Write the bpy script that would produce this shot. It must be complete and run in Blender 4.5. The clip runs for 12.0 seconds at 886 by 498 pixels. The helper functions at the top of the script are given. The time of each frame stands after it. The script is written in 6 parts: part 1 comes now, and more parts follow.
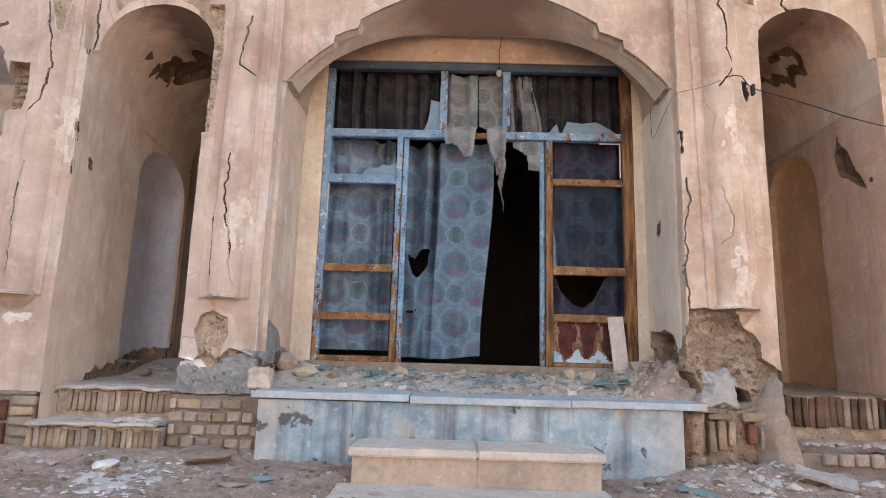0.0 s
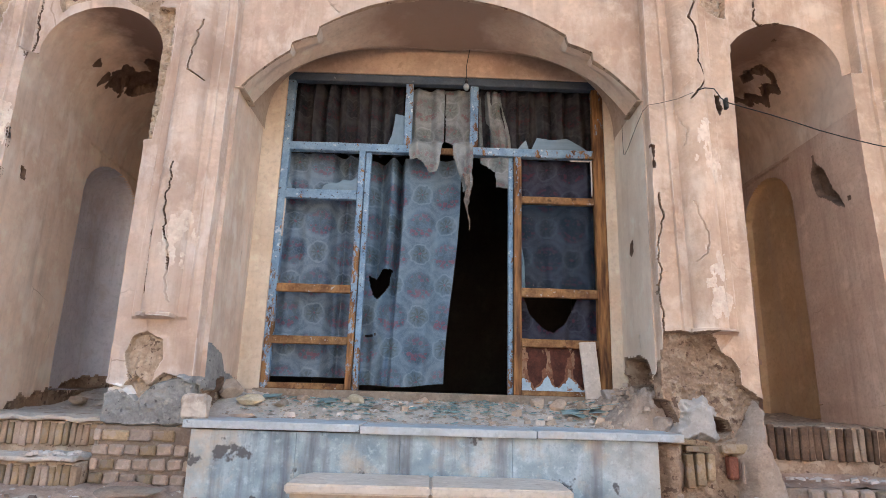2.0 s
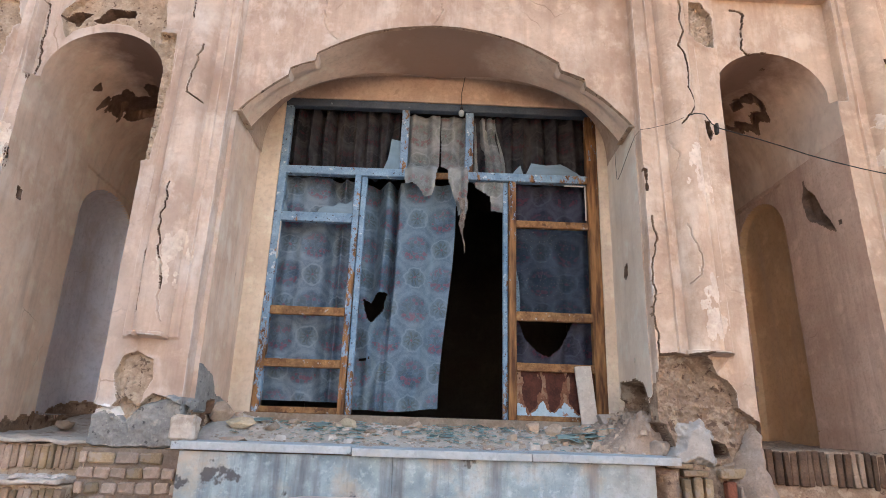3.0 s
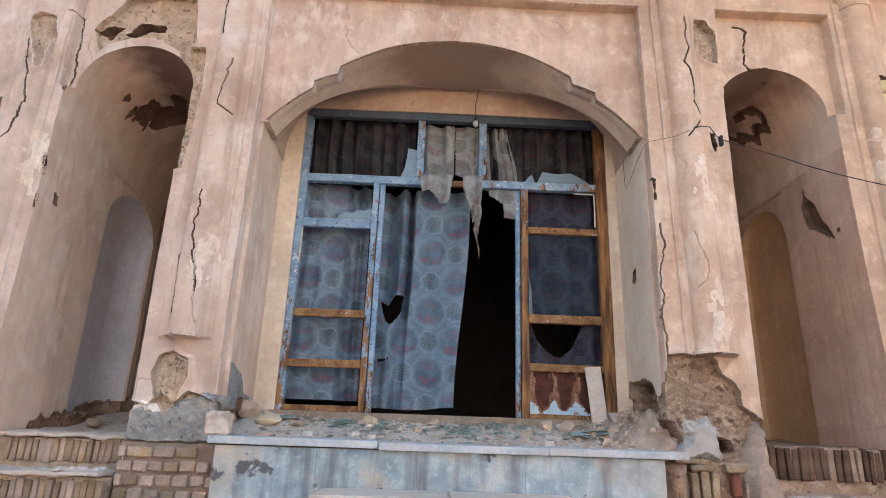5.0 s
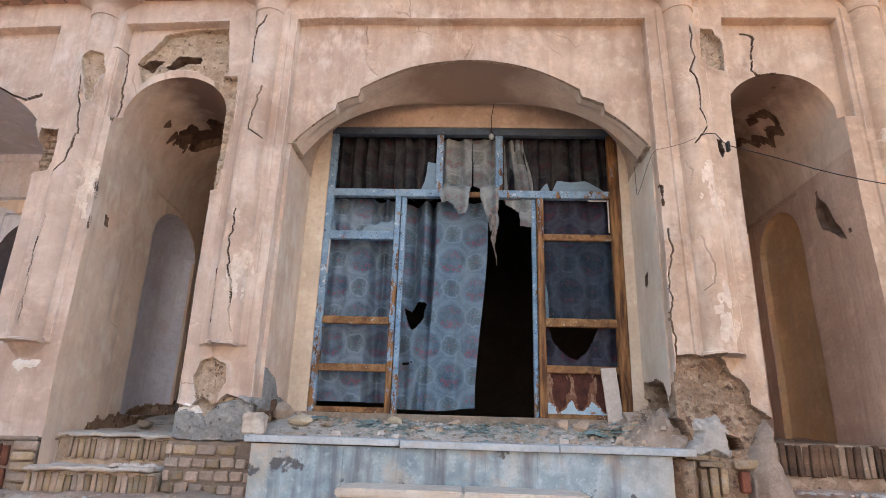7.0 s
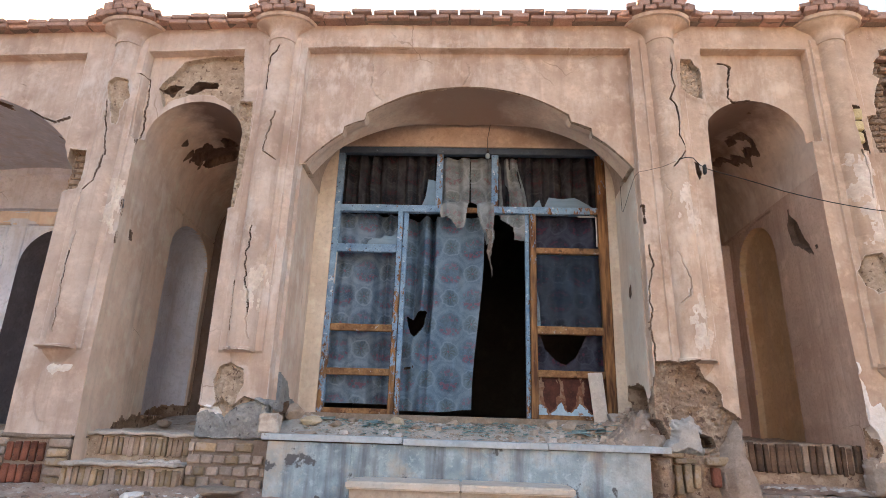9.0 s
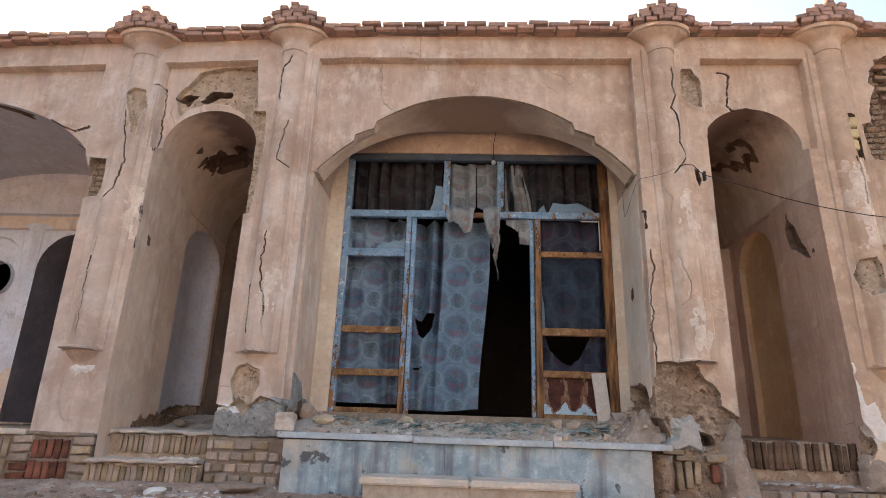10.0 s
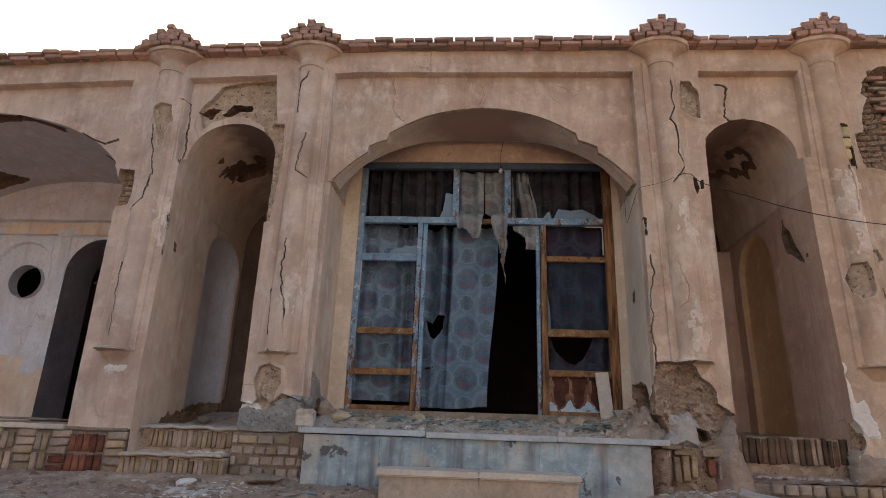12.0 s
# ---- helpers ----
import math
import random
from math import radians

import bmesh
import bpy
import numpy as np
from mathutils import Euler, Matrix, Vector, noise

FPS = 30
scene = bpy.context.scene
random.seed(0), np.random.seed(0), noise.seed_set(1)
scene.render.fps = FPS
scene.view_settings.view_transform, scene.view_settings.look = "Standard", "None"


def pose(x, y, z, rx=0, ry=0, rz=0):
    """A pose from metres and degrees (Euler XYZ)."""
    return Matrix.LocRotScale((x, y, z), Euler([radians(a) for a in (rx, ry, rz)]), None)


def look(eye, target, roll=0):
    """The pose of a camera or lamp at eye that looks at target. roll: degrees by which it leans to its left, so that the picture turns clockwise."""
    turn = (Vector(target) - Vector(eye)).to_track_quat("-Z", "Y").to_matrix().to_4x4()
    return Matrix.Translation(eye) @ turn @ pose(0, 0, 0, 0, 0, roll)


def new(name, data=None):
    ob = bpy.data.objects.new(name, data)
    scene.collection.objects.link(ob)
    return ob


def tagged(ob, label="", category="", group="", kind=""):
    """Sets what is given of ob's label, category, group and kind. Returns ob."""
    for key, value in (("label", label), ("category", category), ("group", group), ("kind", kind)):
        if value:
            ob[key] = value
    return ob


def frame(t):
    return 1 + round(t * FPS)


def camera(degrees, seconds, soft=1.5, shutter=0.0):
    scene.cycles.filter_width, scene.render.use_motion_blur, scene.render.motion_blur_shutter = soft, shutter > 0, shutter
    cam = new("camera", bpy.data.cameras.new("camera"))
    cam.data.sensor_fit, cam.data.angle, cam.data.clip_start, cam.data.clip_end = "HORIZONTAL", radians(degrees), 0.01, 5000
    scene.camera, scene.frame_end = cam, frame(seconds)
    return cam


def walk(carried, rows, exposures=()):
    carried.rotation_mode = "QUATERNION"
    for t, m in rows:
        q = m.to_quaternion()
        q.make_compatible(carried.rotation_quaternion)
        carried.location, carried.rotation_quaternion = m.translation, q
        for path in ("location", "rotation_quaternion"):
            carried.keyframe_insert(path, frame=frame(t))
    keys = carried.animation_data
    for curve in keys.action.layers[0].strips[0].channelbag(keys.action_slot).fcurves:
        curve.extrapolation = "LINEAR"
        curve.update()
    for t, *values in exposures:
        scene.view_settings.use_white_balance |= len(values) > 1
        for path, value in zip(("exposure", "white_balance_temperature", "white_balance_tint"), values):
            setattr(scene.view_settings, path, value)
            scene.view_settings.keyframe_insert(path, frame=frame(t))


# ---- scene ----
cam = camera(73.9, 12.0, soft=0.72)
PATH = [
    (0, (-0.061, -0.017, 0.891), (-0.095, 1.952, 1.239), 1.6),
    (0.5, (-0.03, 0.084, 0.888), (-0.028, 2.053, 1.243), 1.6),
    (1, (0.002, 0.178, 0.835), (0.021, 2.146, 1.194), 1.7),
    (1.5, (0.071, 0.272, 0.848), (0.094, 2.239, 1.21), 1.6),
    (2, (0.13, 0.343, 0.827), (0.151, 2.289, 1.289), 1.7),
    (2.5, (0.155, 0.374, 0.761), (0.179, 2.293, 1.325), 1.8),
    (4.5, (0.015, 0.224, 0.691), (0.06, 2.137, 1.274), 2.0),
    (5, (-0.037, 0.136, 0.662), (0.001, 2.047, 1.249), 2.0),
    (5.5, (-0.046, 0.069, 0.657), (-0.039, 1.98, 1.246), 1.9),
    (6, (-0.004, 0.016, 0.66), (-0.036, 1.927, 1.249), 1.9),
    (6.5, (0.073, -0.072, 0.658), (0.006, 1.839, 1.245), 1.9),
    (7, (0.152, -0.171, 0.637), (0.062, 1.737, 1.229), 1.8),
    (9, (0.158, -0.652, 0.617), (0.074, 1.255, 1.214), 1.9),
    (9.5, (0.132, -0.779, 0.596), (0.048, 1.127, 1.197), 1.9),
    (10, (0.114, -0.858, 0.59), (0.02, 1.048, 1.19), 1.9),
    (10.5, (0.095, -0.916, 0.604), (-0.012, 0.989, 1.201), 2.0),
    (11, (0.117, -1.008, 0.59), (-0.002, 0.897, 1.185), 2.0),
    (11.5, (0.126, -1.122, 0.56), (0.003, 0.782, 1.156), 2.0),
    (12, (0.117, -1.197, 0.558), (-0.007, 0.708, 1.154), 2.0),
]
EXPOSURES = [(t, stops, kelvin, 11) for t, stops, kelvin in ((0.0, 2.67, 6230), (2.5, 2.71, 6230), (4.5, 2.66, 6200), (7.0, 2.59, 6200), (9.0, 2.45, 6220), (10.5, 1.94, 6360), (12.0, 1.50, 6420))]
walk(cam, [(t, look(eye, target, roll)) for t, eye, target, roll in PATH], EXPOSURES)

# ---- world and light: a courtyard under open shade, the sun behind the house ----
world = bpy.data.worlds.new("sky")
scene.world = world
world.use_nodes = True
_wn = world.node_tree.nodes
_sky = _wn.new("ShaderNodeTexSky")
_sky.sky_type = "NISHITA"
_sky.sun_disc = False
_sky.sun_elevation, _sky.sun_rotation = radians(13), radians(327)
_sky.air_density, _sky.dust_density, _sky.ozone_density = 1.0, 7.0, 0.4
_wn["Background"].inputs["Strength"].default_value = 0.15
world.node_tree.links.new(_sky.outputs["Color"], _wn["Background"].inputs["Color"])
sun_data = bpy.data.lights.new("sun", "SUN")
sun_data.energy, sun_data.angle, sun_data.color = 2.2, radians(3), (1.0, 0.93, 0.84)
sun = new("sun", sun_data)
sun.matrix_world = look((math.sin(radians(327)) * 9.74, math.cos(radians(327)) * 9.74, 2.25), (0, 0, 0))

# ---- materials ----
def material(name, low, high, scale=3.0, rough=0.9, metal=0.0, fine=40.0, bump=0.25, patch=None, patch_at=0.62,
             streak=None, streak_amount=0.5, island=0.0, spots=None, spot_scale=14.0, spot_at=0.68, soft=0.06, patch_scale=1.6, edge=None, hair=None, grain=0.5, scrub=None, drift=None, stain_shade=None):
    """A weathered surface: two scales of mottling, larger patches, vertical streaks, small spots and fine relief."""
    m = bpy.data.materials.new(name)
    m.use_nodes = True
    nt = m.node_tree
    bsdf = nt.nodes["Principled BSDF"]
    bsdf.inputs["Roughness"].default_value, bsdf.inputs["Metallic"].default_value = rough, metal
    bsdf.inputs["Specular IOR Level"].default_value = 0.25
    co = nt.nodes.new("ShaderNodeTexCoord").outputs["Object"]

    def noise_node(s, detail=5.0, stretch=None, w=0.0):
        n = nt.nodes.new("ShaderNodeTexNoise")
        n.inputs["Scale"].default_value, n.inputs["Detail"].default_value = s, detail
        n.inputs["Roughness"].default_value = 0.62
        mp = nt.nodes.new("ShaderNodeMapping")
        mp.inputs["Location"].default_value = (w, w * 0.7, w * 1.3)
        if stretch:
            mp.inputs["Scale"].default_value = stretch
        nt.links.new(co, mp.inputs["Vector"])
        nt.links.new(mp.outputs["Vector"], n.inputs["Vector"])
        return n.outputs["Fac"]

    def ramp(fac, a, b):
        r = nt.nodes.new("ShaderNodeMapRange")
        r.inputs["From Min"].default_value, r.inputs["From Max"].default_value = a, b
        nt.links.new(fac, r.inputs["Value"])
        return r.outputs["Result"]

    def mix(fac, a, b):
        x = nt.nodes.new("ShaderNodeMix")
        x.data_type = "RGBA"
        for sock, v in ((x.inputs["Factor"], fac), (x.inputs["A"], a), (x.inputs["B"], b)):
            if isinstance(v, (int, float)):
                sock.default_value = v
            elif isinstance(v, (tuple, list)):
                sock.default_value = (*v, 1.0)
            else:
                nt.links.new(v, sock)
        return x.outputs["Result"]

    def times(fac, k):
        t = nt.nodes.new("ShaderNodeMath")
        t.operation = "MULTIPLY"
        nt.links.new(fac, t.inputs[0])
        t.inputs[1].default_value = k
        return t.outputs[0]

    col = mix(ramp(noise_node(scale), 0.32, 0.68), low, high)
    f2 = noise_node(fine, 3.0)
    dark = tuple(c * 0.78 for c in low)
    col = mix(times(ramp(f2, 0.48, 0.72), grain), col, dark)
    bright = tuple(min(0.85, c * 1.22) for c in high)
    col = mix(times(ramp(noise_node(scale * 4.3, 6.0, w=5.0), 0.54, 0.70), 0.5), col, bright)
    if patch:
        f = ramp(noise_node(patch_scale, 7.0, w=7.3), patch_at, patch_at + soft)
        col = mix(times(f, 0.85), col, patch)
    if streak:
        f = ramp(noise_node(2.2, 4.0, stretch=(3.2, 3.2, 0.28), w=3.1), 0.5, 0.72)
        col = mix(times(f, streak_amount), col, streak)
    if scrub:
        broad = ramp(noise_node(0.9, 3.0, w=31.0), 0.42, 0.62)
        for size, flat, at, amount in ((5.5, (1.0, 1.0, 0.45), 0.515, 0.85), (13.0, (1.0, 1.0, 0.6), 0.555, 0.40)):
            f = ramp(noise_node(size, 8.0, stretch=flat, w=13.0 + size), at - 0.02, at + 0.15)
            both = nt.nodes.new("ShaderNodeMath")
            both.operation = "MULTIPLY"
            nt.links.new(f, both.inputs[0])
            nt.links.new(broad, both.inputs[1])
            col = mix(times(both.outputs[0], amount), col, scrub)
    # Tone across x: sandy stain on the cladding, staining plus painted shade on vaults.
    if stain_shade:
        colour, sign, at, width, *fold = stain_shade
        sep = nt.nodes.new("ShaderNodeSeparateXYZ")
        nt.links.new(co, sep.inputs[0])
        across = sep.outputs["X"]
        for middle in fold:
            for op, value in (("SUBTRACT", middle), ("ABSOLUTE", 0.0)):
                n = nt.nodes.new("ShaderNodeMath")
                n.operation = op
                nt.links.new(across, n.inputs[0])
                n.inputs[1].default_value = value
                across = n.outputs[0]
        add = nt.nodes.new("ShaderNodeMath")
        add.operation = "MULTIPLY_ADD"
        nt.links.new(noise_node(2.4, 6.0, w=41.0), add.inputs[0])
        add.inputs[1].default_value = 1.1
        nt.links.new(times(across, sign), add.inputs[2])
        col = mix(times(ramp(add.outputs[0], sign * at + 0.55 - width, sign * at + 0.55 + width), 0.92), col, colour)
    if drift:
        sep = nt.nodes.new("ShaderNodeSeparateXYZ")
        nt.links.new(co, sep.inputs[0])
        wash = nt.nodes.new("ShaderNodeMix")
        wash.data_type, wash.blend_type = "RGBA", "MULTIPLY"
        wash.inputs["Factor"].default_value = 1.0
        nt.links.new(col, wash.inputs["A"])
        nt.links.new(mix(ramp(sep.outputs["X"], -3.0, 3.5), *drift), wash.inputs["B"])
        col = wash.outputs["Result"]
    if spots:
        f = ramp(noise_node(spot_scale, 4.0, w=11.0), spot_at, spot_at + 0.04)
        col = mix(times(f, 0.9), col, spots)
    if hair:
        warp = nt.nodes.new("ShaderNodeTexNoise")
        warp.inputs["Scale"].default_value, warp.inputs["Detail"].default_value = 3.0, 6.0
        nt.links.new(co, warp.inputs["Vector"])
        va = nt.nodes.new("ShaderNodeVectorMath")
        va.operation = "MULTIPLY_ADD"
        nt.links.new(warp.outputs["Color"], va.inputs[0])
        va.inputs[1].default_value = (0.22, 0.22, 0.22)
        nt.links.new(co, va.inputs[2])
        vo = nt.nodes.new("ShaderNodeTexVoronoi")
        vo.feature = "DISTANCE_TO_EDGE"
        vo.inputs["Scale"].default_value = 1.25
        nt.links.new(va.outputs["Vector"], vo.inputs["Vector"])
        thin = ramp(vo.outputs["Distance"], 0.008, 0.003)
        some = ramp(noise_node(1.1, 3.0, w=17.0), 0.60, 0.66)
        both = nt.nodes.new("ShaderNodeMath")
        both.operation = "MULTIPLY"
        nt.links.new(thin, both.inputs[0])
        nt.links.new(some, both.inputs[1])
        col = mix(times(both.outputs[0], 0.5), col, hair)
    if edge:
        point = nt.nodes.new("ShaderNodeNewGeometry").outputs["Pointiness"]
        both = nt.nodes.new("ShaderNodeMath")
        both.operation = "MULTIPLY"
        nt.links.new(ramp(point, 0.515, 0.56), both.inputs[0])
        nt.links.new(ramp(noise_node(4.0, 5.0, w=23.0), 0.42, 0.60), both.inputs[1])
        col = mix(times(both.outputs[0], 0.75), col, edge)
    if island:
        oi = nt.nodes.new("ShaderNodeObjectInfo").outputs["Random"]
        hs = nt.nodes.new("ShaderNodeHueSaturation")
        nt.links.new(ramp(oi, -0.0, 1.0), hs.inputs["Value"])
        rr = hs.inputs["Value"].links[0].from_node
        rr.inputs["To Min"].default_value, rr.inputs["To Max"].default_value = 1 - island, 1 + island
        nt.links.new(col, hs.inputs["Color"])
        col = hs.outputs["Color"]
    nt.links.new(col, bsdf.inputs["Base Color"])
    if bump:
        b = nt.nodes.new("ShaderNodeBump")
        b.inputs["Strength"].default_value, b.inputs["Distance"].default_value = bump, 0.012
        add = nt.nodes.new("ShaderNodeMath")
        add.operation = "ADD"
        nt.links.new(noise_node(fine * 0.35, 6.0, w=2.0), add.inputs[0])
        nt.links.new(times(f2, 0.5), add.inputs[1])
        nt.links.new(add.outputs[0], b.inputs["Height"])
        nt.links.new(b.outputs["Normal"], bsdf.inputs["Normal"])
    return m


PLASTER = material("sand_plaster", (0.42, 0.295, 0.22), (0.66, 0.515, 0.405), 1.5, fine=30, bump=0.4, grain=0.18, patch=(0.72, 0.61, 0.51), patch_at=0.57, patch_scale=2.1, soft=0.12,
                   streak=(0.39, 0.265, 0.195), streak_amount=0.6, edge=(0.78, 0.69, 0.61), hair=(0.22, 0.14, 0.10), scrub=(0.76, 0.66, 0.57), drift=((0.96, 0.985, 1.04), (1.0, 0.965, 0.91)))
REVEAL = material("reveal_plaster", (0.615, 0.445, 0.335), (0.84, 0.665, 0.525), 1.3, fine=20, bump=0.3, grain=0.25, patch=(0.66, 0.52, 0.39), patch_at=0.60, soft=0.14,
                  streak=(0.44, 0.33, 0.25), streak_amount=0.55, hair=(0.30, 0.21, 0.15), scrub=(0.80, 0.70, 0.60))
# Lighter copy of the reveal plaster; light on the west-facing side is in its colour.
LIT_REVEAL = material("lit_reveal_plaster", (0.66, 0.535, 0.42), (0.84, 0.73, 0.61), 1.3, fine=20, bump=0.3, grain=0.2, streak=(0.54, 0.43, 0.34), streak_amount=0.4, hair=(0.34, 0.25, 0.19))
# Browner towards the crown: a few streaks, mostly downward-facing shade put into the colour.
SOFFIT = material("soffit_plaster", (0.68, 0.535, 0.42), (0.85, 0.71, 0.585), 1.3, fine=24, bump=0.35, patch=(0.60, 0.46, 0.36), patch_at=0.60, soft=0.2, hair=(0.30, 0.21, 0.16), stain_shade=((0.31, 0.22, 0.17), -1.0, 0.75, 0.36, 0.12))
CREAM = material("cream_plaster", (0.62, 0.49, 0.365), (0.79, 0.665, 0.52), 1.8, fine=24, bump=0.25, spots=(0.25, 0.18, 0.13), spot_at=0.72, streak=(0.46, 0.33, 0.22), streak_amount=0.3, patch=(0.50, 0.36, 0.25), patch_at=0.58, soft=0.2, hair=(0.3, 0.2, 0.13))
# Browner copy of the cream plaster, standing in for shade behind the arch.
SHADE_BROWN = material("shade_browned_plaster", (0.42, 0.31, 0.235), (0.58, 0.455, 0.355), 2.2, fine=24, bump=0.25, spots=(0.25, 0.18, 0.13), spot_at=0.73, patch=(0.32, 0.225, 0.165), patch_at=0.55, soft=0.2, hair=(0.2, 0.13, 0.09))
MUD = material("mud_core", (0.35, 0.25, 0.175), (0.55, 0.425, 0.315), 8.0, fine=60, bump=1.2, spots=(0.15, 0.095, 0.065), spot_scale=20, spot_at=0.60, patch=(0.54, 0.43, 0.32), patch_at=0.56, patch_scale=12, edge=(0.58, 0.47, 0.36))
FOOTMUD = material("brown_mud_core", (0.235, 0.155, 0.105), (0.40, 0.285, 0.20), 7.0, fine=60, bump=1.2, spots=(0.14, 0.085, 0.06), spot_scale=16, spot_at=0.60, patch=(0.45, 0.34, 0.245), patch_at=0.55, patch_scale=9)
DARKMUD = material("dark_earth", (0.12, 0.075, 0.05), (0.22, 0.14, 0.10), 9.0, fine=50, bump=1.0)
LIME = material("white_lime", (0.50, 0.48, 0.51), (0.66, 0.635, 0.665), 1.6, fine=24, bump=0.3, patch=(0.56, 0.45, 0.36), patch_at=0.62, soft=0.16,
                streak=(0.50, 0.39, 0.30), streak_amount=0.45, hair=(0.3, 0.24, 0.2))
WASH = material("blue_white_limewash", (0.62, 0.60, 0.645), (0.80, 0.78, 0.825), 1.8, fine=24, bump=0.3, patch=(0.54, 0.46, 0.42), patch_at=0.56, soft=0.18, streak=(0.52, 0.46, 0.44), streak_amount=0.6, hair=(0.3, 0.26, 0.25))
# Dark brown plaster for the walls at the passage ends.
DARK_PLASTER = material("dark_brown_plaster", (0.13, 0.09, 0.07), (0.22, 0.155, 0.12), 1.8, fine=24, bump=0.3, streak=(0.09, 0.06, 0.045), streak_amount=0.5)
CORE_BRICK = material("bare_core_brick", (0.25, 0.165, 0.11), (0.40, 0.29, 0.205), 8.0, fine=60, bump=0.9, spots=(0.17, 0.11, 0.08), spot_at=0.63)
BRICK_PALE = material("pale_yellow_brick", (0.52, 0.41, 0.20), (0.68, 0.56, 0.32), 9.0, fine=60, bump=0.6, island=0.12)
GYPSUM = material("gypsum_white", (0.70, 0.62, 0.55), (0.82, 0.77, 0.72), 6.0, fine=40, bump=0.5)
CEMENT = material("grey_cement", (0.19, 0.185, 0.18), (0.34, 0.325, 0.30), 6.0, fine=45, bump=0.9, patch=(0.44, 0.40, 0.35), patch_at=0.60, patch_scale=5, spots=(0.10, 0.095, 0.09), spot_scale=16, spot_at=0.62, edge=(0.55, 0.50, 0.45))
WORN = material("worn_pale_plaster", (0.60, 0.475, 0.38), (0.78, 0.665, 0.565), 5.0, fine=30, bump=0.4, patch=(0.55, 0.42, 0.33), patch_at=0.55, patch_scale=9, soft=0.15)
PALE_CEMENT = material("pale_grey_cement", (0.33, 0.305, 0.28), (0.52, 0.47, 0.42), 5.0, fine=40, bump=0.6, patch=(0.27, 0.275, 0.28), patch_at=0.52, patch_scale=4, soft=0.2)
OCHRE = material("ochre_plaster", (0.50, 0.315, 0.165), (0.64, 0.435, 0.255), 1.3, fine=22, bump=0.25, streak=(0.46, 0.32, 0.21), streak_amount=0.5)
BRICK_TAN = material("tan_brick", (0.33, 0.235, 0.18), (0.47, 0.36, 0.285), 9.0, fine=60, bump=0.9, island=0.25, spots=(0.30, 0.20, 0.14), spot_at=0.66, patch=(0.36, 0.28, 0.215), patch_at=0.54, patch_scale=11)
BRICK_YELLOW = material("yellow_brick", (0.25, 0.17, 0.10), (0.40, 0.295, 0.185), 9.0, fine=60, bump=0.6, island=0.34, spots=(0.30, 0.20, 0.13), spot_at=0.66, patch=(0.36, 0.28, 0.215), patch_at=0.54, patch_scale=11)
BRICK_RED = material("red_brick", (0.17, 0.058, 0.036), (0.29, 0.11, 0.068), 9.0, fine=60, bump=0.7, island=0.2, spots=(0.15, 0.06, 0.05), spot_at=0.66)
BRICK_DARK = material("dark_brown_brick", (0.08, 0.046, 0.030), (0.16, 0.098, 0.062), 9.0, fine=60, bump=0.8, island=0.3, spots=(0.32, 0.24, 0.16), spot_at=0.66)
RED_SMEAR = material("red_smeared_brick", (0.085, 0.033, 0.023), (0.215, 0.085, 0.05), 10.0, fine=60, bump=0.8, island=0.3, spots=(0.07, 0.03, 0.02), spot_at=0.62)
BRICK_ROSE = material("eave_brick", (0.34, 0.20, 0.15), (0.48, 0.31, 0.24), 9.0, fine=60, bump=0.7, island=0.25, spots=(0.55, 0.42, 0.34), spot_at=0.64)
MORTAR = material("mortar", (0.20, 0.145, 0.108), (0.30, 0.23, 0.18), 8.0, fine=60, bump=0.8)
EARTH = material("courtyard_earth", (0.275, 0.178, 0.132), (0.45, 0.32, 0.243), 3.2, fine=60, bump=1.0, patch=(0.50, 0.40, 0.32), patch_at=0.57, patch_scale=3.0, soft=0.10,
                 spots=(0.58, 0.50, 0.43), spot_scale=22, spot_at=0.64)
DUST = material("pale_plaster_dust", (0.44, 0.375, 0.315), (0.58, 0.51, 0.44), 5.0, fine=60, bump=0.8, patch=(0.30, 0.23, 0.18), patch_at=0.58, patch_scale=6)
NICHE_BROWN = material("brown_niche_plaster", (0.50, 0.335, 0.25), (0.65, 0.475, 0.37), 1.5, fine=34, bump=0.4, patch=(0.70, 0.56, 0.46), patch_at=0.60, patch_scale=1.6, soft=0.16,
                       streak=(0.34, 0.215, 0.165), streak_amount=0.6, hair=(0.24, 0.15, 0.11))
SLUMPED = material("slumped_render", (0.29, 0.215, 0.165), (0.45, 0.355, 0.285), 5.0, fine=50, bump=1.1, patch=(0.50, 0.42, 0.36), patch_at=0.58, patch_scale=4)
# Darker than the iwan's limewash: the doorway's shade is put into this grey.
DIM_PLASTER = material("shade_grey_plaster", (0.17, 0.155, 0.185), (0.27, 0.25, 0.285), 2.0, fine=30, bump=0.4)
MARBLE = material("grey_marble", (0.37, 0.395, 0.41), (0.54, 0.57, 0.58), 3.5, rough=0.6, fine=30, bump=0.25, patch=(0.42, 0.35, 0.285), patch_at=0.56, patch_scale=3, soft=0.14, spots=(0.18, 0.16, 0.15), spot_scale=11, spot_at=0.66)
STEPSTONE = material("step_stone", (0.50, 0.41, 0.33), (0.64, 0.555, 0.47), 3.0, fine=30, bump=0.3, patch=(0.38, 0.29, 0.23), patch_at=0.62, patch_scale=3)
RISERSTONE = material("riser_stone", (0.35, 0.27, 0.205), (0.50, 0.405, 0.32), 3.0, fine=30, bump=0.3, patch=(0.30, 0.22, 0.165), patch_at=0.58, patch_scale=4, soft=0.15, streak=(0.30, 0.23, 0.18), streak_amount=0.4)
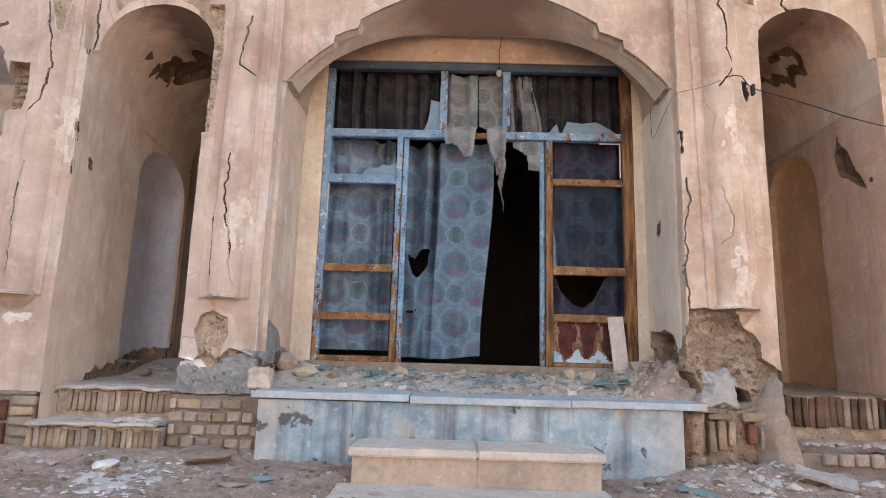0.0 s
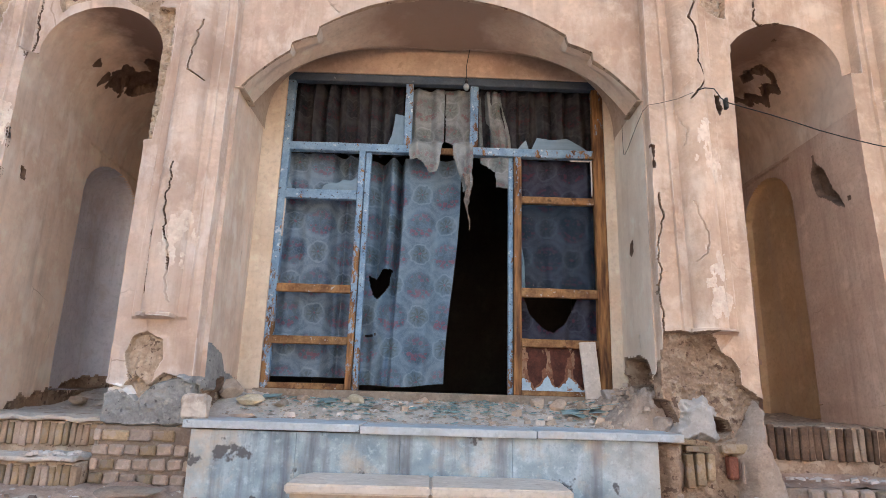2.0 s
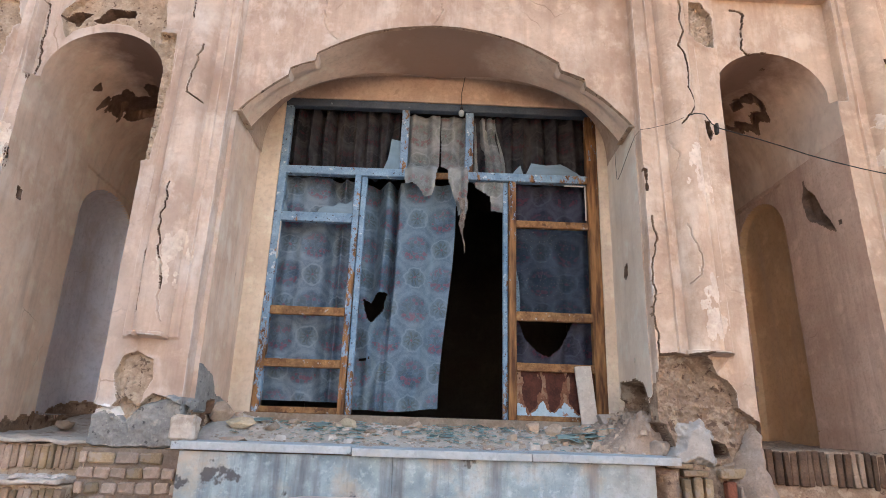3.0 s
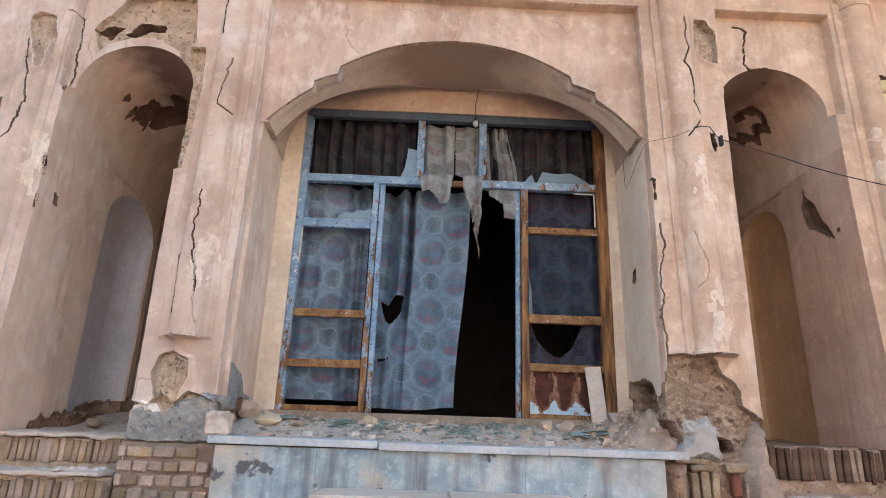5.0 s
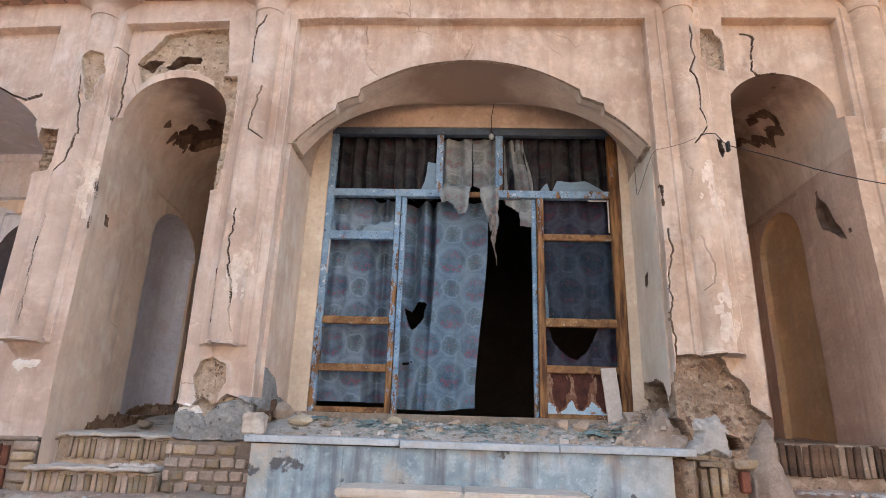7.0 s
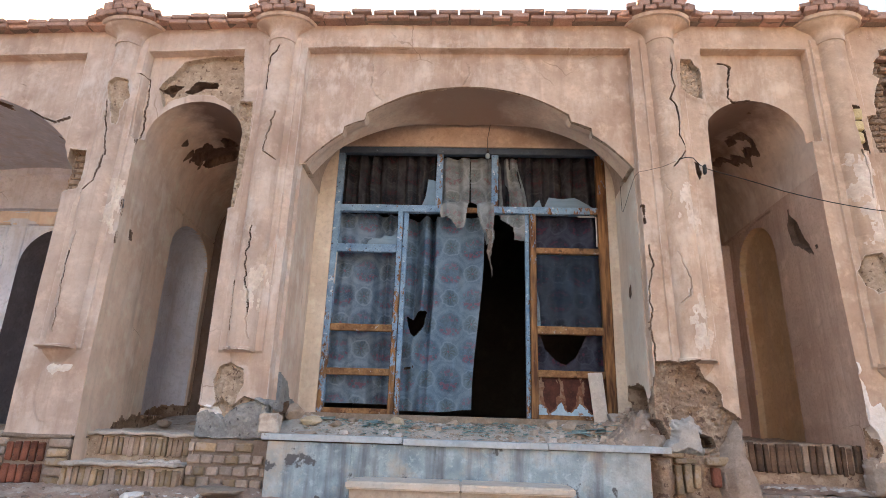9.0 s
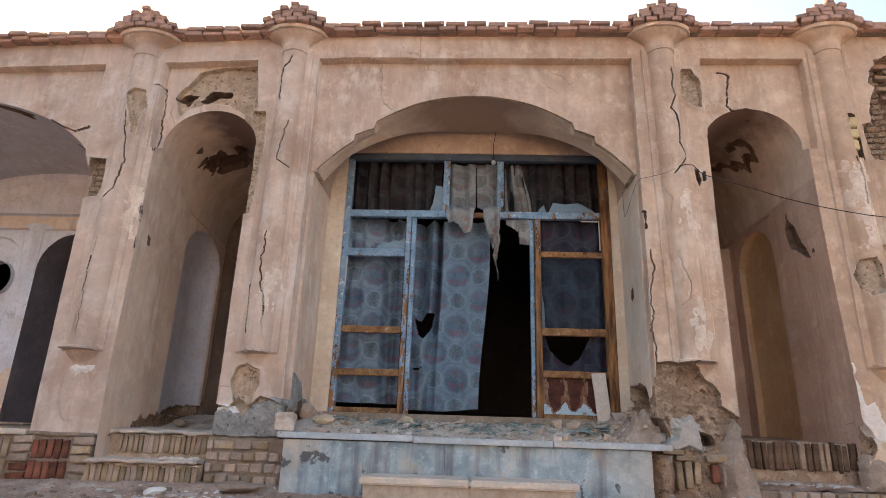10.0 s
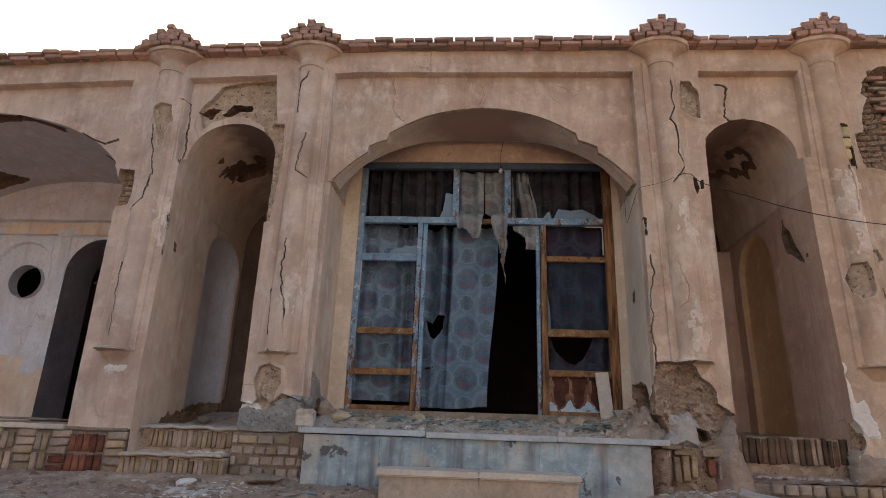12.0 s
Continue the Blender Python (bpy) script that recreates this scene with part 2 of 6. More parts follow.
BLUEWALL = material("blue_washed_cladding", (0.19, 0.255, 0.29), (0.45, 0.525, 0.555), 5.0, fine=40, bump=0.5, patch=(0.50, 0.40, 0.29), patch_at=0.50, island=0.10,
                    patch_scale=1.9, soft=0.16, streak=(0.13, 0.13, 0.14), streak_amount=0.85, spots=(0.09, 0.085, 0.085), spot_scale=4.2, spot_at=0.60, stain_shade=((0.47, 0.375, 0.275), 1.0, 1.75, 0.5))
CLOD = material("earth_clod", (0.20, 0.135, 0.10), (0.36, 0.26, 0.195), 9.0, fine=50, bump=0.6, island=0.3)
ROCK = material("rubble_stone", (0.30, 0.22, 0.165), (0.44, 0.34, 0.26), 9.0, fine=50, bump=0.6, island=0.3)
YELLOW_ROCK = material("yellowish_rubble", (0.48, 0.375, 0.25), (0.64, 0.53, 0.38), 9.0, fine=50, bump=0.5, island=0.15)
PALE_ROCK = material("pale_rubble", (0.44, 0.37, 0.32), (0.60, 0.53, 0.48), 9.0, fine=50, bump=0.5, island=0.2)
BLACK_WIRE = material("black_cable", (0.03, 0.028, 0.027), (0.05, 0.045, 0.04), 9.0, rough=0.6, bump=0)
# Near-black base colour puts the rooms' darkness into the plaster.
ROOM = material("gloom_room_plaster", (0.045, 0.036, 0.030), (0.075, 0.062, 0.052), 1.5, fine=20, bump=0.1)
VAULT = material("vault_plaster", (0.58, 0.43, 0.335), (0.74, 0.58, 0.47), 1.2, fine=22, bump=0.3, patch=(0.60, 0.48, 0.38), patch_at=0.62)
# Niche vaults: brown stain, widened to paint in the shade of crown and inner side.
STAIN_SHADE_WEST = material("stained_shaded_vault", (0.62, 0.465, 0.36), (0.84, 0.68, 0.55), 1.3, fine=20, bump=0.3, grain=0.25, streak=(0.44, 0.33, 0.25), streak_amount=0.4, scrub=(0.82, 0.72, 0.62),
                       stain_shade=((0.19, 0.125, 0.10), 1.0, -2.98, 0.22))
STAIN_SHADE_EAST = material("stained_shaded_vault", (0.56, 0.41, 0.31), (0.74, 0.58, 0.46), 1.3, fine=20, bump=0.3, grain=0.25, streak=(0.44, 0.31, 0.24), streak_amount=0.4, scrub=(0.82, 0.70, 0.59),
                       stain_shade=((0.21, 0.135, 0.10), -1.0, 3.34, 0.20))


def painted_wood(name, slope, height):
    """Worn sky-blue paint that has gone from the wood low down and towards the east."""
    m = material(name, (0.135, 0.22, 0.32), (0.29, 0.41, 0.525), 7.0, rough=0.65, fine=60, bump=0.5, patch=(0.60, 0.65, 0.68), patch_at=0.60, patch_scale=14, spots=(0.05, 0.03, 0.025), spot_scale=30, spot_at=0.615)
    nt = m.node_tree
    bsdf = nt.nodes["Principled BSDF"]
    blue = bsdf.inputs["Base Color"].links[0].from_socket
    co = nt.nodes.new("ShaderNodeTexCoord").outputs["Object"]
    sep = nt.nodes.new("ShaderNodeSeparateXYZ")
    nt.links.new(co, sep.inputs[0])

    def op(kind, a, b, c=None):
        n = nt.nodes.new("ShaderNodeMath")
        n.operation = kind
        for i, v in enumerate((a, b, c)):
            if v is None:
                continue
            if isinstance(v, (int, float)):
                n.inputs[i].default_value = v
            else:
                nt.links.new(v, n.inputs[i])
        return n.outputs[0]

    big = nt.nodes.new("ShaderNodeTexNoise")
    big.inputs["Scale"].default_value, big.inputs["Detail"].default_value, big.inputs["Roughness"].default_value = 8.0, 8.0, 0.78
    mp = nt.nodes.new("ShaderNodeMapping")
    mp.inputs["Scale"].default_value = (1.5, 1.5, 0.7)
    nt.links.new(co, mp.inputs[0])
    nt.links.new(mp.outputs[0], big.inputs["Vector"])
    edge = op("MULTIPLY_ADD", sep.outputs["X"], slope, height)
    lack = op("SUBTRACT", edge, sep.outputs["Z"])
    f = op("ADD", op("MULTIPLY", lack, 0.22), op("MULTIPLY_ADD", big.outputs["Fac"], 2.6, -1.36))
    r = nt.nodes.new("ShaderNodeMapRange")
    r.inputs["From Min"].default_value, r.inputs["From Max"].default_value = -0.02, 0.05
    nt.links.new(f, r.inputs["Value"])
    wave = nt.nodes.new("ShaderNodeTexNoise")
    wave.inputs["Scale"].default_value, wave.inputs["Detail"].default_value = 7.0, 6.0
    mp2 = nt.nodes.new("ShaderNodeMapping")
    mp2.inputs["Scale"].default_value = (4, 4, 0.5)
    nt.links.new(co, mp2.inputs[0])
    nt.links.new(mp2.outputs[0], wave.inputs["Vector"])
    ramp = nt.nodes.new("ShaderNodeValToRGB")
    ramp.color_ramp.elements[0].position, ramp.color_ramp.elements[0].color = 0.35, (0.085, 0.036, 0.016, 1)
    ramp.color_ramp.elements[1].position, ramp.color_ramp.elements[1].color = 0.66, (0.34, 0.17, 0.064, 1)
    nt.links.new(wave.outputs["Fac"], ramp.inputs[0])
    x = nt.nodes.new("ShaderNodeMix")
    x.data_type = "RGBA"
    nt.links.new(r.outputs["Result"], x.inputs["Factor"])
    nt.links.new(blue, x.inputs["A"])
    nt.links.new(ramp.outputs["Color"], x.inputs["B"])
    nt.links.new(x.outputs["Result"], bsdf.inputs["Base Color"])
    return m


def floral(name, low, high, line, rose_col, leaf_col):
    """Thin printed cotton: pale ground, rings, rose clusters and green stars in staggered rows."""
    m = bpy.data.materials.new(name)
    m.use_nodes = True
    nt = m.node_tree
    bsdf = nt.nodes["Principled BSDF"]
    bsdf.inputs["Roughness"].default_value, bsdf.inputs["Specular IOR Level"].default_value = 0.95, 0.1
    co = nt.nodes.new("ShaderNodeTexCoord").outputs["Object"]

    def node(kind, op, *ins):
        n = nt.nodes.new(kind)
        n.operation = op
        for i, v in enumerate(ins):
            if isinstance(v, (int, float, tuple)):
                n.inputs[i].default_value = v
            else:
                nt.links.new(v, n.inputs[i])
        return n.outputs["Value"] if op in ("LENGTH",) or kind == "ShaderNodeMath" else n.outputs["Vector"]

    def vec(op, *ins):
        return node("ShaderNodeVectorMath", op, *ins)

    def num(op, *ins):
        return node("ShaderNodeMath", op, *ins)

    wob = nt.nodes.new("ShaderNodeTexNoise")
    wob.inputs["Scale"].default_value, wob.inputs["Detail"].default_value = 16.0, 3.0
    nt.links.new(co, wob.inputs["Vector"])
    p = vec("MULTIPLY", vec("ADD", co, vec("MULTIPLY", wob.outputs["Color"], (0.065, 0.0, 0.065))), (1 / 0.50, 0.0, 1 / 0.61))

    def cell(shift):
        q = vec("SUBTRACT", vec("FRACTION", vec("ADD", p, shift)), (0.5, 0.0, 0.5))
        q = vec("MULTIPLY", q, (0.41, 0.0, 0.50))
        sep = nt.nodes.new("ShaderNodeSeparateXYZ")
        nt.links.new(q, sep.inputs[0])
        return vec("LENGTH", q), num("ARCTAN2", sep.outputs["Z"], sep.outputs["X"]), sep.outputs["Z"]

    def band(d, lo, hi, edge=0.006):
        a = nt.nodes.new("ShaderNodeMapRange")
        a.inputs["From Min"].default_value, a.inputs["From Max"].default_value = lo - edge, lo + edge
        nt.links.new(d, a.inputs["Value"])
        b = nt.nodes.new("ShaderNodeMapRange")
        b.inputs["From Min"].default_value, b.inputs["From Max"].default_value = hi + edge, hi - edge
        nt.links.new(d, b.inputs["Value"])
        return num("MULTIPLY", a.outputs[0], b.outputs[0])

    def mix(f, a, b):
        x = nt.nodes.new("ShaderNodeMix")
        x.data_type = "RGBA"
        for sock, v in ((x.inputs["Factor"], f), (x.inputs["A"], a), (x.inputs["B"], b)):
            if isinstance(v, tuple):
                sock.default_value = (*v, 1)
            else:
                nt.links.new(v, sock)
        return x.outputs["Result"]

    (d1, a1, z1), (d2, a2, z2) = cell((0.0, 0.0, 0.0)), cell((0.5, 0.0, 0.5))
    (s1, b1, _), (s2, b2, _) = cell((0.0, 0.0, 0.5)), cell((0.5, 0.0, 0.0))
    first = num("LESS_THAN", d1, d2)
    d_rose = num("MINIMUM", d1, d2)
    z_rose = num("ADD", num("MULTIPLY", z1, first), num("MULTIPLY", z2, num("SUBTRACT", 1.0, first)))
    d_star = num("MINIMUM", s1, s2)
    firsts = num("LESS_THAN", s1, s2)
    a_star = num("ADD", num("MULTIPLY", b1, firsts), num("MULTIPLY", b2, num("SUBTRACT", 1.0, firsts)))
    big = nt.nodes.new("ShaderNodeTexNoise")
    big.inputs["Scale"].default_value, big.inputs["Detail"].default_value = 4.0, 6.0
    nt.links.new(co, big.inputs["Vector"])
    petal = nt.nodes.new("ShaderNodeTexVoronoi")
    petal.inputs["Scale"].default_value = 25.0
    nt.links.new(co, petal.inputs["Vector"])
    lace = nt.nodes.new("ShaderNodeTexVoronoi")
    lace.feature = "DISTANCE_TO_EDGE"
    lace.inputs["Scale"].default_value = 26.0
    nt.links.new(co, lace.inputs["Vector"])
    stain_shade = nt.nodes.new("ShaderNodeMapRange")
    stain_shade.inputs["From Min"].default_value, stain_shade.inputs["From Max"].default_value = 0.35, 0.7
    nt.links.new(big.outputs["Fac"], stain_shade.inputs["Value"])
    base = mix(stain_shade.outputs[0], low, high)
    col = mix(num("MULTIPLY", num("LESS_THAN", lace.outputs["Distance"], 0.05), 0.16), base, line)
    col = mix(num("MULTIPLY", band(d_rose, 0.122, 0.150, 0.022), 0.50), col, line)
    col = mix(num("MULTIPLY", band(d_rose, 0.168, 0.176, 0.010), 0.45), col, line)
    col = mix(num("MULTIPLY", band(d_star, -0.1, 0.075, 0.012), 0.16), col, leaf_col)
    petals = num("LESS_THAN", petal.outputs["Distance"], 0.50)
    garland = num("MULTIPLY", band(d_rose, 0.045, 0.108, 0.012), num("LESS_THAN", z_rose, -0.030))
    spray = num("MULTIPLY", band(d_rose, 0.030, 0.092, 0.012), num("GREATER_THAN", z_rose, 0.028))
    rose = num("MULTIPLY", num("MAXIMUM", garland, num("MULTIPLY", spray, 0.75)), petals)
    col = mix(num("MULTIPLY", rose, 0.54), col, rose_col)
    leaf = num("MULTIPLY", band(d_rose, -0.1, 0.10, 0.01), num("GREATER_THAN", petal.outputs["Distance"], 0.60))
    col = mix(num("MULTIPLY", leaf, 0.24), col, leaf_col)
    star = num("MULTIPLY", band(d_star, 0.010, 0.054, 0.008), num("GREATER_THAN", num("SINE", num("MULTIPLY", a_star, 8.0)), 0.05))
    col = mix(num("MULTIPLY", star, 0.40), col, leaf_col)
    col = mix(num("MULTIPLY", band(d_star, -0.1, 0.010, 0.004), 0.6), col, rose_col)
    col = mix(num("MULTIPLY", band(d_star, 0.078, 0.086), 0.5), col, line)
    nt.links.new(col, bsdf.inputs["Base Color"])
    weave = nt.nodes.new("ShaderNodeTexNoise")
    weave.inputs["Scale"].default_value = 120.0
    nt.links.new(co, weave.inputs["Vector"])
    bump = nt.nodes.new("ShaderNodeBump")
    bump.inputs["Strength"].default_value, bump.inputs["Distance"].default_value = 0.2, 0.004
    nt.links.new(weave.outputs["Fac"], bump.inputs["Height"])
    nt.links.new(bump.outputs["Normal"], bsdf.inputs["Normal"])
    trans = nt.nodes.new("ShaderNodeBsdfTranslucent")
    nt.links.new(col, trans.inputs["Color"])
    ms = nt.nodes.new("ShaderNodeMixShader")
    ms.inputs[0].default_value = 0.12
    nt.links.new(bsdf.outputs[0], ms.inputs[1])
    nt.links.new(trans.outputs[0], ms.inputs[2])
    nt.links.new(ms.outputs[0], nt.nodes["Material Output"].inputs["Surface"])
    return m


def dusty_glass(name, tint, clear, rough):
    m = bpy.data.materials.new(name)
    m.use_nodes = True
    nt = m.node_tree
    bsdf = nt.nodes["Principled BSDF"]
    bsdf.inputs["Base Color"].default_value = (*tint, 1)
    bsdf.inputs["Roughness"].default_value = rough
    bsdf.inputs["Specular IOR Level"].default_value = 0.6
    tr = nt.nodes.new("ShaderNodeBsdfTransparent")
    tr.inputs["Color"].default_value = (0.92, 0.96, 0.96, 1)
    n = nt.nodes.new("ShaderNodeTexNoise")
    n.inputs["Scale"].default_value, n.inputs["Detail"].default_value = 4.0, 6.0
    r = nt.nodes.new("ShaderNodeMapRange")
    r.inputs["To Min"].default_value, r.inputs["To Max"].default_value = clear - 0.15, clear + 0.15
    nt.links.new(n.outputs["Fac"], r.inputs["Value"])
    ms = nt.nodes.new("ShaderNodeMixShader")
    nt.links.new(r.outputs[0], ms.inputs[0])
    nt.links.new(bsdf.outputs[0], ms.inputs[1])
    nt.links.new(tr.outputs[0], ms.inputs[2])
    nt.links.new(ms.outputs[0], nt.nodes["Material Output"].inputs["Surface"])
    return m


GREYBLUE = material("dull_grey_blue_paint", (0.055, 0.072, 0.095), (0.095, 0.12, 0.15), 6.0, rough=0.7, fine=60, bump=0.4, spots=(0.20, 0.24, 0.28), spot_scale=20, spot_at=0.66)
PAINT = painted_wood("worn_blue_paint", 1.1, 3.05)
RAIL_PAINT = painted_wood("worn_blue_rail_paint", 0.62, 2.07)
LEAF_PAINT = painted_wood("worn_blue_leaf_paint", 0.0, 1.3)
WOOD = material("weathered_brown_wood", (0.13, 0.056, 0.024), (0.37, 0.205, 0.088), 9.0, rough=0.75, fine=50, bump=0.7, spots=(0.42, 0.39, 0.36), spot_scale=21, spot_at=0.645,
                patch=(0.085, 0.040, 0.020), patch_at=0.60, patch_scale=8)
GREYWOOD = material("grey_sill_wood", (0.20, 0.15, 0.11), (0.34, 0.27, 0.21), 5.0, rough=0.85, fine=50, bump=0.5)
PALEWOOD = material("whitewashed_board", (0.56, 0.48, 0.41), (0.70, 0.63, 0.56), 6.0, fine=40, bump=0.4, streak=(0.42, 0.34, 0.27), streak_amount=0.5)
FLORAL = floral("floral_cotton", (0.078, 0.125, 0.178), (0.168, 0.240, 0.312), (0.285, 0.37, 0.44), (0.25, 0.078, 0.105), (0.075, 0.082, 0.052))
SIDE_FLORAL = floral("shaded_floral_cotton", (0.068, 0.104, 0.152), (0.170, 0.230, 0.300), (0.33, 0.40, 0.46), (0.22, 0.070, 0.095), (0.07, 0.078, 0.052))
# Two darker copies of the same print; shade behind the panes is in their colours.
DARK_FLORAL = floral("shaded_dark_cotton", (0.020, 0.020, 0.024), (0.072, 0.067, 0.070), (0.10, 0.095, 0.095), (0.085, 0.03, 0.035), (0.02, 0.025, 0.025))
DIM_FLORAL = floral("shaded_blue_cotton", (0.030, 0.031, 0.050), (0.060, 0.061, 0.088), (0.105, 0.115, 0.15), (0.12, 0.034, 0.055), (0.02, 0.026, 0.03))
PALE_FLORAL = floral("pale_floral_cotton", (0.16, 0.168, 0.165), (0.30, 0.312, 0.31), (0.45, 0.46, 0.45), (0.24, 0.085, 0.095), (0.11, 0.12, 0.10))
SOILED = material("soiled_cotton", (0.10, 0.075, 0.06), (0.27, 0.23, 0.20), 22.0, fine=60, bump=0.4, spots=(0.16, 0.05, 0.04), spot_scale=26, spot_at=0.60)
GLASS = dusty_glass("dusty_glass", (0.035, 0.038, 0.055), 0.95, 0.25)
# Pale blue base colour stands in for sky reflected in the shards.
SHARD = dusty_glass("sky_tinted_shard", (0.26, 0.34, 0.40), 0.35, 0.2)
GREENGLASS = dusty_glass("green_glass", (0.33, 0.46, 0.445), 0.20, 0.15)
RUST = material("rusted_sheet", (0.11, 0.042, 0.022), (0.27, 0.14, 0.085), 7.0, rough=0.8, fine=60, bump=0.6, spots=(0.42, 0.36, 0.30), spot_scale=10, spot_at=0.66)
BLUETIN = material("blue_tin", (0.34, 0.48, 0.58), (0.46, 0.58, 0.66), 7.0, rough=0.6, fine=60, bump=0.3, spots=(0.30, 0.14, 0.08), spot_scale=16, spot_at=0.62)
RUST_PALE = material("pale_rusted_sheet", (0.19, 0.10, 0.055), (0.34, 0.23, 0.155), 9.0, rough=0.8, fine=60, bump=0.5, spots=(0.15, 0.06, 0.03), spot_scale=22, spot_at=0.6)
RUST_DARK = material("dark_rust", (0.045, 0.016, 0.013), (0.115, 0.040, 0.025), 12.0, rough=0.85, fine=60, bump=0.6)
BULB = dusty_glass("bulb_glass", (0.55, 0.55, 0.52), 0.35, 0.1)
BAKELITE = material("black_bakelite", (0.02, 0.02, 0.02), (0.035, 0.03, 0.03), 9.0, rough=0.4, bump=0)

# ---- small tools ----
def lattice(ix, iy, seed):
    h = np.sin(ix * 127.1 + iy * 311.7 + seed * 74.7) * 43758.5453
    return h - np.floor(h)


def vn(x, y, seed=0):
    """Smooth value noise, 0 to 1, of arrays."""
    x, y = np.asarray(x, float), np.asarray(y, float)
    ix, iy = np.floor(x), np.floor(y)
    fx, fy = x - ix, y - iy
    fx, fy = fx * fx * (3 - 2 * fx), fy * fy * (3 - 2 * fy)
    a, b = lattice(ix, iy, seed), lattice(ix + 1, iy, seed)
    c, d = lattice(ix, iy + 1, seed), lattice(ix + 1, iy + 1, seed)
    return (a * (1 - fx) + b * fx) * (1 - fy) + (c * (1 - fx) + d * fx) * fy


def fbm(x, y, seed=0, octaves=4):
    total, amp, s = 0.0, 0.5, 0.0
    for k in range(octaves):
        total = total + amp * vn(x * 2 ** k, y * 2 ** k, seed + k * 13)
        s += amp
        amp *= 0.55
    return total / s


def smooth(a, b, v):
    t = np.clip((v - a) / (b - a), 0, 1)
    return t * t * (3 - 2 * t)


def inside(x, z, pts, rag=0.02, seed=3):
    """How deep (x, z) lies inside a polygon, in metres, with a ragged rim."""
    n = len(pts)
    d = np.full(np.shape(x), 1e9)
    odd = np.zeros(np.shape(x), bool)
    for i in range(n):
        (ax, az), (bx, bz) = pts[i], pts[(i + 1) % n]
        ex, ez = bx - ax, bz - az
        t = np.clip(((x - ax) * ex + (z - az) * ez) / (ex * ex + ez * ez + 1e-12), 0, 1)
        d = np.minimum(d, np.hypot(x - ax - t * ex, z - az - t * ez))
        cross = ((az > z) != (bz > z)) & (x < ex * (z - az) / (ez + 1e-12) + ax)
        odd ^= cross
    return np.where(odd, d, -d) + rag * 2 * (fbm(x * 9, z * 9, seed, 4) - 0.5)


def along(x, z, pts, seed=5, jitter=0.035):
    """Distance to a jagged polyline."""
    x = x + jitter * 2 * (fbm(z * 9, x * 2, seed, 5) - 0.5)
    z = z + jitter * (fbm(x * 7, z * 2, seed + 9, 3) - 0.5)
    d = np.full(np.shape(x), 1e9)
    for (ax, az), (bx, bz) in zip(pts, pts[1:]):
        ex, ez = bx - ax, bz - az
        t = np.clip(((x - ax) * ex + (z - az) * ez) / (ex * ex + ez * ez + 1e-12), 0, 1)
        d = np.minimum(d, np.hypot(x - ax - t * ex, z - az - t * ez))
    return d


def sag(x, z):
    """The wing to the west has settled."""
    return z - 0.035 * np.maximum(0, -1.2 - x) * np.clip(z / 4.7, 0, 1.2)


def unsag(x, z):
    return z / (1 - 0.035 * np.maximum(0, -1.2 - x) / 4.7)


def link(me, name, mats, parent=None):
    for m in mats:
        me.materials.append(m)
    ob = new(name, me)
    if parent:
        ob.parent = parent
    return ob


def sheet(name, x, y, z, mats, idx=None, keep=None, parent=None, flat=False):
    """A fine grid of quads over 2D arrays of places; idx gives each corner's material."""
    nu, nv = x.shape
    verts = np.stack([x, y, z], -1).reshape(-1, 3)
    i = np.arange(nu * nv).reshape(nu, nv)
    quads = np.stack([i[:-1, :-1], i[1:, :-1], i[1:, 1:], i[:-1, 1:]], -1)
    face_idx = None
    if idx is not None:
        face_idx = np.maximum(np.maximum(idx[:-1, :-1], idx[1:, :-1]), np.maximum(idx[1:, 1:], idx[:-1, 1:]))
    if keep is not None:
        k = keep[:-1, :-1] & keep[1:, :-1] & keep[1:, 1:] & keep[:-1, 1:]
        quads = quads[k]
        face_idx = face_idx[k] if face_idx is not None else None
    quads = quads.reshape(-1, 4)
    me = bpy.data.meshes.new(name)
    me.from_pydata(verts, [], quads)
    if face_idx is not None:
        me.polygons.foreach_set("material_index", face_idx.reshape(-1).astype(np.int32))
    me.polygons.foreach_set("use_smooth", np.full(len(me.polygons), not flat))
    me.update()
    if not flat:
        me.set_sharp_from_angle(angle=radians(42))
    return link(me, name, mats, parent)


def grid(a0, a1, na, b0, b1, nb):
    return np.meshgrid(np.linspace(a0, a1, na), np.linspace(b0, b1, nb), indexing="ij")


def finish(bm, name, mat, parent=None, smooth_faces=False):
    me = bpy.data.meshes.new(name)
    bmesh.ops.recalc_face_normals(bm, faces=bm.faces[:])
    if smooth_faces:
        for f in bm.faces:
            f.smooth = True
    bm.to_mesh(me)
    bm.free()
    return link(me, name, mat if isinstance(mat, (list, tuple)) else [mat], parent)


def part(name, bm, mat, parent, label=""):
    return tagged(finish(bm, name, mat, parent), label)


def box_bm(x0, x1, y0, y1, z0, z1, bevel=0.006, rough=0.0, cuts=0, seed=0, segments=1):
    """A block with worn, bevelled edges; cuts and rough make its faces uneven."""
    bm = bmesh.new()
    bmesh.ops.create_cube(bm, size=1)
    for v in bm.verts:
        v.co = Vector((x0 + (v.co.x + 0.5) * (x1 - x0), y0 + (v.co.y + 0.5) * (y1 - y0), z0 + (v.co.z + 0.5) * (z1 - z0)))
    if cuts:
        long = [e for e in bm.edges if e.calc_length() > 0.1]
        bmesh.ops.subdivide_edges(bm, edges=long, cuts=cuts, use_grid_fill=True)
    if bevel:
        sharp = [e for e in bm.edges if len(e.link_faces) == 2 and e.calc_face_angle(0) > 0.5]
        bmesh.ops.bevel(bm, geom=sharp, offset=bevel, segments=segments, affect="EDGES", profile=0.6)
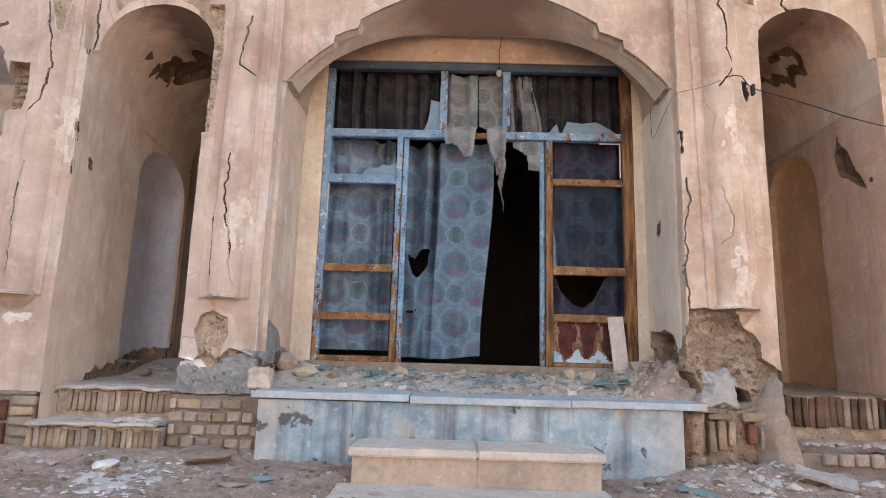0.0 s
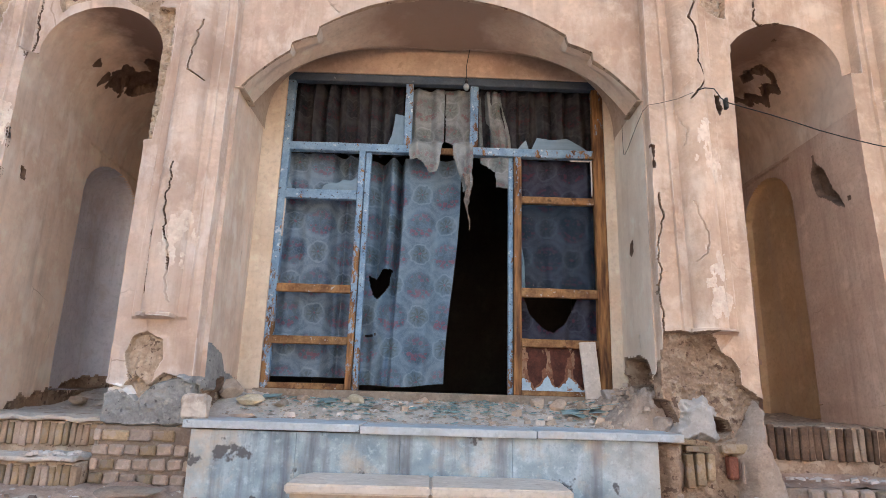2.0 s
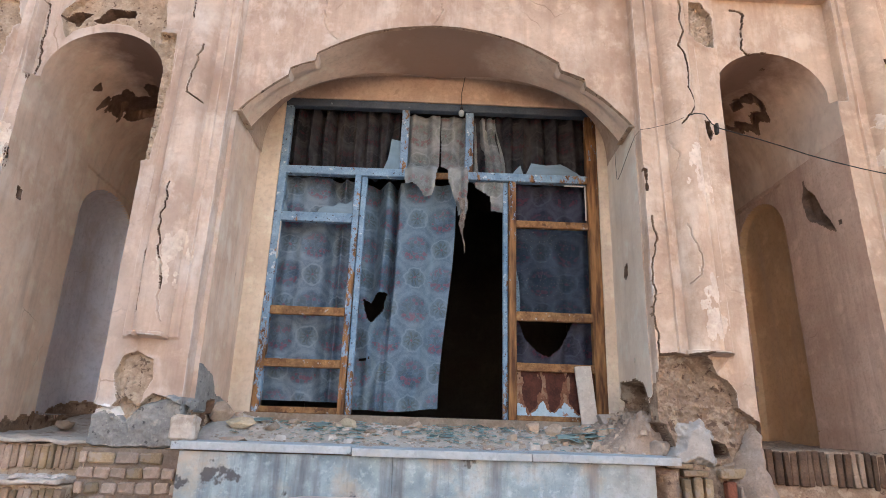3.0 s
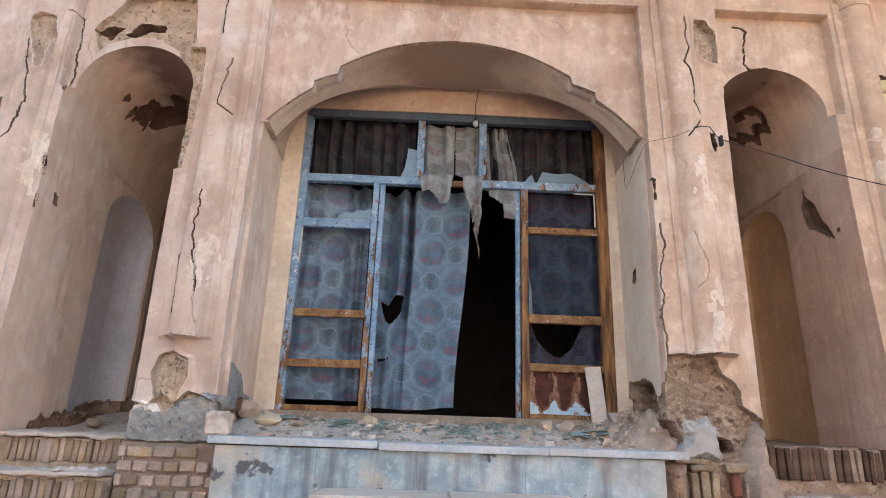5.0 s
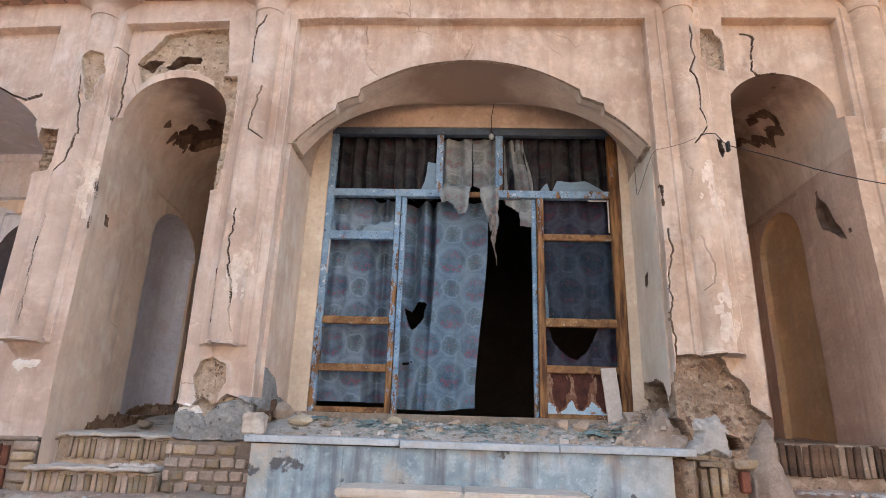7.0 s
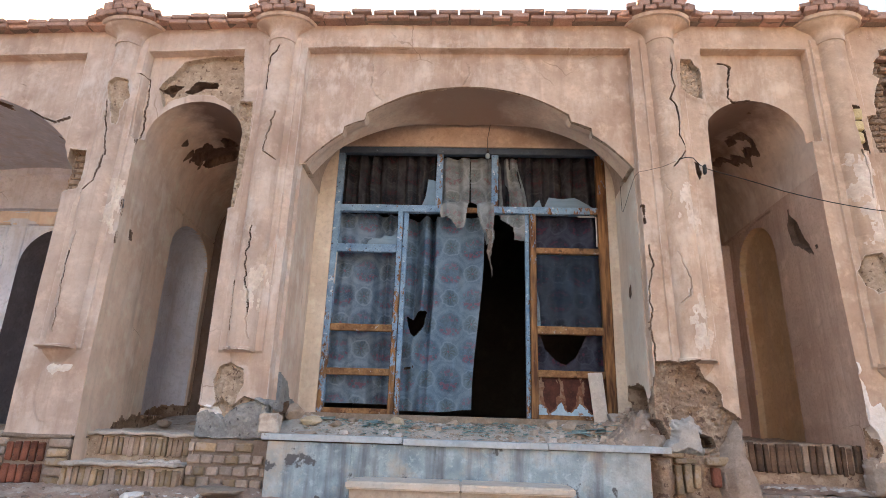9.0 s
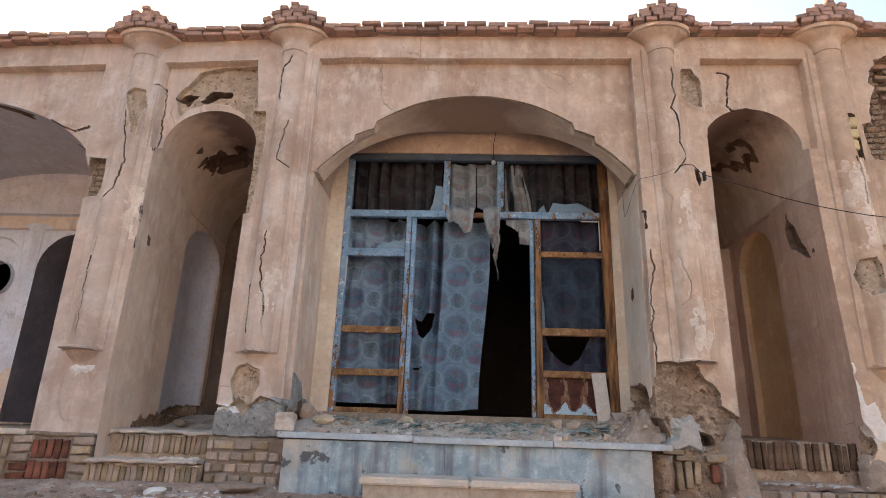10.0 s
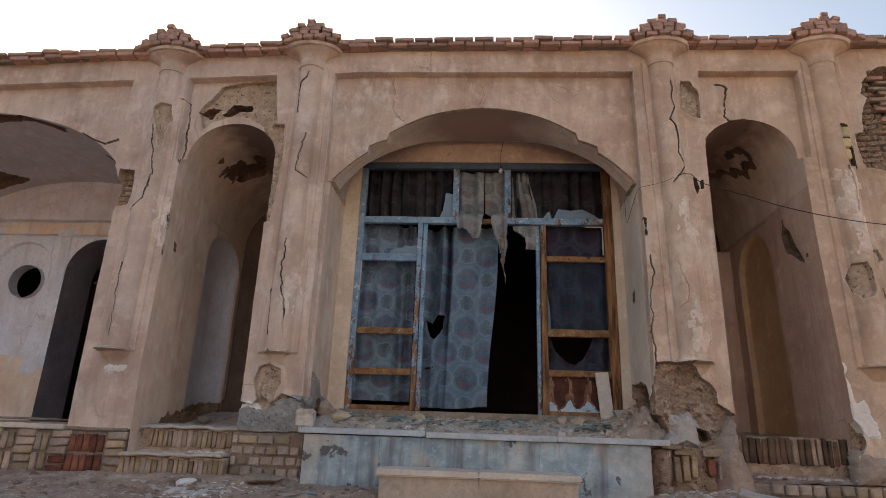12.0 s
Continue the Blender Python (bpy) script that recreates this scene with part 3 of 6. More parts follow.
    if rough:
        for v in bm.verts:
            n = noise.noise_vector(v.co * 6 + Vector((seed, seed * 2, 0)))
            n2 = noise.noise_vector(v.co * 25 + Vector((seed, 0, seed)))
            v.co += n * rough + n2 * rough * 0.5
    return bm


def tube_bm(points, radius, sides=8, taper=1.0):
    """A round bar along a line of points."""
    bm = bmesh.new()
    rings, n = [], len(points)
    for i, p in enumerate(points):
        p = Vector(p)
        d = (Vector(points[min(i + 1, n - 1)]) - Vector(points[max(i - 1, 0)])).normalized()
        side = d.cross(Vector((0.31, 0.2, 0.93))).normalized()
        up = side.cross(d)
        r = radius * (1 + (taper - 1) * i / max(1, n - 1))
        rings.append([bm.verts.new(p + (side * math.cos(a) + up * math.sin(a)) * r) for a in (2 * math.pi * k / sides for k in range(sides))])
    for a, b in zip(rings, rings[1:]):
        for k in range(sides):
            bm.faces.new((a[k], a[(k + 1) % sides], b[(k + 1) % sides], b[k]))
    bm.faces.new(rings[0][::-1])
    bm.faces.new(rings[-1])
    for f in bm.faces:
        f.smooth = True
    return bm


def empty(name, x, y, z):
    ob = new(name)
    ob.location = (x, y, z)
    return ob


def under(child, parent):
    """Hang a mesh made in world places under a parent that stands elsewhere."""
    child.parent = parent
    child.matrix_parent_inverse = Matrix.Translation(parent.location).inverted()
    return child

# ---- the facade ----
FLAT, PANEL = 4.85, 4.955          # planes of the piers and frieze, and of the sunk panels
FACE_MATS = [PLASTER, GYPSUM, CEMENT, MUD, DARKMUD, CORE_BRICK, FOOTMUD, PALE_CEMENT, WORN]
PANELS = [(-8.6, -4.15), (-3.44, -2.36), (-1.65, 1.865), (2.615, 3.725), (4.485, 8.0)]
COLUMNS = [(-3.68, -0.01), (-1.945, -0.005), (2.215, 0.02), (4.0, 0.01)]
FRIEZE = 4.655                     # lower edge of the frieze

# fallen plaster: outline, depth, core
SPALLS = [
    ([(-3.29, 4.16), (-3.27, 4.23), (-3.18, 4.33), (-3.06, 4.52), (-2.89, 4.55), (-2.68, 4.58), (-2.37, 4.60), (-2.29, 4.02), (-2.39, 3.80), (-2.47, 3.97), (-2.68, 4.09), (-2.96, 4.09), (-3.16, 4.01), (-3.21, 3.94)], 0.050, 3),
    ([(-3.28, 4.16), (-3.17, 4.26), (-3.04, 4.24), (-3.10, 4.17), (-3.16, 4.10)], 0.10, 4),
    ([(-3.02, 4.16), (-2.92, 4.29), (-2.66, 4.29), (-2.67, 4.21), (-2.84, 4.21), (-2.93, 4.13)], 0.12, 4),
    ([(-2.40, 3.94), (-2.18, 3.96), (-2.17, 3.5), (-2.19, 3.2), (-2.22, 2.74), (-2.36, 2.72), (-2.40, 3.4)], 0.06, 3),
    ([(-4.07, 3.36), (-3.88, 3.34), (-3.86, 3.12), (-3.88, 2.92), (-4.07, 2.89)], 0.065, 5),
    ([(-3.74, 4.11), (-3.66, 4.16), (-3.55, 4.17), (-3.53, 3.97), (-3.56, 3.80), (-3.58, 3.62), (-3.61, 3.62), (-3.66, 3.85), (-3.70, 3.92)], 0.035, 3),
    ([(-2.03, 1.19), (-1.91, 1.12), (-1.88, 0.98), (-1.95, 0.78), (-2.05, 0.74), (-2.13, 0.86), (-2.17, 1.02), (-2.12, 1.14)], 0.04, 3),
    ([(-2.40, 0.92), (-2.32, 0.80), (-2.16, 0.78), (-2.08, 0.86), (-1.98, 0.78), (-1.86, 0.88), (-1.74, 0.86), (-1.60, 0.80), (-1.58, 0.40), (-2.40, 0.40)], 0.05, 3),
    ([(1.88, 1.31), (2.20, 1.305), (2.28, 1.20), (2.38, 1.12), (2.46, 1.02), (2.44, 0.92), (2.56, 0.84), (2.66, 0.80), (2.66, -0.2), (1.80, -0.2), (1.80, 0.92), (1.86, 1.0)], 0.06, 6),
    ([(1.80, 0.82), (1.92, 0.78), (1.98, 0.62), (1.94, 0.56), (1.80, 0.56)], 0.16, 4),
    ([(2.21, 0.70), (2.35, 0.66), (2.37, 0.58), (2.25, 0.55), (2.19, 0.60)], 0.20, 4),
    ([(2.38, 4.52), (2.49, 4.51), (2.58, 4.40), (2.59, 4.20), (2.58, 4.04), (2.52, 4.05), (2.36, 4.15)], 0.055, 3),
    ([(4.46, 4.56), (4.40, 4.50), (4.36, 4.35), (4.43, 4.30), (4.33, 4.10), (4.31, 3.87), (4.20, 3.84), (4.22, 3.62), (4.26, 3.44), (4.40, 3.42), (4.8, 3.3), (6.2, 3.3), (6.2, 4.7), (4.6, 4.7)], 0.06, 5),
    ([(4.0, 3.90), (4.11, 3.91), (4.15, 3.62), (4.16, 3.42), (4.03, 3.40), (4.01, 3.62)], 0.05, 4),
    ([(3.82, 2.19), (3.89, 2.33), (4.01, 2.35), (4.04, 2.19), (4.07, 2.05), (4.02, 1.99), (3.92, 1.96), (3.86, 2.10)], 0.05, 3),
    ([(4.14, 2.50), (4.22, 2.52), (4.26, 2.40), (4.18, 2.36)], 0.03, 3),
    ([(3.60, 0.76), (3.68, 0.81), (3.74, 0.74), (3.77, 0.58), (3.72, 0.48), (3.60, 0.48)], 0.08, 6),
    ([(2.42, 3.31), (2.47, 3.30), (2.49, 3.18), (2.46, 3.10), (2.43, 3.20)], 0.06, 4),
    ([(1.87, 2.84), (1.90, 2.83), (1.905, 2.72), (1.90, 2.63), (1.87, 2.63)], 0.03, 4),
]
# later skims and repairs, a few millimetres proud
SKIMS = [
    ([(-2.40, 0.66), (-2.28, 0.74), (-2.14, 0.78), (-2.04, 0.70), (-1.96, 0.80), (-1.84, 0.83), (-1.72, 0.88), (-1.58, 0.86), (-1.58, 0.50), (-2.40, 0.50)], 2),
    ([(1.92, 0.58), (2.0, 0.66), (2.03, 0.78), (2.09, 0.845), (2.18, 0.83), (2.25, 0.74), (2.255, 0.62), (2.25, 0.50), (1.95, 0.50)], 7),
    ([(3.64, 1.34), (3.70, 1.34), (3.71, 1.10), (3.76, 0.95), (3.83, 1.0), (3.87, 0.84), (3.93, 0.66), (3.80, 0.62), (3.72, 0.70), (3.68, 0.84), (3.655, 1.05)], 1),
    ([(4.22, 1.16), (4.36, 1.20), (4.38, 1.04), (4.22, 1.03)], 1),
    ([(2.24, 3.02), (2.34, 3.04), (2.40, 2.86), (2.38, 2.58), (2.30, 2.52), (2.24, 2.74)], 8),
    ([(2.26, 1.95), (2.36, 1.90), (2.40, 1.50), (2.32, 1.36), (2.22, 1.42), (2.27, 1.70)], 8),
    ([(3.94, 3.38), (4.08, 3.36), (4.12, 2.9), (4.10, 2.5), (3.98, 2.46), (3.92, 2.9)], 8),
    ([(-3.56, 2.98), (-3.42, 3.0), (-3.39, 2.72), (-3.46, 2.5), (-3.54, 2.62)], 8),
    ([(-1.92, 2.06), (-1.82, 2.08), (-1.80, 1.88), (-1.86, 1.72), (-1.95, 1.82)], 8),
    ([(-3.75, 1.09), (-3.66, 1.14), (-3.54, 1.12), (-3.56, 1.07), (-3.7, 1.05)], 1),
    ([(-2.36, 0.76), (-2.2, 0.80), (-2.05, 0.74), (-2.05, 0.71), (-2.2, 0.745), (-2.36, 0.70)], 1),
]
# cracks: line, width
CRACKS = [
    ([(-1.93, 4.60), (-1.95, 4.52), (-2.02, 4.47), (-2.03, 4.38), (-2.02, 4.23), (-2.03, 4.05)], 0.022),
    ([(-1.89, 3.78), (-1.90, 3.62), (-1.94, 3.45), (-1.98, 3.32), (-1.84, 3.25)], 0.010),
    ([(-1.97, 2.51), (-1.97, 2.37), (-1.98, 2.24), (-1.97, 2.09), (-1.97, 1.98), (-1.92, 1.87), (-1.91, 1.74), (-1.90, 1.64)], 0.017),
    ([(-1.90, 1.64), (-1.86, 1.40)], 0.008),
    ([(-2.08, 1.97), (-2.07, 1.79), (-2.06, 1.65), (-2.05, 1.47)], 0.014),
    ([(2.24, 4.45), (2.25, 4.13), (2.20, 3.95)], 0.013),
    ([(2.20, 3.95), (2.28, 3.82), (2.28, 3.52), (2.33, 3.40)], 0.021),
    ([(2.33, 3.40), (2.27, 3.31), (2.17, 3.21)], 0.010),
    ([(2.83, 4.54), (2.90, 4.53), (2.94, 4.49), (2.90, 4.33), (2.89, 4.12), (2.92, 4.07), (3.10, 4.09)], 0.019),
    ([(2.16, 2.32), (2.22, 2.07), (2.22, 1.90), (2.14, 1.84)], 0.007),
    ([(1.91, 2.42), (1.92, 2.22), (1.88, 2.01), (1.89, 1.67), (1.89, 1.32)], 0.013),
    ([(2.1, 3.1), (2.14, 2.95), (2.11, 2.8)], 0.006),
    ([(-0.96, 4.62), (-0.92, 4.2), (-0.80, 4.05)], 0.005),
    ([(0.10, 4.54), (0.14, 4.42), (0.06, 4.24)], 0.006),
    ([(-3.69, 3.89), (-3.68, 3.70), (-3.64, 3.48), (-3.62, 3.26), (-3.64, 3.08), (-3.66, 2.96), (-3.71, 2.89), (-3.82, 2.86)], 0.020),
    ([(-3.51, 4.28), (-3.43, 4.29), (-3.41, 4.12), (-3.40, 3.95), (-3.40, 3.79), (-3.41, 3.65), (-3.39, 3.47)], 0.016),
    ([(-3.39, 2.81), (-3.385, 2.69), (-3.38, 2.48), (-3.38, 2.34)], 0.016),
    ([(-3.72, 2.41), (-3.74, 2.21), (-3.75, 2.12)], 0.008),
    ([(-3.75, 2.20), (-3.73, 1.97), (-3.74, 1.88)], 0.018),
    ([(-3.74, 1.88), (-3.73, 1.74), (-3.73, 1.56), (-3.72, 1.41)], 0.009),
    ([(-4.71, 3.89), (-4.41, 3.73), (-4.25, 3.80)], 0.020),
    ([(-4.9, 4.3), (-4.82, 4.0)], 0.008),
    ([(4.02, 3.4), (4.06, 3.2), (4.03, 2.9)], 0.010),
    ([(4.19, 2.1), (4.22, 1.8), (4.2, 1.5)], 0.012),
    ([(4.10, 1.33), (4.06, 1.1), (4.14, 0.95), (4.26, 0.82)], 0.012),
]


def near(x, z, pts, rim=0.13):
    """Where a mark drawn by these points can show."""
    px, pz = [p[0] for p in pts], [p[1] for p in pts]
    return (x > min(px) - rim) & (x < max(px) + rim) & (z > min(pz) - rim) & (z < max(pz) + rim)


def face(x, z):
    """Depth and surface of the facade at (x, z): panels, pilasters, loss and cracks."""
    y = np.full(np.shape(x), FLAT)
    for a, b in PANELS:
        s = smooth(a - 0.006, a + 0.006, x) * (1 - smooth(b - 0.006, b + 0.006, x)) * (1 - smooth(FRIEZE - 0.005, FRIEZE + 0.005, z))
        if a in (-3.44, 2.615):
            s = s * np.where((x < -3.0) | (x > 3.2), smooth(3.56, 3.60, z), 1.0)
        y = y + (PANEL - FLAT) * s
    for k, (cx, lean) in enumerate(COLUMNS):
        dx = x - cx - lean * (3.0 - z)
        body = smooth(1.30, 1.31, z)
        flank = (1 - smooth(0.205, 0.215, np.abs(dx))) * smooth(1.28, 1.31, z) * (1 - smooth(4.74, 4.80, z))
        y = y - 0.022 * flank
        grow = smooth(4.735, 4.94, z)
        r = 0.142 + 0.012 * smooth(4.695, 4.70, z) + 0.17 * grow ** 2.8
        half = np.sqrt(np.clip(r * r - dx * dx, 0, 1)) * (1 - 0.33 * grow)
        y = np.where((half > 0) & (body > 0.01), np.minimum(y, FLAT + 0.012 - half * body), y)
        ledge = smooth(1.285, 1.295, z) * (1 - smooth(1.325, 1.335, z)) * (np.abs(dx) < (0.125 if k == 1 else 0.16)) * (1 - 0.7 * smooth(0.5, 0.6, vn(x * 25, z * 9, 40)) * (k == 1))
        y = np.where(ledge > 0.01, np.minimum(y, FLAT - 0.17 * ledge * np.sqrt(np.clip(1 - (dx / 0.19) ** 2, 0, 1))), y)
        corbel = smooth(1.14, 1.29, z) * (1 - body) * (0.35 if k == 1 else 1.0)
        y = y - 0.10 * corbel * np.sqrt(np.clip(1 - (dx / (0.06 + 0.10 * corbel)) ** 2, 0, 1))
        if k != 2:
            w = 0.06 + 0.10 * np.sin(np.clip((z - 0.62) / 0.56, 0, 1) * math.pi) ** 0.8
            y = y - (0.007 if k == 0 else 0.014) * (1 - smooth(w - 0.04, w, np.abs(dx) + 0.05 * (fbm(x * 6, z * 6, 33) - 0.5))) * smooth(0.60, 0.63, z) * (1 - smooth(1.14, 1.17, z))
    y = y + 0.026 * (fbm(x * 1.1, z * 1.1, 21) - 0.5) + 0.008 * (fbm(x * 7, z * 7, 4) - 0.5)
    z = sag(x, z)
    idx = np.zeros(np.shape(x), int)
    chips = fbm(x * 3.1, z * 3.1, 31, 5)
    y = y - 0.004 * smooth(0.62, 0.64, chips)
    for line, w in CRACKS:
        m = near(x, z, line)
        if not m.any():
            continue
        xm, zm = x[m], z[m]
        d = along(xm + 0.016 * (fbm(zm * 19, xm * 6, 9 + len(line), 3) - 0.5), zm, line, seed=len(line) * 7, jitter=0.034)
        half = np.maximum(w * (0.05 + 0.40 * vn(xm * 8, zm * 8, 8) ** 1.5), 0.0027)
        side = np.sign(vn(xm * 2, zm * 2, 12) - 0.45)
        y[m] += (0.035 if w > 0.0095 else 0.014) * (1 - smooth(half * 0.5, half + 0.004, d)) - 0.005 * (1 - smooth(0.0, 0.04 + 0.05 * vn(xm * 7, zm * 7, 15), d)) * side
        # bared earth in the cracks, picked darker to deepen the grooves' shade
        if w > 0.0085:
            idx[m] = np.where(d < half, 4 if w > 0.015 else 6, idx[m])
    for i, (pts, depth, core) in enumerate(SPALLS):
        m = near(x, z, pts)
        if not m.any():
            continue
        xm, zm, im = x[m], z[m], idx[m]
        d = inside(xm, zm, pts, 0.045 if depth >= 0.1 and zm.min() > 3 else 0.02, i * 5 + 2)
        dy = smooth(0.0, 0.012, d) * (depth + (0.4 if depth < 0.051 else 1.0) * (0.055 * (fbm(xm * 12, zm * 12, i, 4) - 0.5) + 0.030 * (fbm(xm * 38, zm * 38, i, 2) - 0.5)))
        dy = dy - 0.010 * smooth(-0.06, -0.004, d) * (d < 0)
        im = np.where(d > 0.002, core, im)
        if core == 5:
            row = zm / 0.068 + 0.25 * fbm(xm * 3, zm * 2, 19)
            level = np.abs(row - np.round(row))
            cell_x = xm / 0.21 + 0.5 * (np.round(row + 0.5) % 2) + 0.2 * fbm(xm * 4, zm * 4, 18)
            up = np.abs(cell_x - np.round(cell_x))
            joint = np.maximum(smooth(0.17, 0.08, level), smooth(0.075, 0.035, up)) * (0.35 + 0.9 * fbm(xm * 5, zm * 5, 29))
            dy = dy + 0.028 * joint * smooth(0.0, 0.03, d)
            im = np.where((d > 0.004) & (joint > 0.55), 4, im)
        y[m] += dy
        idx[m] = im
    for i, (pts, core) in enumerate(SKIMS):
        m = near(x, z, pts)
        if not m.any():
            continue
        xm, zm, ym = x[m], z[m], y[m]
        d = inside(xm, zm, pts, rag=0.025 if core == 2 else 0.055, seed=i * 3 + 60)
        if core == 8:
            d = d + 0.30 * (fbm(xm * 20, zm * 9, i + 70, 5) - 0.52)
        if core == 7:
            ym = np.where(d > 0, ym + (FLAT - 0.005 + 0.03 * (fbm(xm * 7, zm * 7, 91) - 0.5) - ym) * smooth(0, 0.06, d), ym)
        y[m] = np.where(d > 0, ym - (0.002 if core == 8 else 0.052 if core == 2 else 0.012) * smooth(0, 0.02, d), ym)
        idx[m] = np.where(d > 0, core, idx[m])
    return y, idx


def ellipse(cx, a, spring, b):
    return lambda x: spring + b * np.sqrt(np.clip(1 - ((x - cx) / a) ** 2, 0, 1))


MAIN_X, MAIN_A, MAIN_SPRING, MAIN_RISE = 0.122, 1.728, 3.285, 0.95


def main_arch(x, step=1.5):
    """A flat arch with two small stops on each haunch."""
    radius = (MAIN_A ** 2 + MAIN_RISE ** 2) / (2 * MAIN_RISE)
    u = np.abs(x - MAIN_X) / MAIN_A
    h = np.sqrt(np.clip(radius ** 2 - (x - MAIN_X) ** 2, 0, None)) - (radius - MAIN_RISE)
    cut = 0.012 * smooth(0.35, 0.62, u) * (1 - smooth(0.9, 1.0, u))
    cut = cut + 0.050 * smooth(0.632, 0.637, u) * np.clip(1 - (u - 0.637) / 0.125, 0, 1)
    cut = cut + 0.045 * smooth(0.762, 0.767, u) * np.clip(1 - (u - 0.767) / 0.233, 0, 1)
    return MAIN_SPRING + np.maximum(0, h) - step * cut * (h > 0.02)


niche_west = ellipse(-2.815, 0.54, 3.55, 0.47)
niche_east = ellipse(3.115, 0.52, 3.63, 0.455)
iwan_arch = ellipse(-6.1, 2.06, 3.05, 1.12)
far_arch = ellipse(5.6, 1.12, 2.95, 0.78)


def spandrel(name, cx, a, arch, x0, x1, n, rows, label):
    th = np.linspace(-math.pi / 2, math.pi / 2, n)
    xs = np.clip(cx + a * np.sin(th), x0, x1)
    xs = np.unique(np.concatenate([[x0], xs, [x1]]))
    low = unsag(xs, arch(xs))
    v = np.linspace(0, 1, rows)
    x = np.repeat(xs[:, None], rows, 1)
    z = low[:, None] + (4.965 - low[:, None]) * v[None, :]
    y, idx = face(x, z)
    return tagged(sheet(name, x, y, sag(x, z), FACE_MATS, idx), label, "wall", kind="structure")


def west_edge(z):
    """The pier's corner at the west niche, leaning outward to its foot; the arch springs further in."""
    return np.interp(z, [0.2, 0.46, 1.17, 2.34, 3.50], [-3.375, -3.38, -3.395, -3.38, -3.385])


def east_edge(z):
    return np.interp(z, [0.3, 1.04, 1.6, 2.07, 2.65, 3.55], [3.69, 3.685, 3.668, 3.65, 3.635, 3.635])


def pier(name, x0, x1, z0, label, cell=0.0052, left=None, right=None):
    n, m = int((x1 - x0) / cell) + 2, int((4.965 - z0) / cell) + 2
    s, z = grid(0, 1, n, z0, 4.965, m)
    a = left(z) * (z < 3.60) + x0 * (z >= 3.60) if left else x0
    b = right(z) * (z < 3.60) + x1 * (z >= 3.60) if right else x1
    x = a + (b - a) * s
    y, idx = face(x, z)
    return tagged(sheet(name, x, y, sag(x, z), FACE_MATS, idx), label, "wall", kind="structure")


spandrel("wall_over_main_arch", MAIN_X, MAIN_A, main_arch, MAIN_X - MAIN_A, MAIN_X + MAIN_A, 460, 170,
         "cracked pinkish sand plaster wall above the wide arch")
spandrel("wall_over_west_niche", -2.815, 0.54, niche_west, -3.35, -2.28, 150, 150, "plaster wall over the niche with fallen plaster and bare mud")
spandrel("wall_over_east_niche", 3.115, 0.52, niche_east, 2.60, 3.63, 150, 150, "plaster wall over the niche with one forked crack")
spandrel("wall_over_iwan", -6.1, 2.06, iwan_arch, -8.16, -4.05, 260, 110, "pinkish plaster wall above a broad broken arch")
wall_far = spandrel("wall_over_far_arch", 5.6, 1.12, far_arch, 4.48, 6.72, 200, 200, "bare brick and mud wall with plaster fallen away")
pier("pier_west", -4.05, -3.35, 0.50, "sand plaster pier with half column and vase relief", right=west_edge)
pier("pier_centre_west", -2.28, MAIN_X - MAIN_A, 0.47, "cracked sand plaster pier with half column and bare oval")
pier("pier_centre_east", MAIN_X + MAIN_A, 2.60, 0.05, "sand plaster pier with half column, foot fallen to mud")
pier_east = pier("pier_east", 3.63, 4.48, 0.05, "sand plaster pier with half column and white repairs", left=east_edge)
pier("pier_far_west", -8.9, -8.16, 0.50, "sand plaster pier with half column", cell=0.04)
pier("pier_far_east", 6.72, 7.8, 0.05, "sand plaster pier at the end of the front", cell=0.04)


# ---- soffits, jambs and the walls inside the openings ----
def front_of(x, z):
    return face(np.full(np.shape(z), x), unsag(x, z))[0]


def jamb(name, x_front, x_back, y_back, z0, z1, label, mats, rule=None, n=90, cell=0.014):
    """A side wall running back from the facade; rule(y, z) gives its relief and surface."""
    m = int((z1 - z0) / cell) + 2
    v, z = grid(0, 1, n, z0, z1, m)
    edge = x_front
    if callable(edge):
        x_front = edge(z)
        yf = face(x_front + (-0.015 if z1 * x_front[0, 0] < 0 else 0.015), unsag(x_front, z))[0]
        x_front, mark = edge(z), float(edge(2.0))
    else:
        yf, mark = front_of(x_front, z), x_front
    y = yf + (y_back - yf) * v
    x = x_front + (x_back - x_front) * v + 0.02 * (fbm(y * 2, z * 2, 44) - 0.5) * np.minimum(1, v * 8)
    idx = np.zeros(np.shape(x), int)
    if rule:
        dx, idx = rule(y, z)
        x = x + dx * np.sign(mark - (-2.8 if mark < -2 else 0.1 if mark < 2.2 else 3.1)) * np.minimum(1, v * 12 + 0.0)
    return tagged(sheet(name, x, y, z, mats, idx), label, "wall", kind="structure")


def soffit(name, arch_xz, y_back, label, mats, rule=None, n=160, m=70, y_front=None):
    s, v = grid(0, 1, n, 0, 1, m)
    x, z = arch_xz(s, v)
    x0, z0 = arch_xz(s, v * 0)
    yf = face(x0, unsag(x0, z0 + 0.004))[0]
    y = yf + ((y_back(s) if callable(y_back) else y_back) - yf) * v
    idx = np.zeros(np.shape(x), int)
    if rule:
        dz, idx = rule(x, y, z)
        z = z + dz
    z = z + 0.012 * (fbm(x * 2, y * 2, 47) - 0.5) * np.minimum(1, v * 8)
    return tagged(sheet(name, x, y, z, mats, idx), label, "ceiling", kind="structure")


def main_line(s, v):
    th = (s - 0.5) * math.pi
    x = MAIN_X + MAIN_A * np.sin(th)
    return x, main_arch(x, 1.5 - 1.5 * smooth(0.26, 0.62, v)) - 0.04 * smooth(0.1, 1.0, v) * (1 - np.sin(th) ** 2)


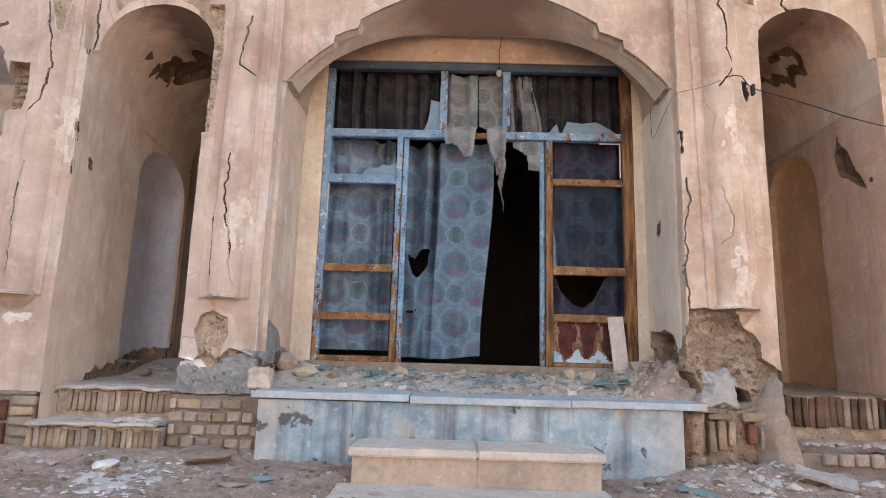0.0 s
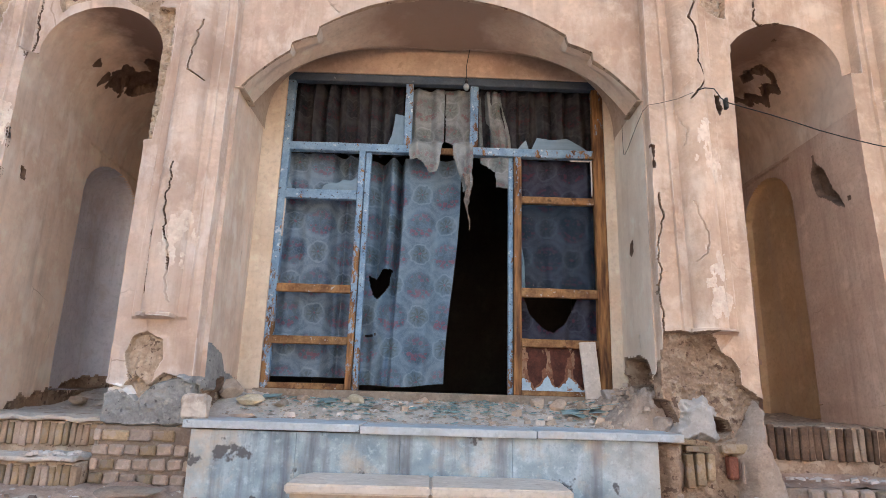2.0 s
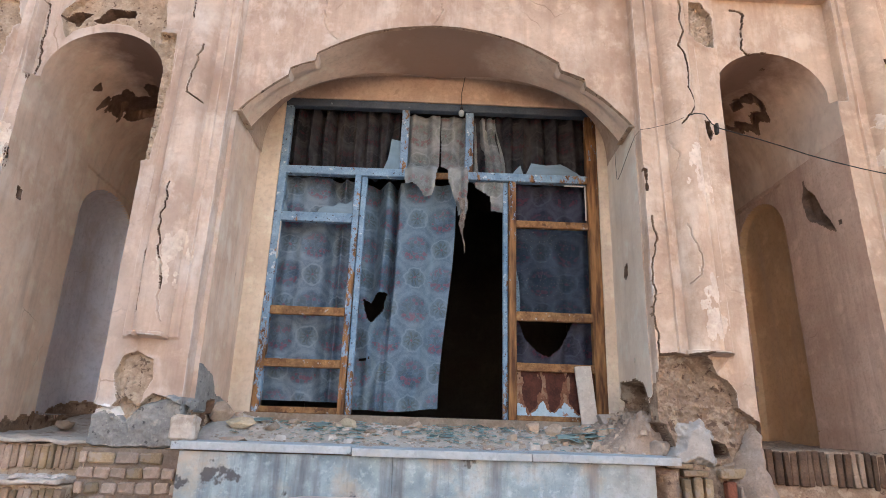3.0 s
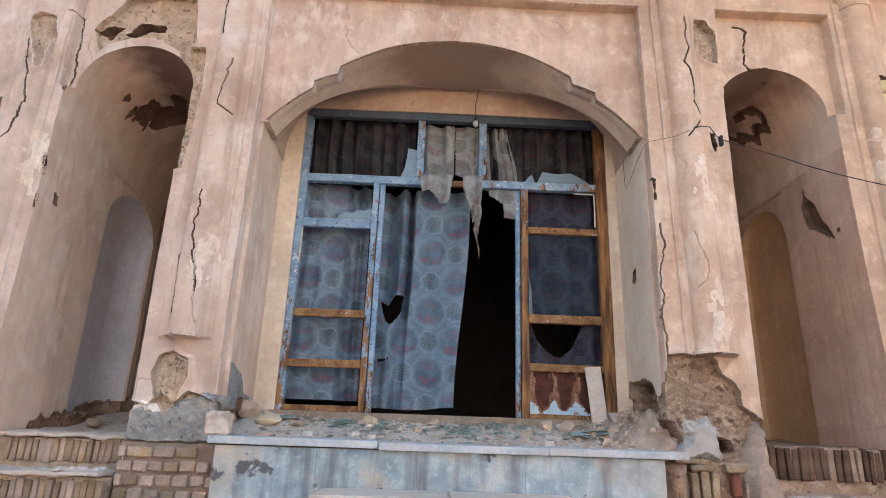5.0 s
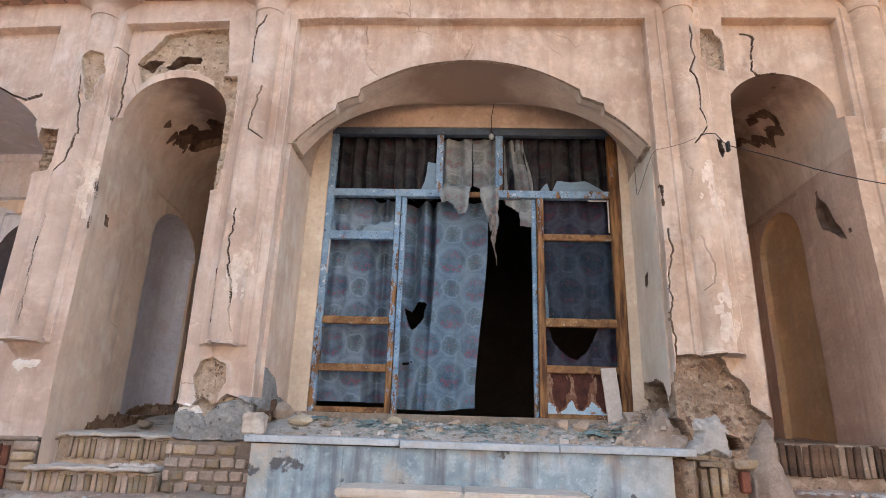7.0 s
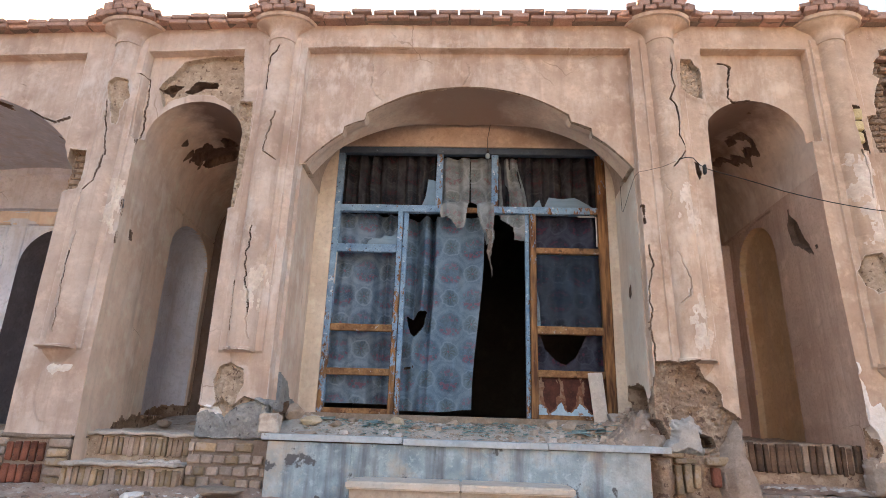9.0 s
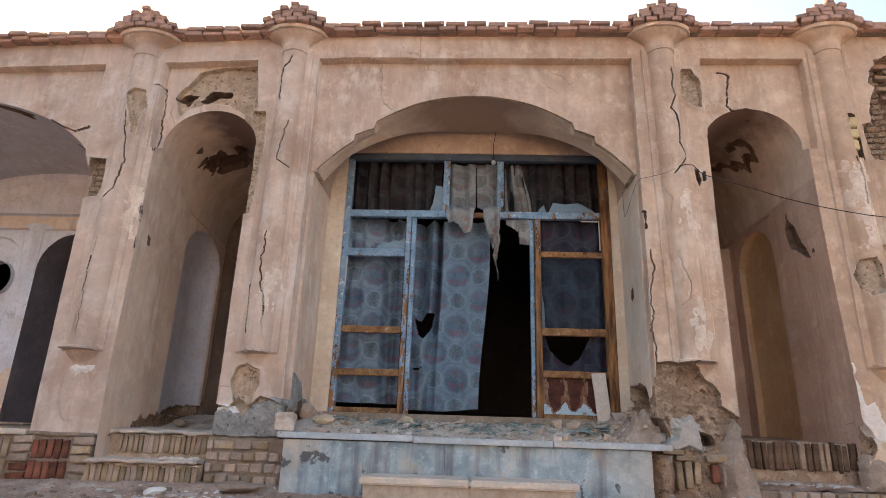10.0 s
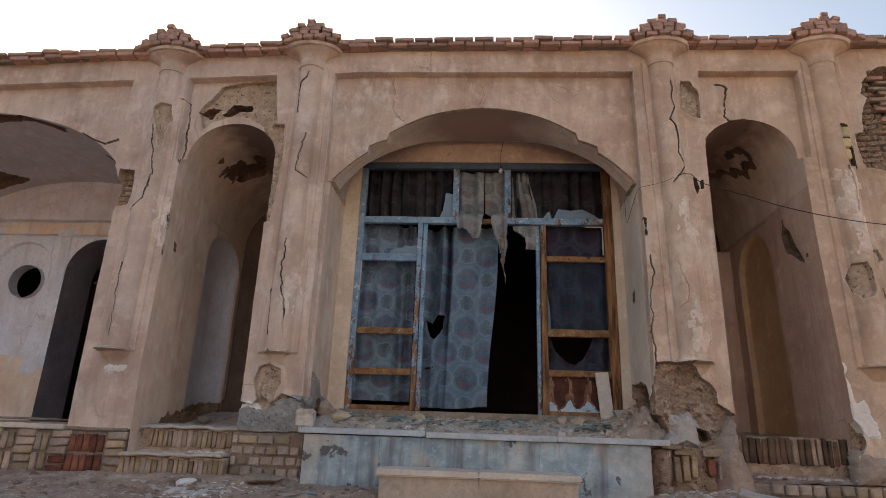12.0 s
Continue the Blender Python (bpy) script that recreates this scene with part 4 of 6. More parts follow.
def rib_back(s):
    """The rib of the arch is shallow at its feet and deepest at the crown."""
    u = np.sin((s - 0.5) * math.pi)
    return np.maximum(5.30, 5.756 - 0.55 * np.abs(u))


def rim(x, y, z):
    return 0.0 * x, np.where(y < 4.965 + 0.055 * fbm(x * 5, x * 0 + 3, 49, 5), 1, 0)


def cove_z(s):
    u = np.abs(np.sin((s - 0.5) * math.pi))
    return MAIN_SPRING + MAIN_RISE * (1 - u ** 3.2) ** 0.40


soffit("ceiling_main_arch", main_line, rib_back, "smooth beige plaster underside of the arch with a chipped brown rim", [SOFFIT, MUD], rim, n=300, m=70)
S, V = grid(0, 1, 200, 0, 1, 30)
XA, ZA = MAIN_X + (MAIN_A + 0.012) * np.sin((S - 0.5) * math.pi), cove_z(S)
tagged(sheet("ceiling_behind_arch", XA, rib_back(S) + (5.80 - rib_back(S)) * V, ZA, [SHADE_BROWN]), "plaster cove between arch and door wall, shade in its brown colour", "ceiling", kind="structure")
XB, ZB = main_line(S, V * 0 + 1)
tagged(sheet("wall_arch_rib_back", XB, rib_back(S), ZB + (np.maximum(ZA, ZB) - ZB) * V, [SHADE_BROWN]), "plaster back of the arch rib", "wall", kind="structure")


def low_west(y, z):
    d = inside(y, z, [(4.80, 1.10), (5.0, 1.11), (5.25, 1.07), (5.33, 0.98), (5.38, 0.92), (5.72, 0.86), (5.74, 0.78), (5.3, 0.75), (4.80, 0.76)], rag=0.025, seed=71)
    low = inside(y, z, [(4.80, 0.77), (5.3, 0.76), (5.74, 0.80), (5.82, 0.92), (5.82, 0.4), (4.80, 0.4)], rag=0.03, seed=72)
    deep = inside(y, z, [(5.18, 0.86), (5.36, 0.86), (5.40, 0.66), (5.2, 0.66)], rag=0.03, seed=75)
    return -0.022 * smooth(0, 0.015, d) + smooth(0, 0.02, low) * (0.03 + 0.05 * (fbm(y * 9, z * 9, 7) - 0.5)) + 0.12 * smooth(0, 0.03, deep), np.where(deep > 0, 4, np.where(d > 0, 2, np.where(low > 0, 5, 0)))


def low_east(y, z):
    d = inside(y, z, [(4.80, 0.98), (4.92, 1.0), (5.0, 0.94), (5.05, 0.90), (5.3, 0.86), (5.60, 0.96), (5.82, 1.02), (5.82, 0.4), (4.80, 0.4)], rag=0.03, seed=81)
    gap = inside(y, z, [(5.02, 0.90), (5.06, 0.99), (5.13, 1.08), (5.20, 1.12), (5.35, 1.14), (5.74, 1.14), (5.76, 0.9), (5.40, 0.78), (5.03, 0.76)], rag=0.022, seed=83)
    nail = inside(y, z, [(5.35, 2.15), (5.44, 2.14), (5.47, 2.06), (5.42, 2.02), (5.37, 2.06)], rag=0.01, seed=84)
    dx = smooth(0, 0.015, d) * (0.04 + 0.04 * (fbm(y * 9, z * 9, 5) - 0.5)) + smooth(0, 0.045, gap) * (0.20 + 0.10 * (fbm(y * 11, z * 11, 6, 5) - 0.5)) + 0.08 * smooth(0, 0.01, nail)
    crack = along(y, z, [(5.32, 1.32), (5.30, 1.16)], seed=3) < 0.006
    return dx + 0.03 * crack, np.where(nail > 0, 4, np.where((d > 0) | (gap > 0), 5, 0))


JAMB_MATS = [REVEAL, GYPSUM, CEMENT, MUD, DARKMUD, FOOTMUD]
jamb("wall_reveal_west", MAIN_X - MAIN_A, -1.63, 5.80, 0.47, 3.30, "beige plaster reveal with a cement-patched foot", JAMB_MATS, low_west)
jamb("wall_reveal_east", MAIN_X + MAIN_A, 1.865, 5.80, 0.47, 3.30, "plaster reveal coloured lighter for western light, with a broken, hollowed foot", [LIT_REVEAL] + JAMB_MATS[1:], low_east)
for sx, name in ((MAIN_X - MAIN_A, "impost_ledge"), (MAIN_X + MAIN_A, "impost_ledge")):
    k = 1 if sx < 0 else -1
    # mud colour on the ledge stands in for the shadow beneath it
    ob = finish(box_bm(min(sx - 0.03 * k, sx + 0.045 * k), max(sx - 0.03 * k, sx + 0.045 * k), 4.94, 5.30, 3.276, 3.288, 0.003), name, MUD)
    tagged(ob, "thin plaster ledge where the arch springs, mud brown for its shadowed underside", "trim", kind="structure")

# the wall round the door, with its opening
for name, x0, x1, z0, z1 in (("wall_door_side", -1.75, -1.43, 0.5, 3.935), ("wall_door_side", 1.765, 1.98, 0.5, 3.935), ("wall_tympanum", -1.75, 1.98, 3.935, 4.40)):
    bm = box_bm(x0, x1, 5.79, 5.98, z0, z1, 0.004, 0.004, 6)
    tagged(finish(bm, name, SHADE_BROWN if name == "wall_tympanum" else CREAM), "cream plaster wall framing the timber screen", "wall", kind="structure")


SCAR = [(5.48, 3.07), (5.45, 2.98), (5.36, 2.86), (5.285, 2.71), (5.15, 2.46), (5.33, 2.58), (5.50, 2.70), (5.53, 2.85), (5.50, 2.96)]


def passage(cx, a, arch, spring, rise, x_wall, deep, side):
    """A vaulted passage behind a niche arch, closed by a dark room."""
    out = -1 if x_wall < cx else 1

    edge = west_edge if side == "west" else east_edge

    def vault(s, v):
        """From the head of the outer wall over the crown; inside it springs lower and wider than its front arch."""
        r = s if out < 0 else 1 - s
        w = smooth(0.0, 0.45, v)
        zs = spring + (3.22 - spring) * w
        up = np.clip(r / 0.15, 0, 1)
        zw = 3.22 + (zs - 3.22) * up
        x_edge = edge(zw) + (cx + out * a - edge(zw)) * smooth(3.40, 3.55, zw)
        xo = x_edge + (x_wall - x_edge) * v
        th = math.pi * (np.clip((r - 0.15) / 0.85, 0, 1) - 0.5)
        half = np.where(th < 0, np.abs(xo - cx), a)
        return cx - out * half * np.sin(th), zw + (spring + rise + 0.02 * w - zs) * np.cos(th)

    if side == "west":
        def hole(x, y, z):
            d = np.maximum(inside(x, y, [(-3.32, 5.95), (-3.28, 6.25), (-3.02, 6.40), (-2.84, 6.3), (-2.80, 5.92), (-2.90, 5.86), (-2.98, 6.05), (-3.12, 5.86), (-3.2, 5.8)], 0.11, 91),
                           np.maximum(inside(x, y, [(-3.29, 5.58), (-3.25, 5.66), (-3.20, 5.56)], 0.02, 92), inside(x, y, [(-3.34, 5.80), (-3.28, 5.86), (-3.24, 5.78)], 0.02, 93)))
            return 0.10 * smooth(0, 0.03, d), np.where(d > 0, 4, 0)
    else:
        def hole(x, y, z):
            d = np.maximum(along(x, y, [(3.26, 5.72), (3.33, 5.60), (3.42, 5.62), (3.47, 5.85), (3.42, 6.10), (3.30, 6.35), (3.05, 6.60)], 33, 0.09) * -1 + 0.035,
                           np.maximum(inside(x, y, [(3.25, 5.72), (3.33, 5.78), (3.30, 5.92), (3.22, 5.84)], 0.02, 92), inside(x, y, [(3.18, 5.14), (3.24, 5.18), (3.2, 5.22)], 0.02, 93)))
            return 0.09 * smooth(0, 0.03, d), np.where(d > 0, 4, 0)
    soffit("ceiling_niche_" + side, vault, deep, "stained plaster vault, shade painted over the crown, with broken holes", [STAIN_SHADE_WEST if side == "west" else STAIN_SHADE_EAST, GYPSUM, CEMENT, MUD, DARKMUD], hole, n=260, m=260)

    y_a, y_b = (6.10, 7.38) if side == "west" else (5.86, 6.78)
    blind = ellipse((y_a + y_b) / 2, (y_b - y_a) / 2, 2.68, 0.44)

    def side_wall(y, z):
        d = np.minimum(np.minimum(y - y_a, y_b - y), (blind(y) - z) * 0.8)
        d = np.where((y > y_a) & (y < y_b), d, -1)
        base = 0.72 if side == "west" else 0.2
        dx = (0.05 * smooth(0.0, 0.012, d) + (0.23 if side == "west" else 0.06) * np.sqrt(np.clip(1 - (1 - np.clip(d, 0, 0.35) / 0.35) ** 2, 0, 1))) * (z > base)
        idx = np.where((d > 0.004) & (z > base), 1, 0)
        line = (np.abs(z - 3.19) < 0.013) & (y > y_a - 0.02)
        dx = dx + 0.02 * line
        rag = inside(y, z, [(5.5, 0.62), (6.1, 0.70), (6.6, 0.72), (7.0, 0.80), (deep, 0.9), (deep, 0.3), (5.5, 0.3)], 0.08, 95)
        if side == "west":
            dx = dx + 0.04 * smooth(0, 0.03, rag)
            idx = np.where(rag > 0, 3, idx)
        if side == "west":
            d2 = inside(y, z, [(5.09, 2.56), (5.15, 2.54), (5.16, 2.46), (5.10, 2.46)], 0.008, 96)
        else:
            d2 = np.maximum(inside(y, z, SCAR, 0.02, 97),
                            inside(y, z, [(5.06, 2.53), (5.09, 2.53), (5.09, 2.50), (5.06, 2.50)], 0.004, 98))
        dx = dx + 0.06 * smooth(0, 0.012, d2)
        idx = np.where(d2 > 0, 4, idx)
        return dx, idx

    inner = WASH if side == "west" else OCHRE
    jamb("wall_passage_" + side, west_edge if side == "west" else east_edge, x_wall, deep, 0.05, 3.235, "plaster side wall with a shallow blind arch", [REVEAL if side == "west" else NICHE_BROWN, inner, CEMENT, FOOTMUD, DARKMUD, DARK_PLASTER], side_wall, n=240)
    other = cx - out * a
    jamb("wall_passage_inner_" + side, other, other, deep, 0.3, spring + 0.01, "plain plaster side wall of the passage", JAMB_MATS, None, n=30, cell=0.03)


passage(-2.815, 0.54, niche_west, 3.55, 0.47, -3.58, 7.5, "west")
passage(3.115, 0.52, niche_east, 3.63, 0.455, 3.66, 7.3, "east")


def block(name, x0, x1, y0, y1, z0, z1, mat, label, category="wall", bevel=0.004):
    return tagged(finish(box_bm(x0, x1, y0, y1, z0, z1, bevel), name, mat), label, category, kind="structure")


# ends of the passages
block("wall_passage_end_west", -3.85, -2.0, 7.5, 7.62, 0.4, 4.3, DARK_PLASTER, "dark brown plaster wall closing the passage")
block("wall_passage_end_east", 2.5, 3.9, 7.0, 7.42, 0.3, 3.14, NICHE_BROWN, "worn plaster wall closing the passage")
block("wall_passage_top_east", 2.5, 3.9, 7.44, 7.54, 2.9, 4.4, DARK_PLASTER, "dark brown wall above the passage end")
# dim rooms behind, their shade deepened by near-black walls
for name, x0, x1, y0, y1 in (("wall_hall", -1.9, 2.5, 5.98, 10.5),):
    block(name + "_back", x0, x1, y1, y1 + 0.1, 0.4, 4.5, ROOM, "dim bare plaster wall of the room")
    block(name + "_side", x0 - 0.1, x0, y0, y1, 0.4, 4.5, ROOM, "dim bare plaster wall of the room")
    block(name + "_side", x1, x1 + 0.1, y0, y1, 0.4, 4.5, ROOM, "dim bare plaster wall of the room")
    block("floor_" + name, x0, x1, y0, y1, 0.5, 0.72, ROOM, "room floor coloured near black for the gloom", "floor")
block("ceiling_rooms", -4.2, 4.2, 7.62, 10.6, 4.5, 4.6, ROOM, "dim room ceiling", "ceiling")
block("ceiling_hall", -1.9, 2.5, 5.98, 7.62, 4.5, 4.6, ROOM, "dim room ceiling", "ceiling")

# ---- the iwan to the west ----
def iwan_rule():
    x, z = grid(-8.6, -3.95, 330, 0.5, 4.3, 280)
    y = np.full(x.shape, 7.07)
    idx = np.zeros(x.shape, int)
    door = np.minimum(0.50 - np.abs(x + 5.62), ellipse(-5.62, 0.50, 2.66, 0.54)(x) - z)
    door = np.where(np.abs(x + 5.62) < 0.5, door, -1)
    hole = 0.245 - np.hypot(x + 6.72, z - 2.535)
    hood = 0.46 - np.hypot(x + 6.82, (z - 2.70) * np.where(z > 2.70, 1.0, 0.3))
    y = y + 0.06 * smooth(0, 0.015, hood)
    y = y + 0.04 * (np.abs(z - 3.51) < 0.014) + 0.02 * (smooth(3.25, 3.255, z) * (1 - smooth(3.505, 3.51, z)))
    y = y + 0.035 * (np.abs(z - 3.265) < 0.014) * (np.abs(x + 6.27) > 0.13)
    y = y + 0.02 * ((np.abs(x + 6.40) < 0.012) | (np.abs(x + 6.14) < 0.012)) * (z < 3.265) * (z > 2.6)
    lun = np.hypot((x + 6.0) / 1.35, (z - 3.4) / 0.68)
    y = y + 0.04 * (1 - smooth(0.99, 1.0, lun)) * (z > 3.52)
    idx = np.where((fbm(x * 1.6, z * 12, 14, 6) > 0.54) & (z > 3.29) & (z < 3.49), 2, idx)
    idx = np.where((z + 0.9 * (fbm(x * 3, z * 3, 15, 6) - 0.5)) < 1.25, 1, idx)
    y = y + 0.012 * (fbm(x * 2, z * 2, 16) - 0.5)
    return x, y, z, idx, (door < 0.0) & (hole < 0.0)


X, Y, Z, IDX, KEEP = iwan_rule()
tagged(sheet("wall_iwan_back", X, Y, Z, [WASH, REVEAL, REVEAL], IDX, KEEP), "whitewashed back wall with round hole and arched doorway", "wall", kind="structure")


def iwan_line(s, v):
    th = (s - 0.5) * math.pi
    return -6.1 + 2.06 * np.sin(th), 3.05 + 1.12 * np.cos(th)


def iwan_loss(x, y, z):
    d = np.maximum(inside(x, y, [(-7.2, 5.02), (-6.6, 5.22), (-6.0, 5.20), (-5.5, 5.06), (-5.15, 5.20), (-5.0, 5.06), (-5.6, 4.98), (-6.4, 5.0)], 0.05, 101),
                   inside(x, y, [(-7.6, 6.35), (-7.0, 6.45), (-6.86, 6.85), (-7.3, 6.9), (-7.7, 6.7)], 0.06, 103))
    d = np.maximum(d, inside(x, y, [(-4.92, 5.68), (-4.82, 5.74), (-4.76, 5.86), (-4.86, 5.84)], 0.02, 104))
    return 0.10 * smooth(0, 0.03, d), np.where(d > 0, 4, 0)


soffit("ceiling_iwan", iwan_line, 7.10, "grey lime vault with dark gaps behind the arch", [LIME, GYPSUM, CEMENT, MUD, DARKMUD], iwan_loss, n=260, m=150)
jamb("wall_iwan_side", -4.05, -4.03, 7.1, 0.5, 3.07, "plain plaster side of the iwan", JAMB_MATS, None, n=20, cell=0.05)
jamb("wall_iwan_side_west", -8.16, -8.16, 7.1, 0.5, 3.07, "plain plaster side of the iwan", JAMB_MATS, None, n=20, cell=0.05)
# round opening's lining and the rooms behind it
bm = bmesh.new()
rings = []
for yy in (7.06, 7.24):
    rings.append([bm.verts.new((-6.72 + 0.252 * math.cos(a), yy, 2.535 + 0.252 * math.sin(a))) for a in (2 * math.pi * k / 40 for k in range(40))])
for k in range(40):
    bm.faces.new((rings[0][k], rings[0][(k + 1) % 40], rings[1][(k + 1) % 40], rings[1][k]))
tagged(finish(bm, "window_lining", LIME, None, True), "round plaster lining of the hole", "window", kind="structure")
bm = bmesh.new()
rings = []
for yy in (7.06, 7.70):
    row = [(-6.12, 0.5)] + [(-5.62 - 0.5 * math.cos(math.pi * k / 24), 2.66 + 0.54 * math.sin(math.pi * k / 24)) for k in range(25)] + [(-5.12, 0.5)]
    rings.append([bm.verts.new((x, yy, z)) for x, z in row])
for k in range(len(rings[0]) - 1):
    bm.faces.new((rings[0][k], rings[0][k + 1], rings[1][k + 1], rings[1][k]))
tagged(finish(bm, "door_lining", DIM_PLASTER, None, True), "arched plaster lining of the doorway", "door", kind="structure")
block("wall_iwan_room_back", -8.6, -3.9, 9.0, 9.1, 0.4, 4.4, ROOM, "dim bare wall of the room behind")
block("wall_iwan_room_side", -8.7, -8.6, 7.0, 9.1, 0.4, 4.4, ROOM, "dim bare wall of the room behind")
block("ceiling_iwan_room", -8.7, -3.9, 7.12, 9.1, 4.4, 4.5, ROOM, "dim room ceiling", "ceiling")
post = empty("door_post", -5.95, 7.75, 0.53)
tagged(post, "dark wooden post with a ledge inside the doorway", "post")
under(part("shaft", box_bm(-6.00, -5.90, 7.72, 7.80, 0.53, 2.66, 0.008, 0.004, 6), WOOD, None), post)
under(part("ledge", box_bm(-6.08, -5.86, 7.69, 7.83, 2.66, 2.70, 0.006, 0.003, 3), WOOD, None), post)
block("floor_iwan", -8.7, -3.9, 4.9, 9.1, 0.35, 0.53, MORTAR, "dusty packed earth floor of the iwan", "floor")
block("wall_far_bay_back", 4.4, 7.8, 6.6, 6.7, 0.0, 4.4, REVEAL, "plain plaster wall in the far bay")
block("ceiling_far_bay", 4.0, 7.8, 5.2, 6.7, 4.3, 4.4, VAULT, "plaster ceiling of the far bay", "ceiling")
jamb("wall_far_bay_side", 4.48, 4.46, 6.6, 0.0, 2.98, "plaster side of the far bay", JAMB_MATS, None, n=20, cell=0.05)


def far_line(s, v):
    th = (s - 0.5) * math.pi
    return 5.6 + 1.12 * np.sin(th), 2.95 + 0.78 * np.cos(th)


soffit("ceiling_far_arch", far_line, 6.6, "plaster vault of the far bay", [VAULT, MUD], n=80, m=30)

# roof behind the eave, courtyard walls out of sight
X, Y = grid(-9, 8, 80, 4.86, 11, 40)
tagged(sheet("roof", X, Y, sag(X, 5.02 + 0.03 * fbm(X, Y, 3)), [EARTH]), "flat mud roof behind the eave", "roof", kind="structure")
# unseen outer walls, added to stop sky leaking in through the passages
block("wall_house_back", -9.2, 8.2, 10.9, 11.1, -0.2, 5.0, REVEAL, "plain unseen wall added to close the rear of the house")
block("wall_house_west", -9.2, -8.9, 4.9, 11.1, -0.2, 4.95, REVEAL, "plain unseen wall added to close the end of the house")
block("wall_house_east", 7.8, 8.2, 4.9, 11.1, -0.2, 4.98, REVEAL, "plain unseen wall added to close the end of the house")
# unseen courtyard walls, added to cut low light from the horizon
block("wall_courtyard_south", -13, 13, -13.4, -13, -0.3, 3.4, REVEAL, "plain plastered wall added unseen around the courtyard")
block("wall_courtyard_west", -13.4, -13, -13, 11, -0.3, 3.6, REVEAL, "plain plastered wall added unseen around the courtyard")
block("wall_courtyard_east", 13, 13.4, -13, 11, -0.3, 3.6, REVEAL, "plain plastered wall added unseen around the courtyard")


# ---- ground ----
def ground_z(x, y):
    base = 0.05 - 0.045 * np.clip(4.6 - y, -0.5, 3.0) + 0.03 * (fbm(x * 0.8, y * 0.8, 51) - 0.5)
    heap = 0.10 * np.exp(-((x - 2.2) / 0.6) ** 2 - ((y - 4.55) / 0.28) ** 2) - 0.06 * np.exp(-((x - 1.2) / 0.6) ** 2 - ((y - 4.5) / 0.3) ** 2)
    heap = heap + 0.05 * np.exp(-((x + 1.9) / 0.5) ** 2 - ((y - 4.75) / 0.2) ** 2) + 0.05 * np.exp(-((x + 3.0) / 0.7) ** 2 - ((y - 4.6) / 0.3) ** 2)
    fine = 0.05 * (fbm(x * 5, y * 5, 52) - 0.5) + 0.045 * (fbm(x * 14, y * 14, 53) - 0.5) + 0.022 * (fbm(x * 40, y * 40, 54, 2) - 0.5)
    heap = heap - 0.05 * np.exp(-((x - 0.1) / 0.9) ** 4 - ((y - 3.95) / 0.32) ** 2)
    return base + heap + fine * np.exp(-np.maximum(0, np.hypot(x * 0.5, y - 3.5) - 6) * 0.2)


xs = np.concatenate([-np.geomspace(600, 7, 24), np.linspace(-6.8, 6.0, 700), np.geomspace(6.3, 600, 24)])
ys = np.concatenate([-np.geomspace(600, 4, 24), np.linspace(-3.6, 2.0, 60), np.linspace(2.05, 5.3, 200), np.geomspace(5.8, 600, 24)])
X, Y = np.meshgrid(xs, ys, indexing="ij")
Z = np.where(Y > 5.35, -0.1, ground_z(X, np.maximum(Y, -20)))
Z = np.where(Y < -20, -0.15, Z)
SPILL = np.exp(-((X + 2.25) / 0.55) ** 2 - ((Y - 3.95) / 0.42) ** 2) + 0.8 * np.exp(-((X - 2.25) / 0.5) ** 2 - ((Y - 4.2) / 0.25) ** 2) + 0.6 * np.exp(-((X + 0.9) / 0.5) ** 2 - ((Y - 3.5) / 0.3) ** 2)
SPILT = np.where(SPILL * fbm(X * 5, Y * 6, 57, 5) > 0.46, 1, 0)
tagged(sheet("ground", X, Y, Z + 0.008 * SPILT, [EARTH, PALE_ROCK], SPILT), "trodden brown earth strewn with crumbs of plaster", "ground", kind="structure")

# ---- bricks and stones ----
def brick_mesh(name, lx, ly, lz, seed, wear=0.008):
    """A worn brick, bevelled and a little out of true, about its own middle."""
    bm = bmesh.new()
    bmesh.ops.create_cube(bm, size=1)
    for v in bm.verts:
        v.co = Vector((v.co.x * lx, v.co.y * ly, v.co.z * lz))
    bmesh.ops.bevel(bm, geom=bm.edges[:], offset=min(lx, lz) * 0.15, segments=1, affect="EDGES")
    for v in bm.verts:
        v.co += noise.noise_vector(v.co * 14 + Vector((seed * 3.7, seed, 0))) * wear + noise.noise_vector(v.co * 40 + Vector((seed, 0, seed))) * wear * 0.5
    me = bpy.data.meshes.new(name)
    bm.to_mesh(me)
    bm.free()
    return me


BRICKS = {}


def brick(parent, x, y, z, lx, ly, lz, mat, name="brick", turn=0.0, loose=1.0):
    key = (round(lx, 2), round(ly, 2), round(lz, 2), mat.name, random.randrange(9))
    if key not in BRICKS:
        me = brick_mesh(name, key[0], key[1], key[2], len(BRICKS) + 1)
        me.materials.append(mat)
        BRICKS[key] = me
    ob = new(name, BRICKS[key])
    ob.parent = parent
    ob.location = Vector((x, y, z)) - (parent.location if parent else Vector())
    ob.rotation_euler = (random.uniform(-0.05, 0.05) * loose, random.uniform(-0.04, 0.04) * loose, turn + random.uniform(-0.05, 0.05) * loose)
    ob.scale = (random.uniform(0.93, 1.04), random.uniform(0.8, 1.1), random.uniform(0.9, 1.03))
    return ob


def rock_bm(size, flat=0.6, seed=0, detail=3, rough=0.35):
    bm = bmesh.new()
    bmesh.ops.create_icosphere(bm, subdivisions=detail, radius=0.5)
    o = Vector((seed * 5.3, seed * 2.1, seed))
    for v in bm.verts:
        n = noise.noise(v.co * 1.7 + o) + 0.5 * noise.noise(v.co * 4.5 + o)
        c = v.co * (1 + rough * n)
        v.co = c
    rnd = random.Random(seed)
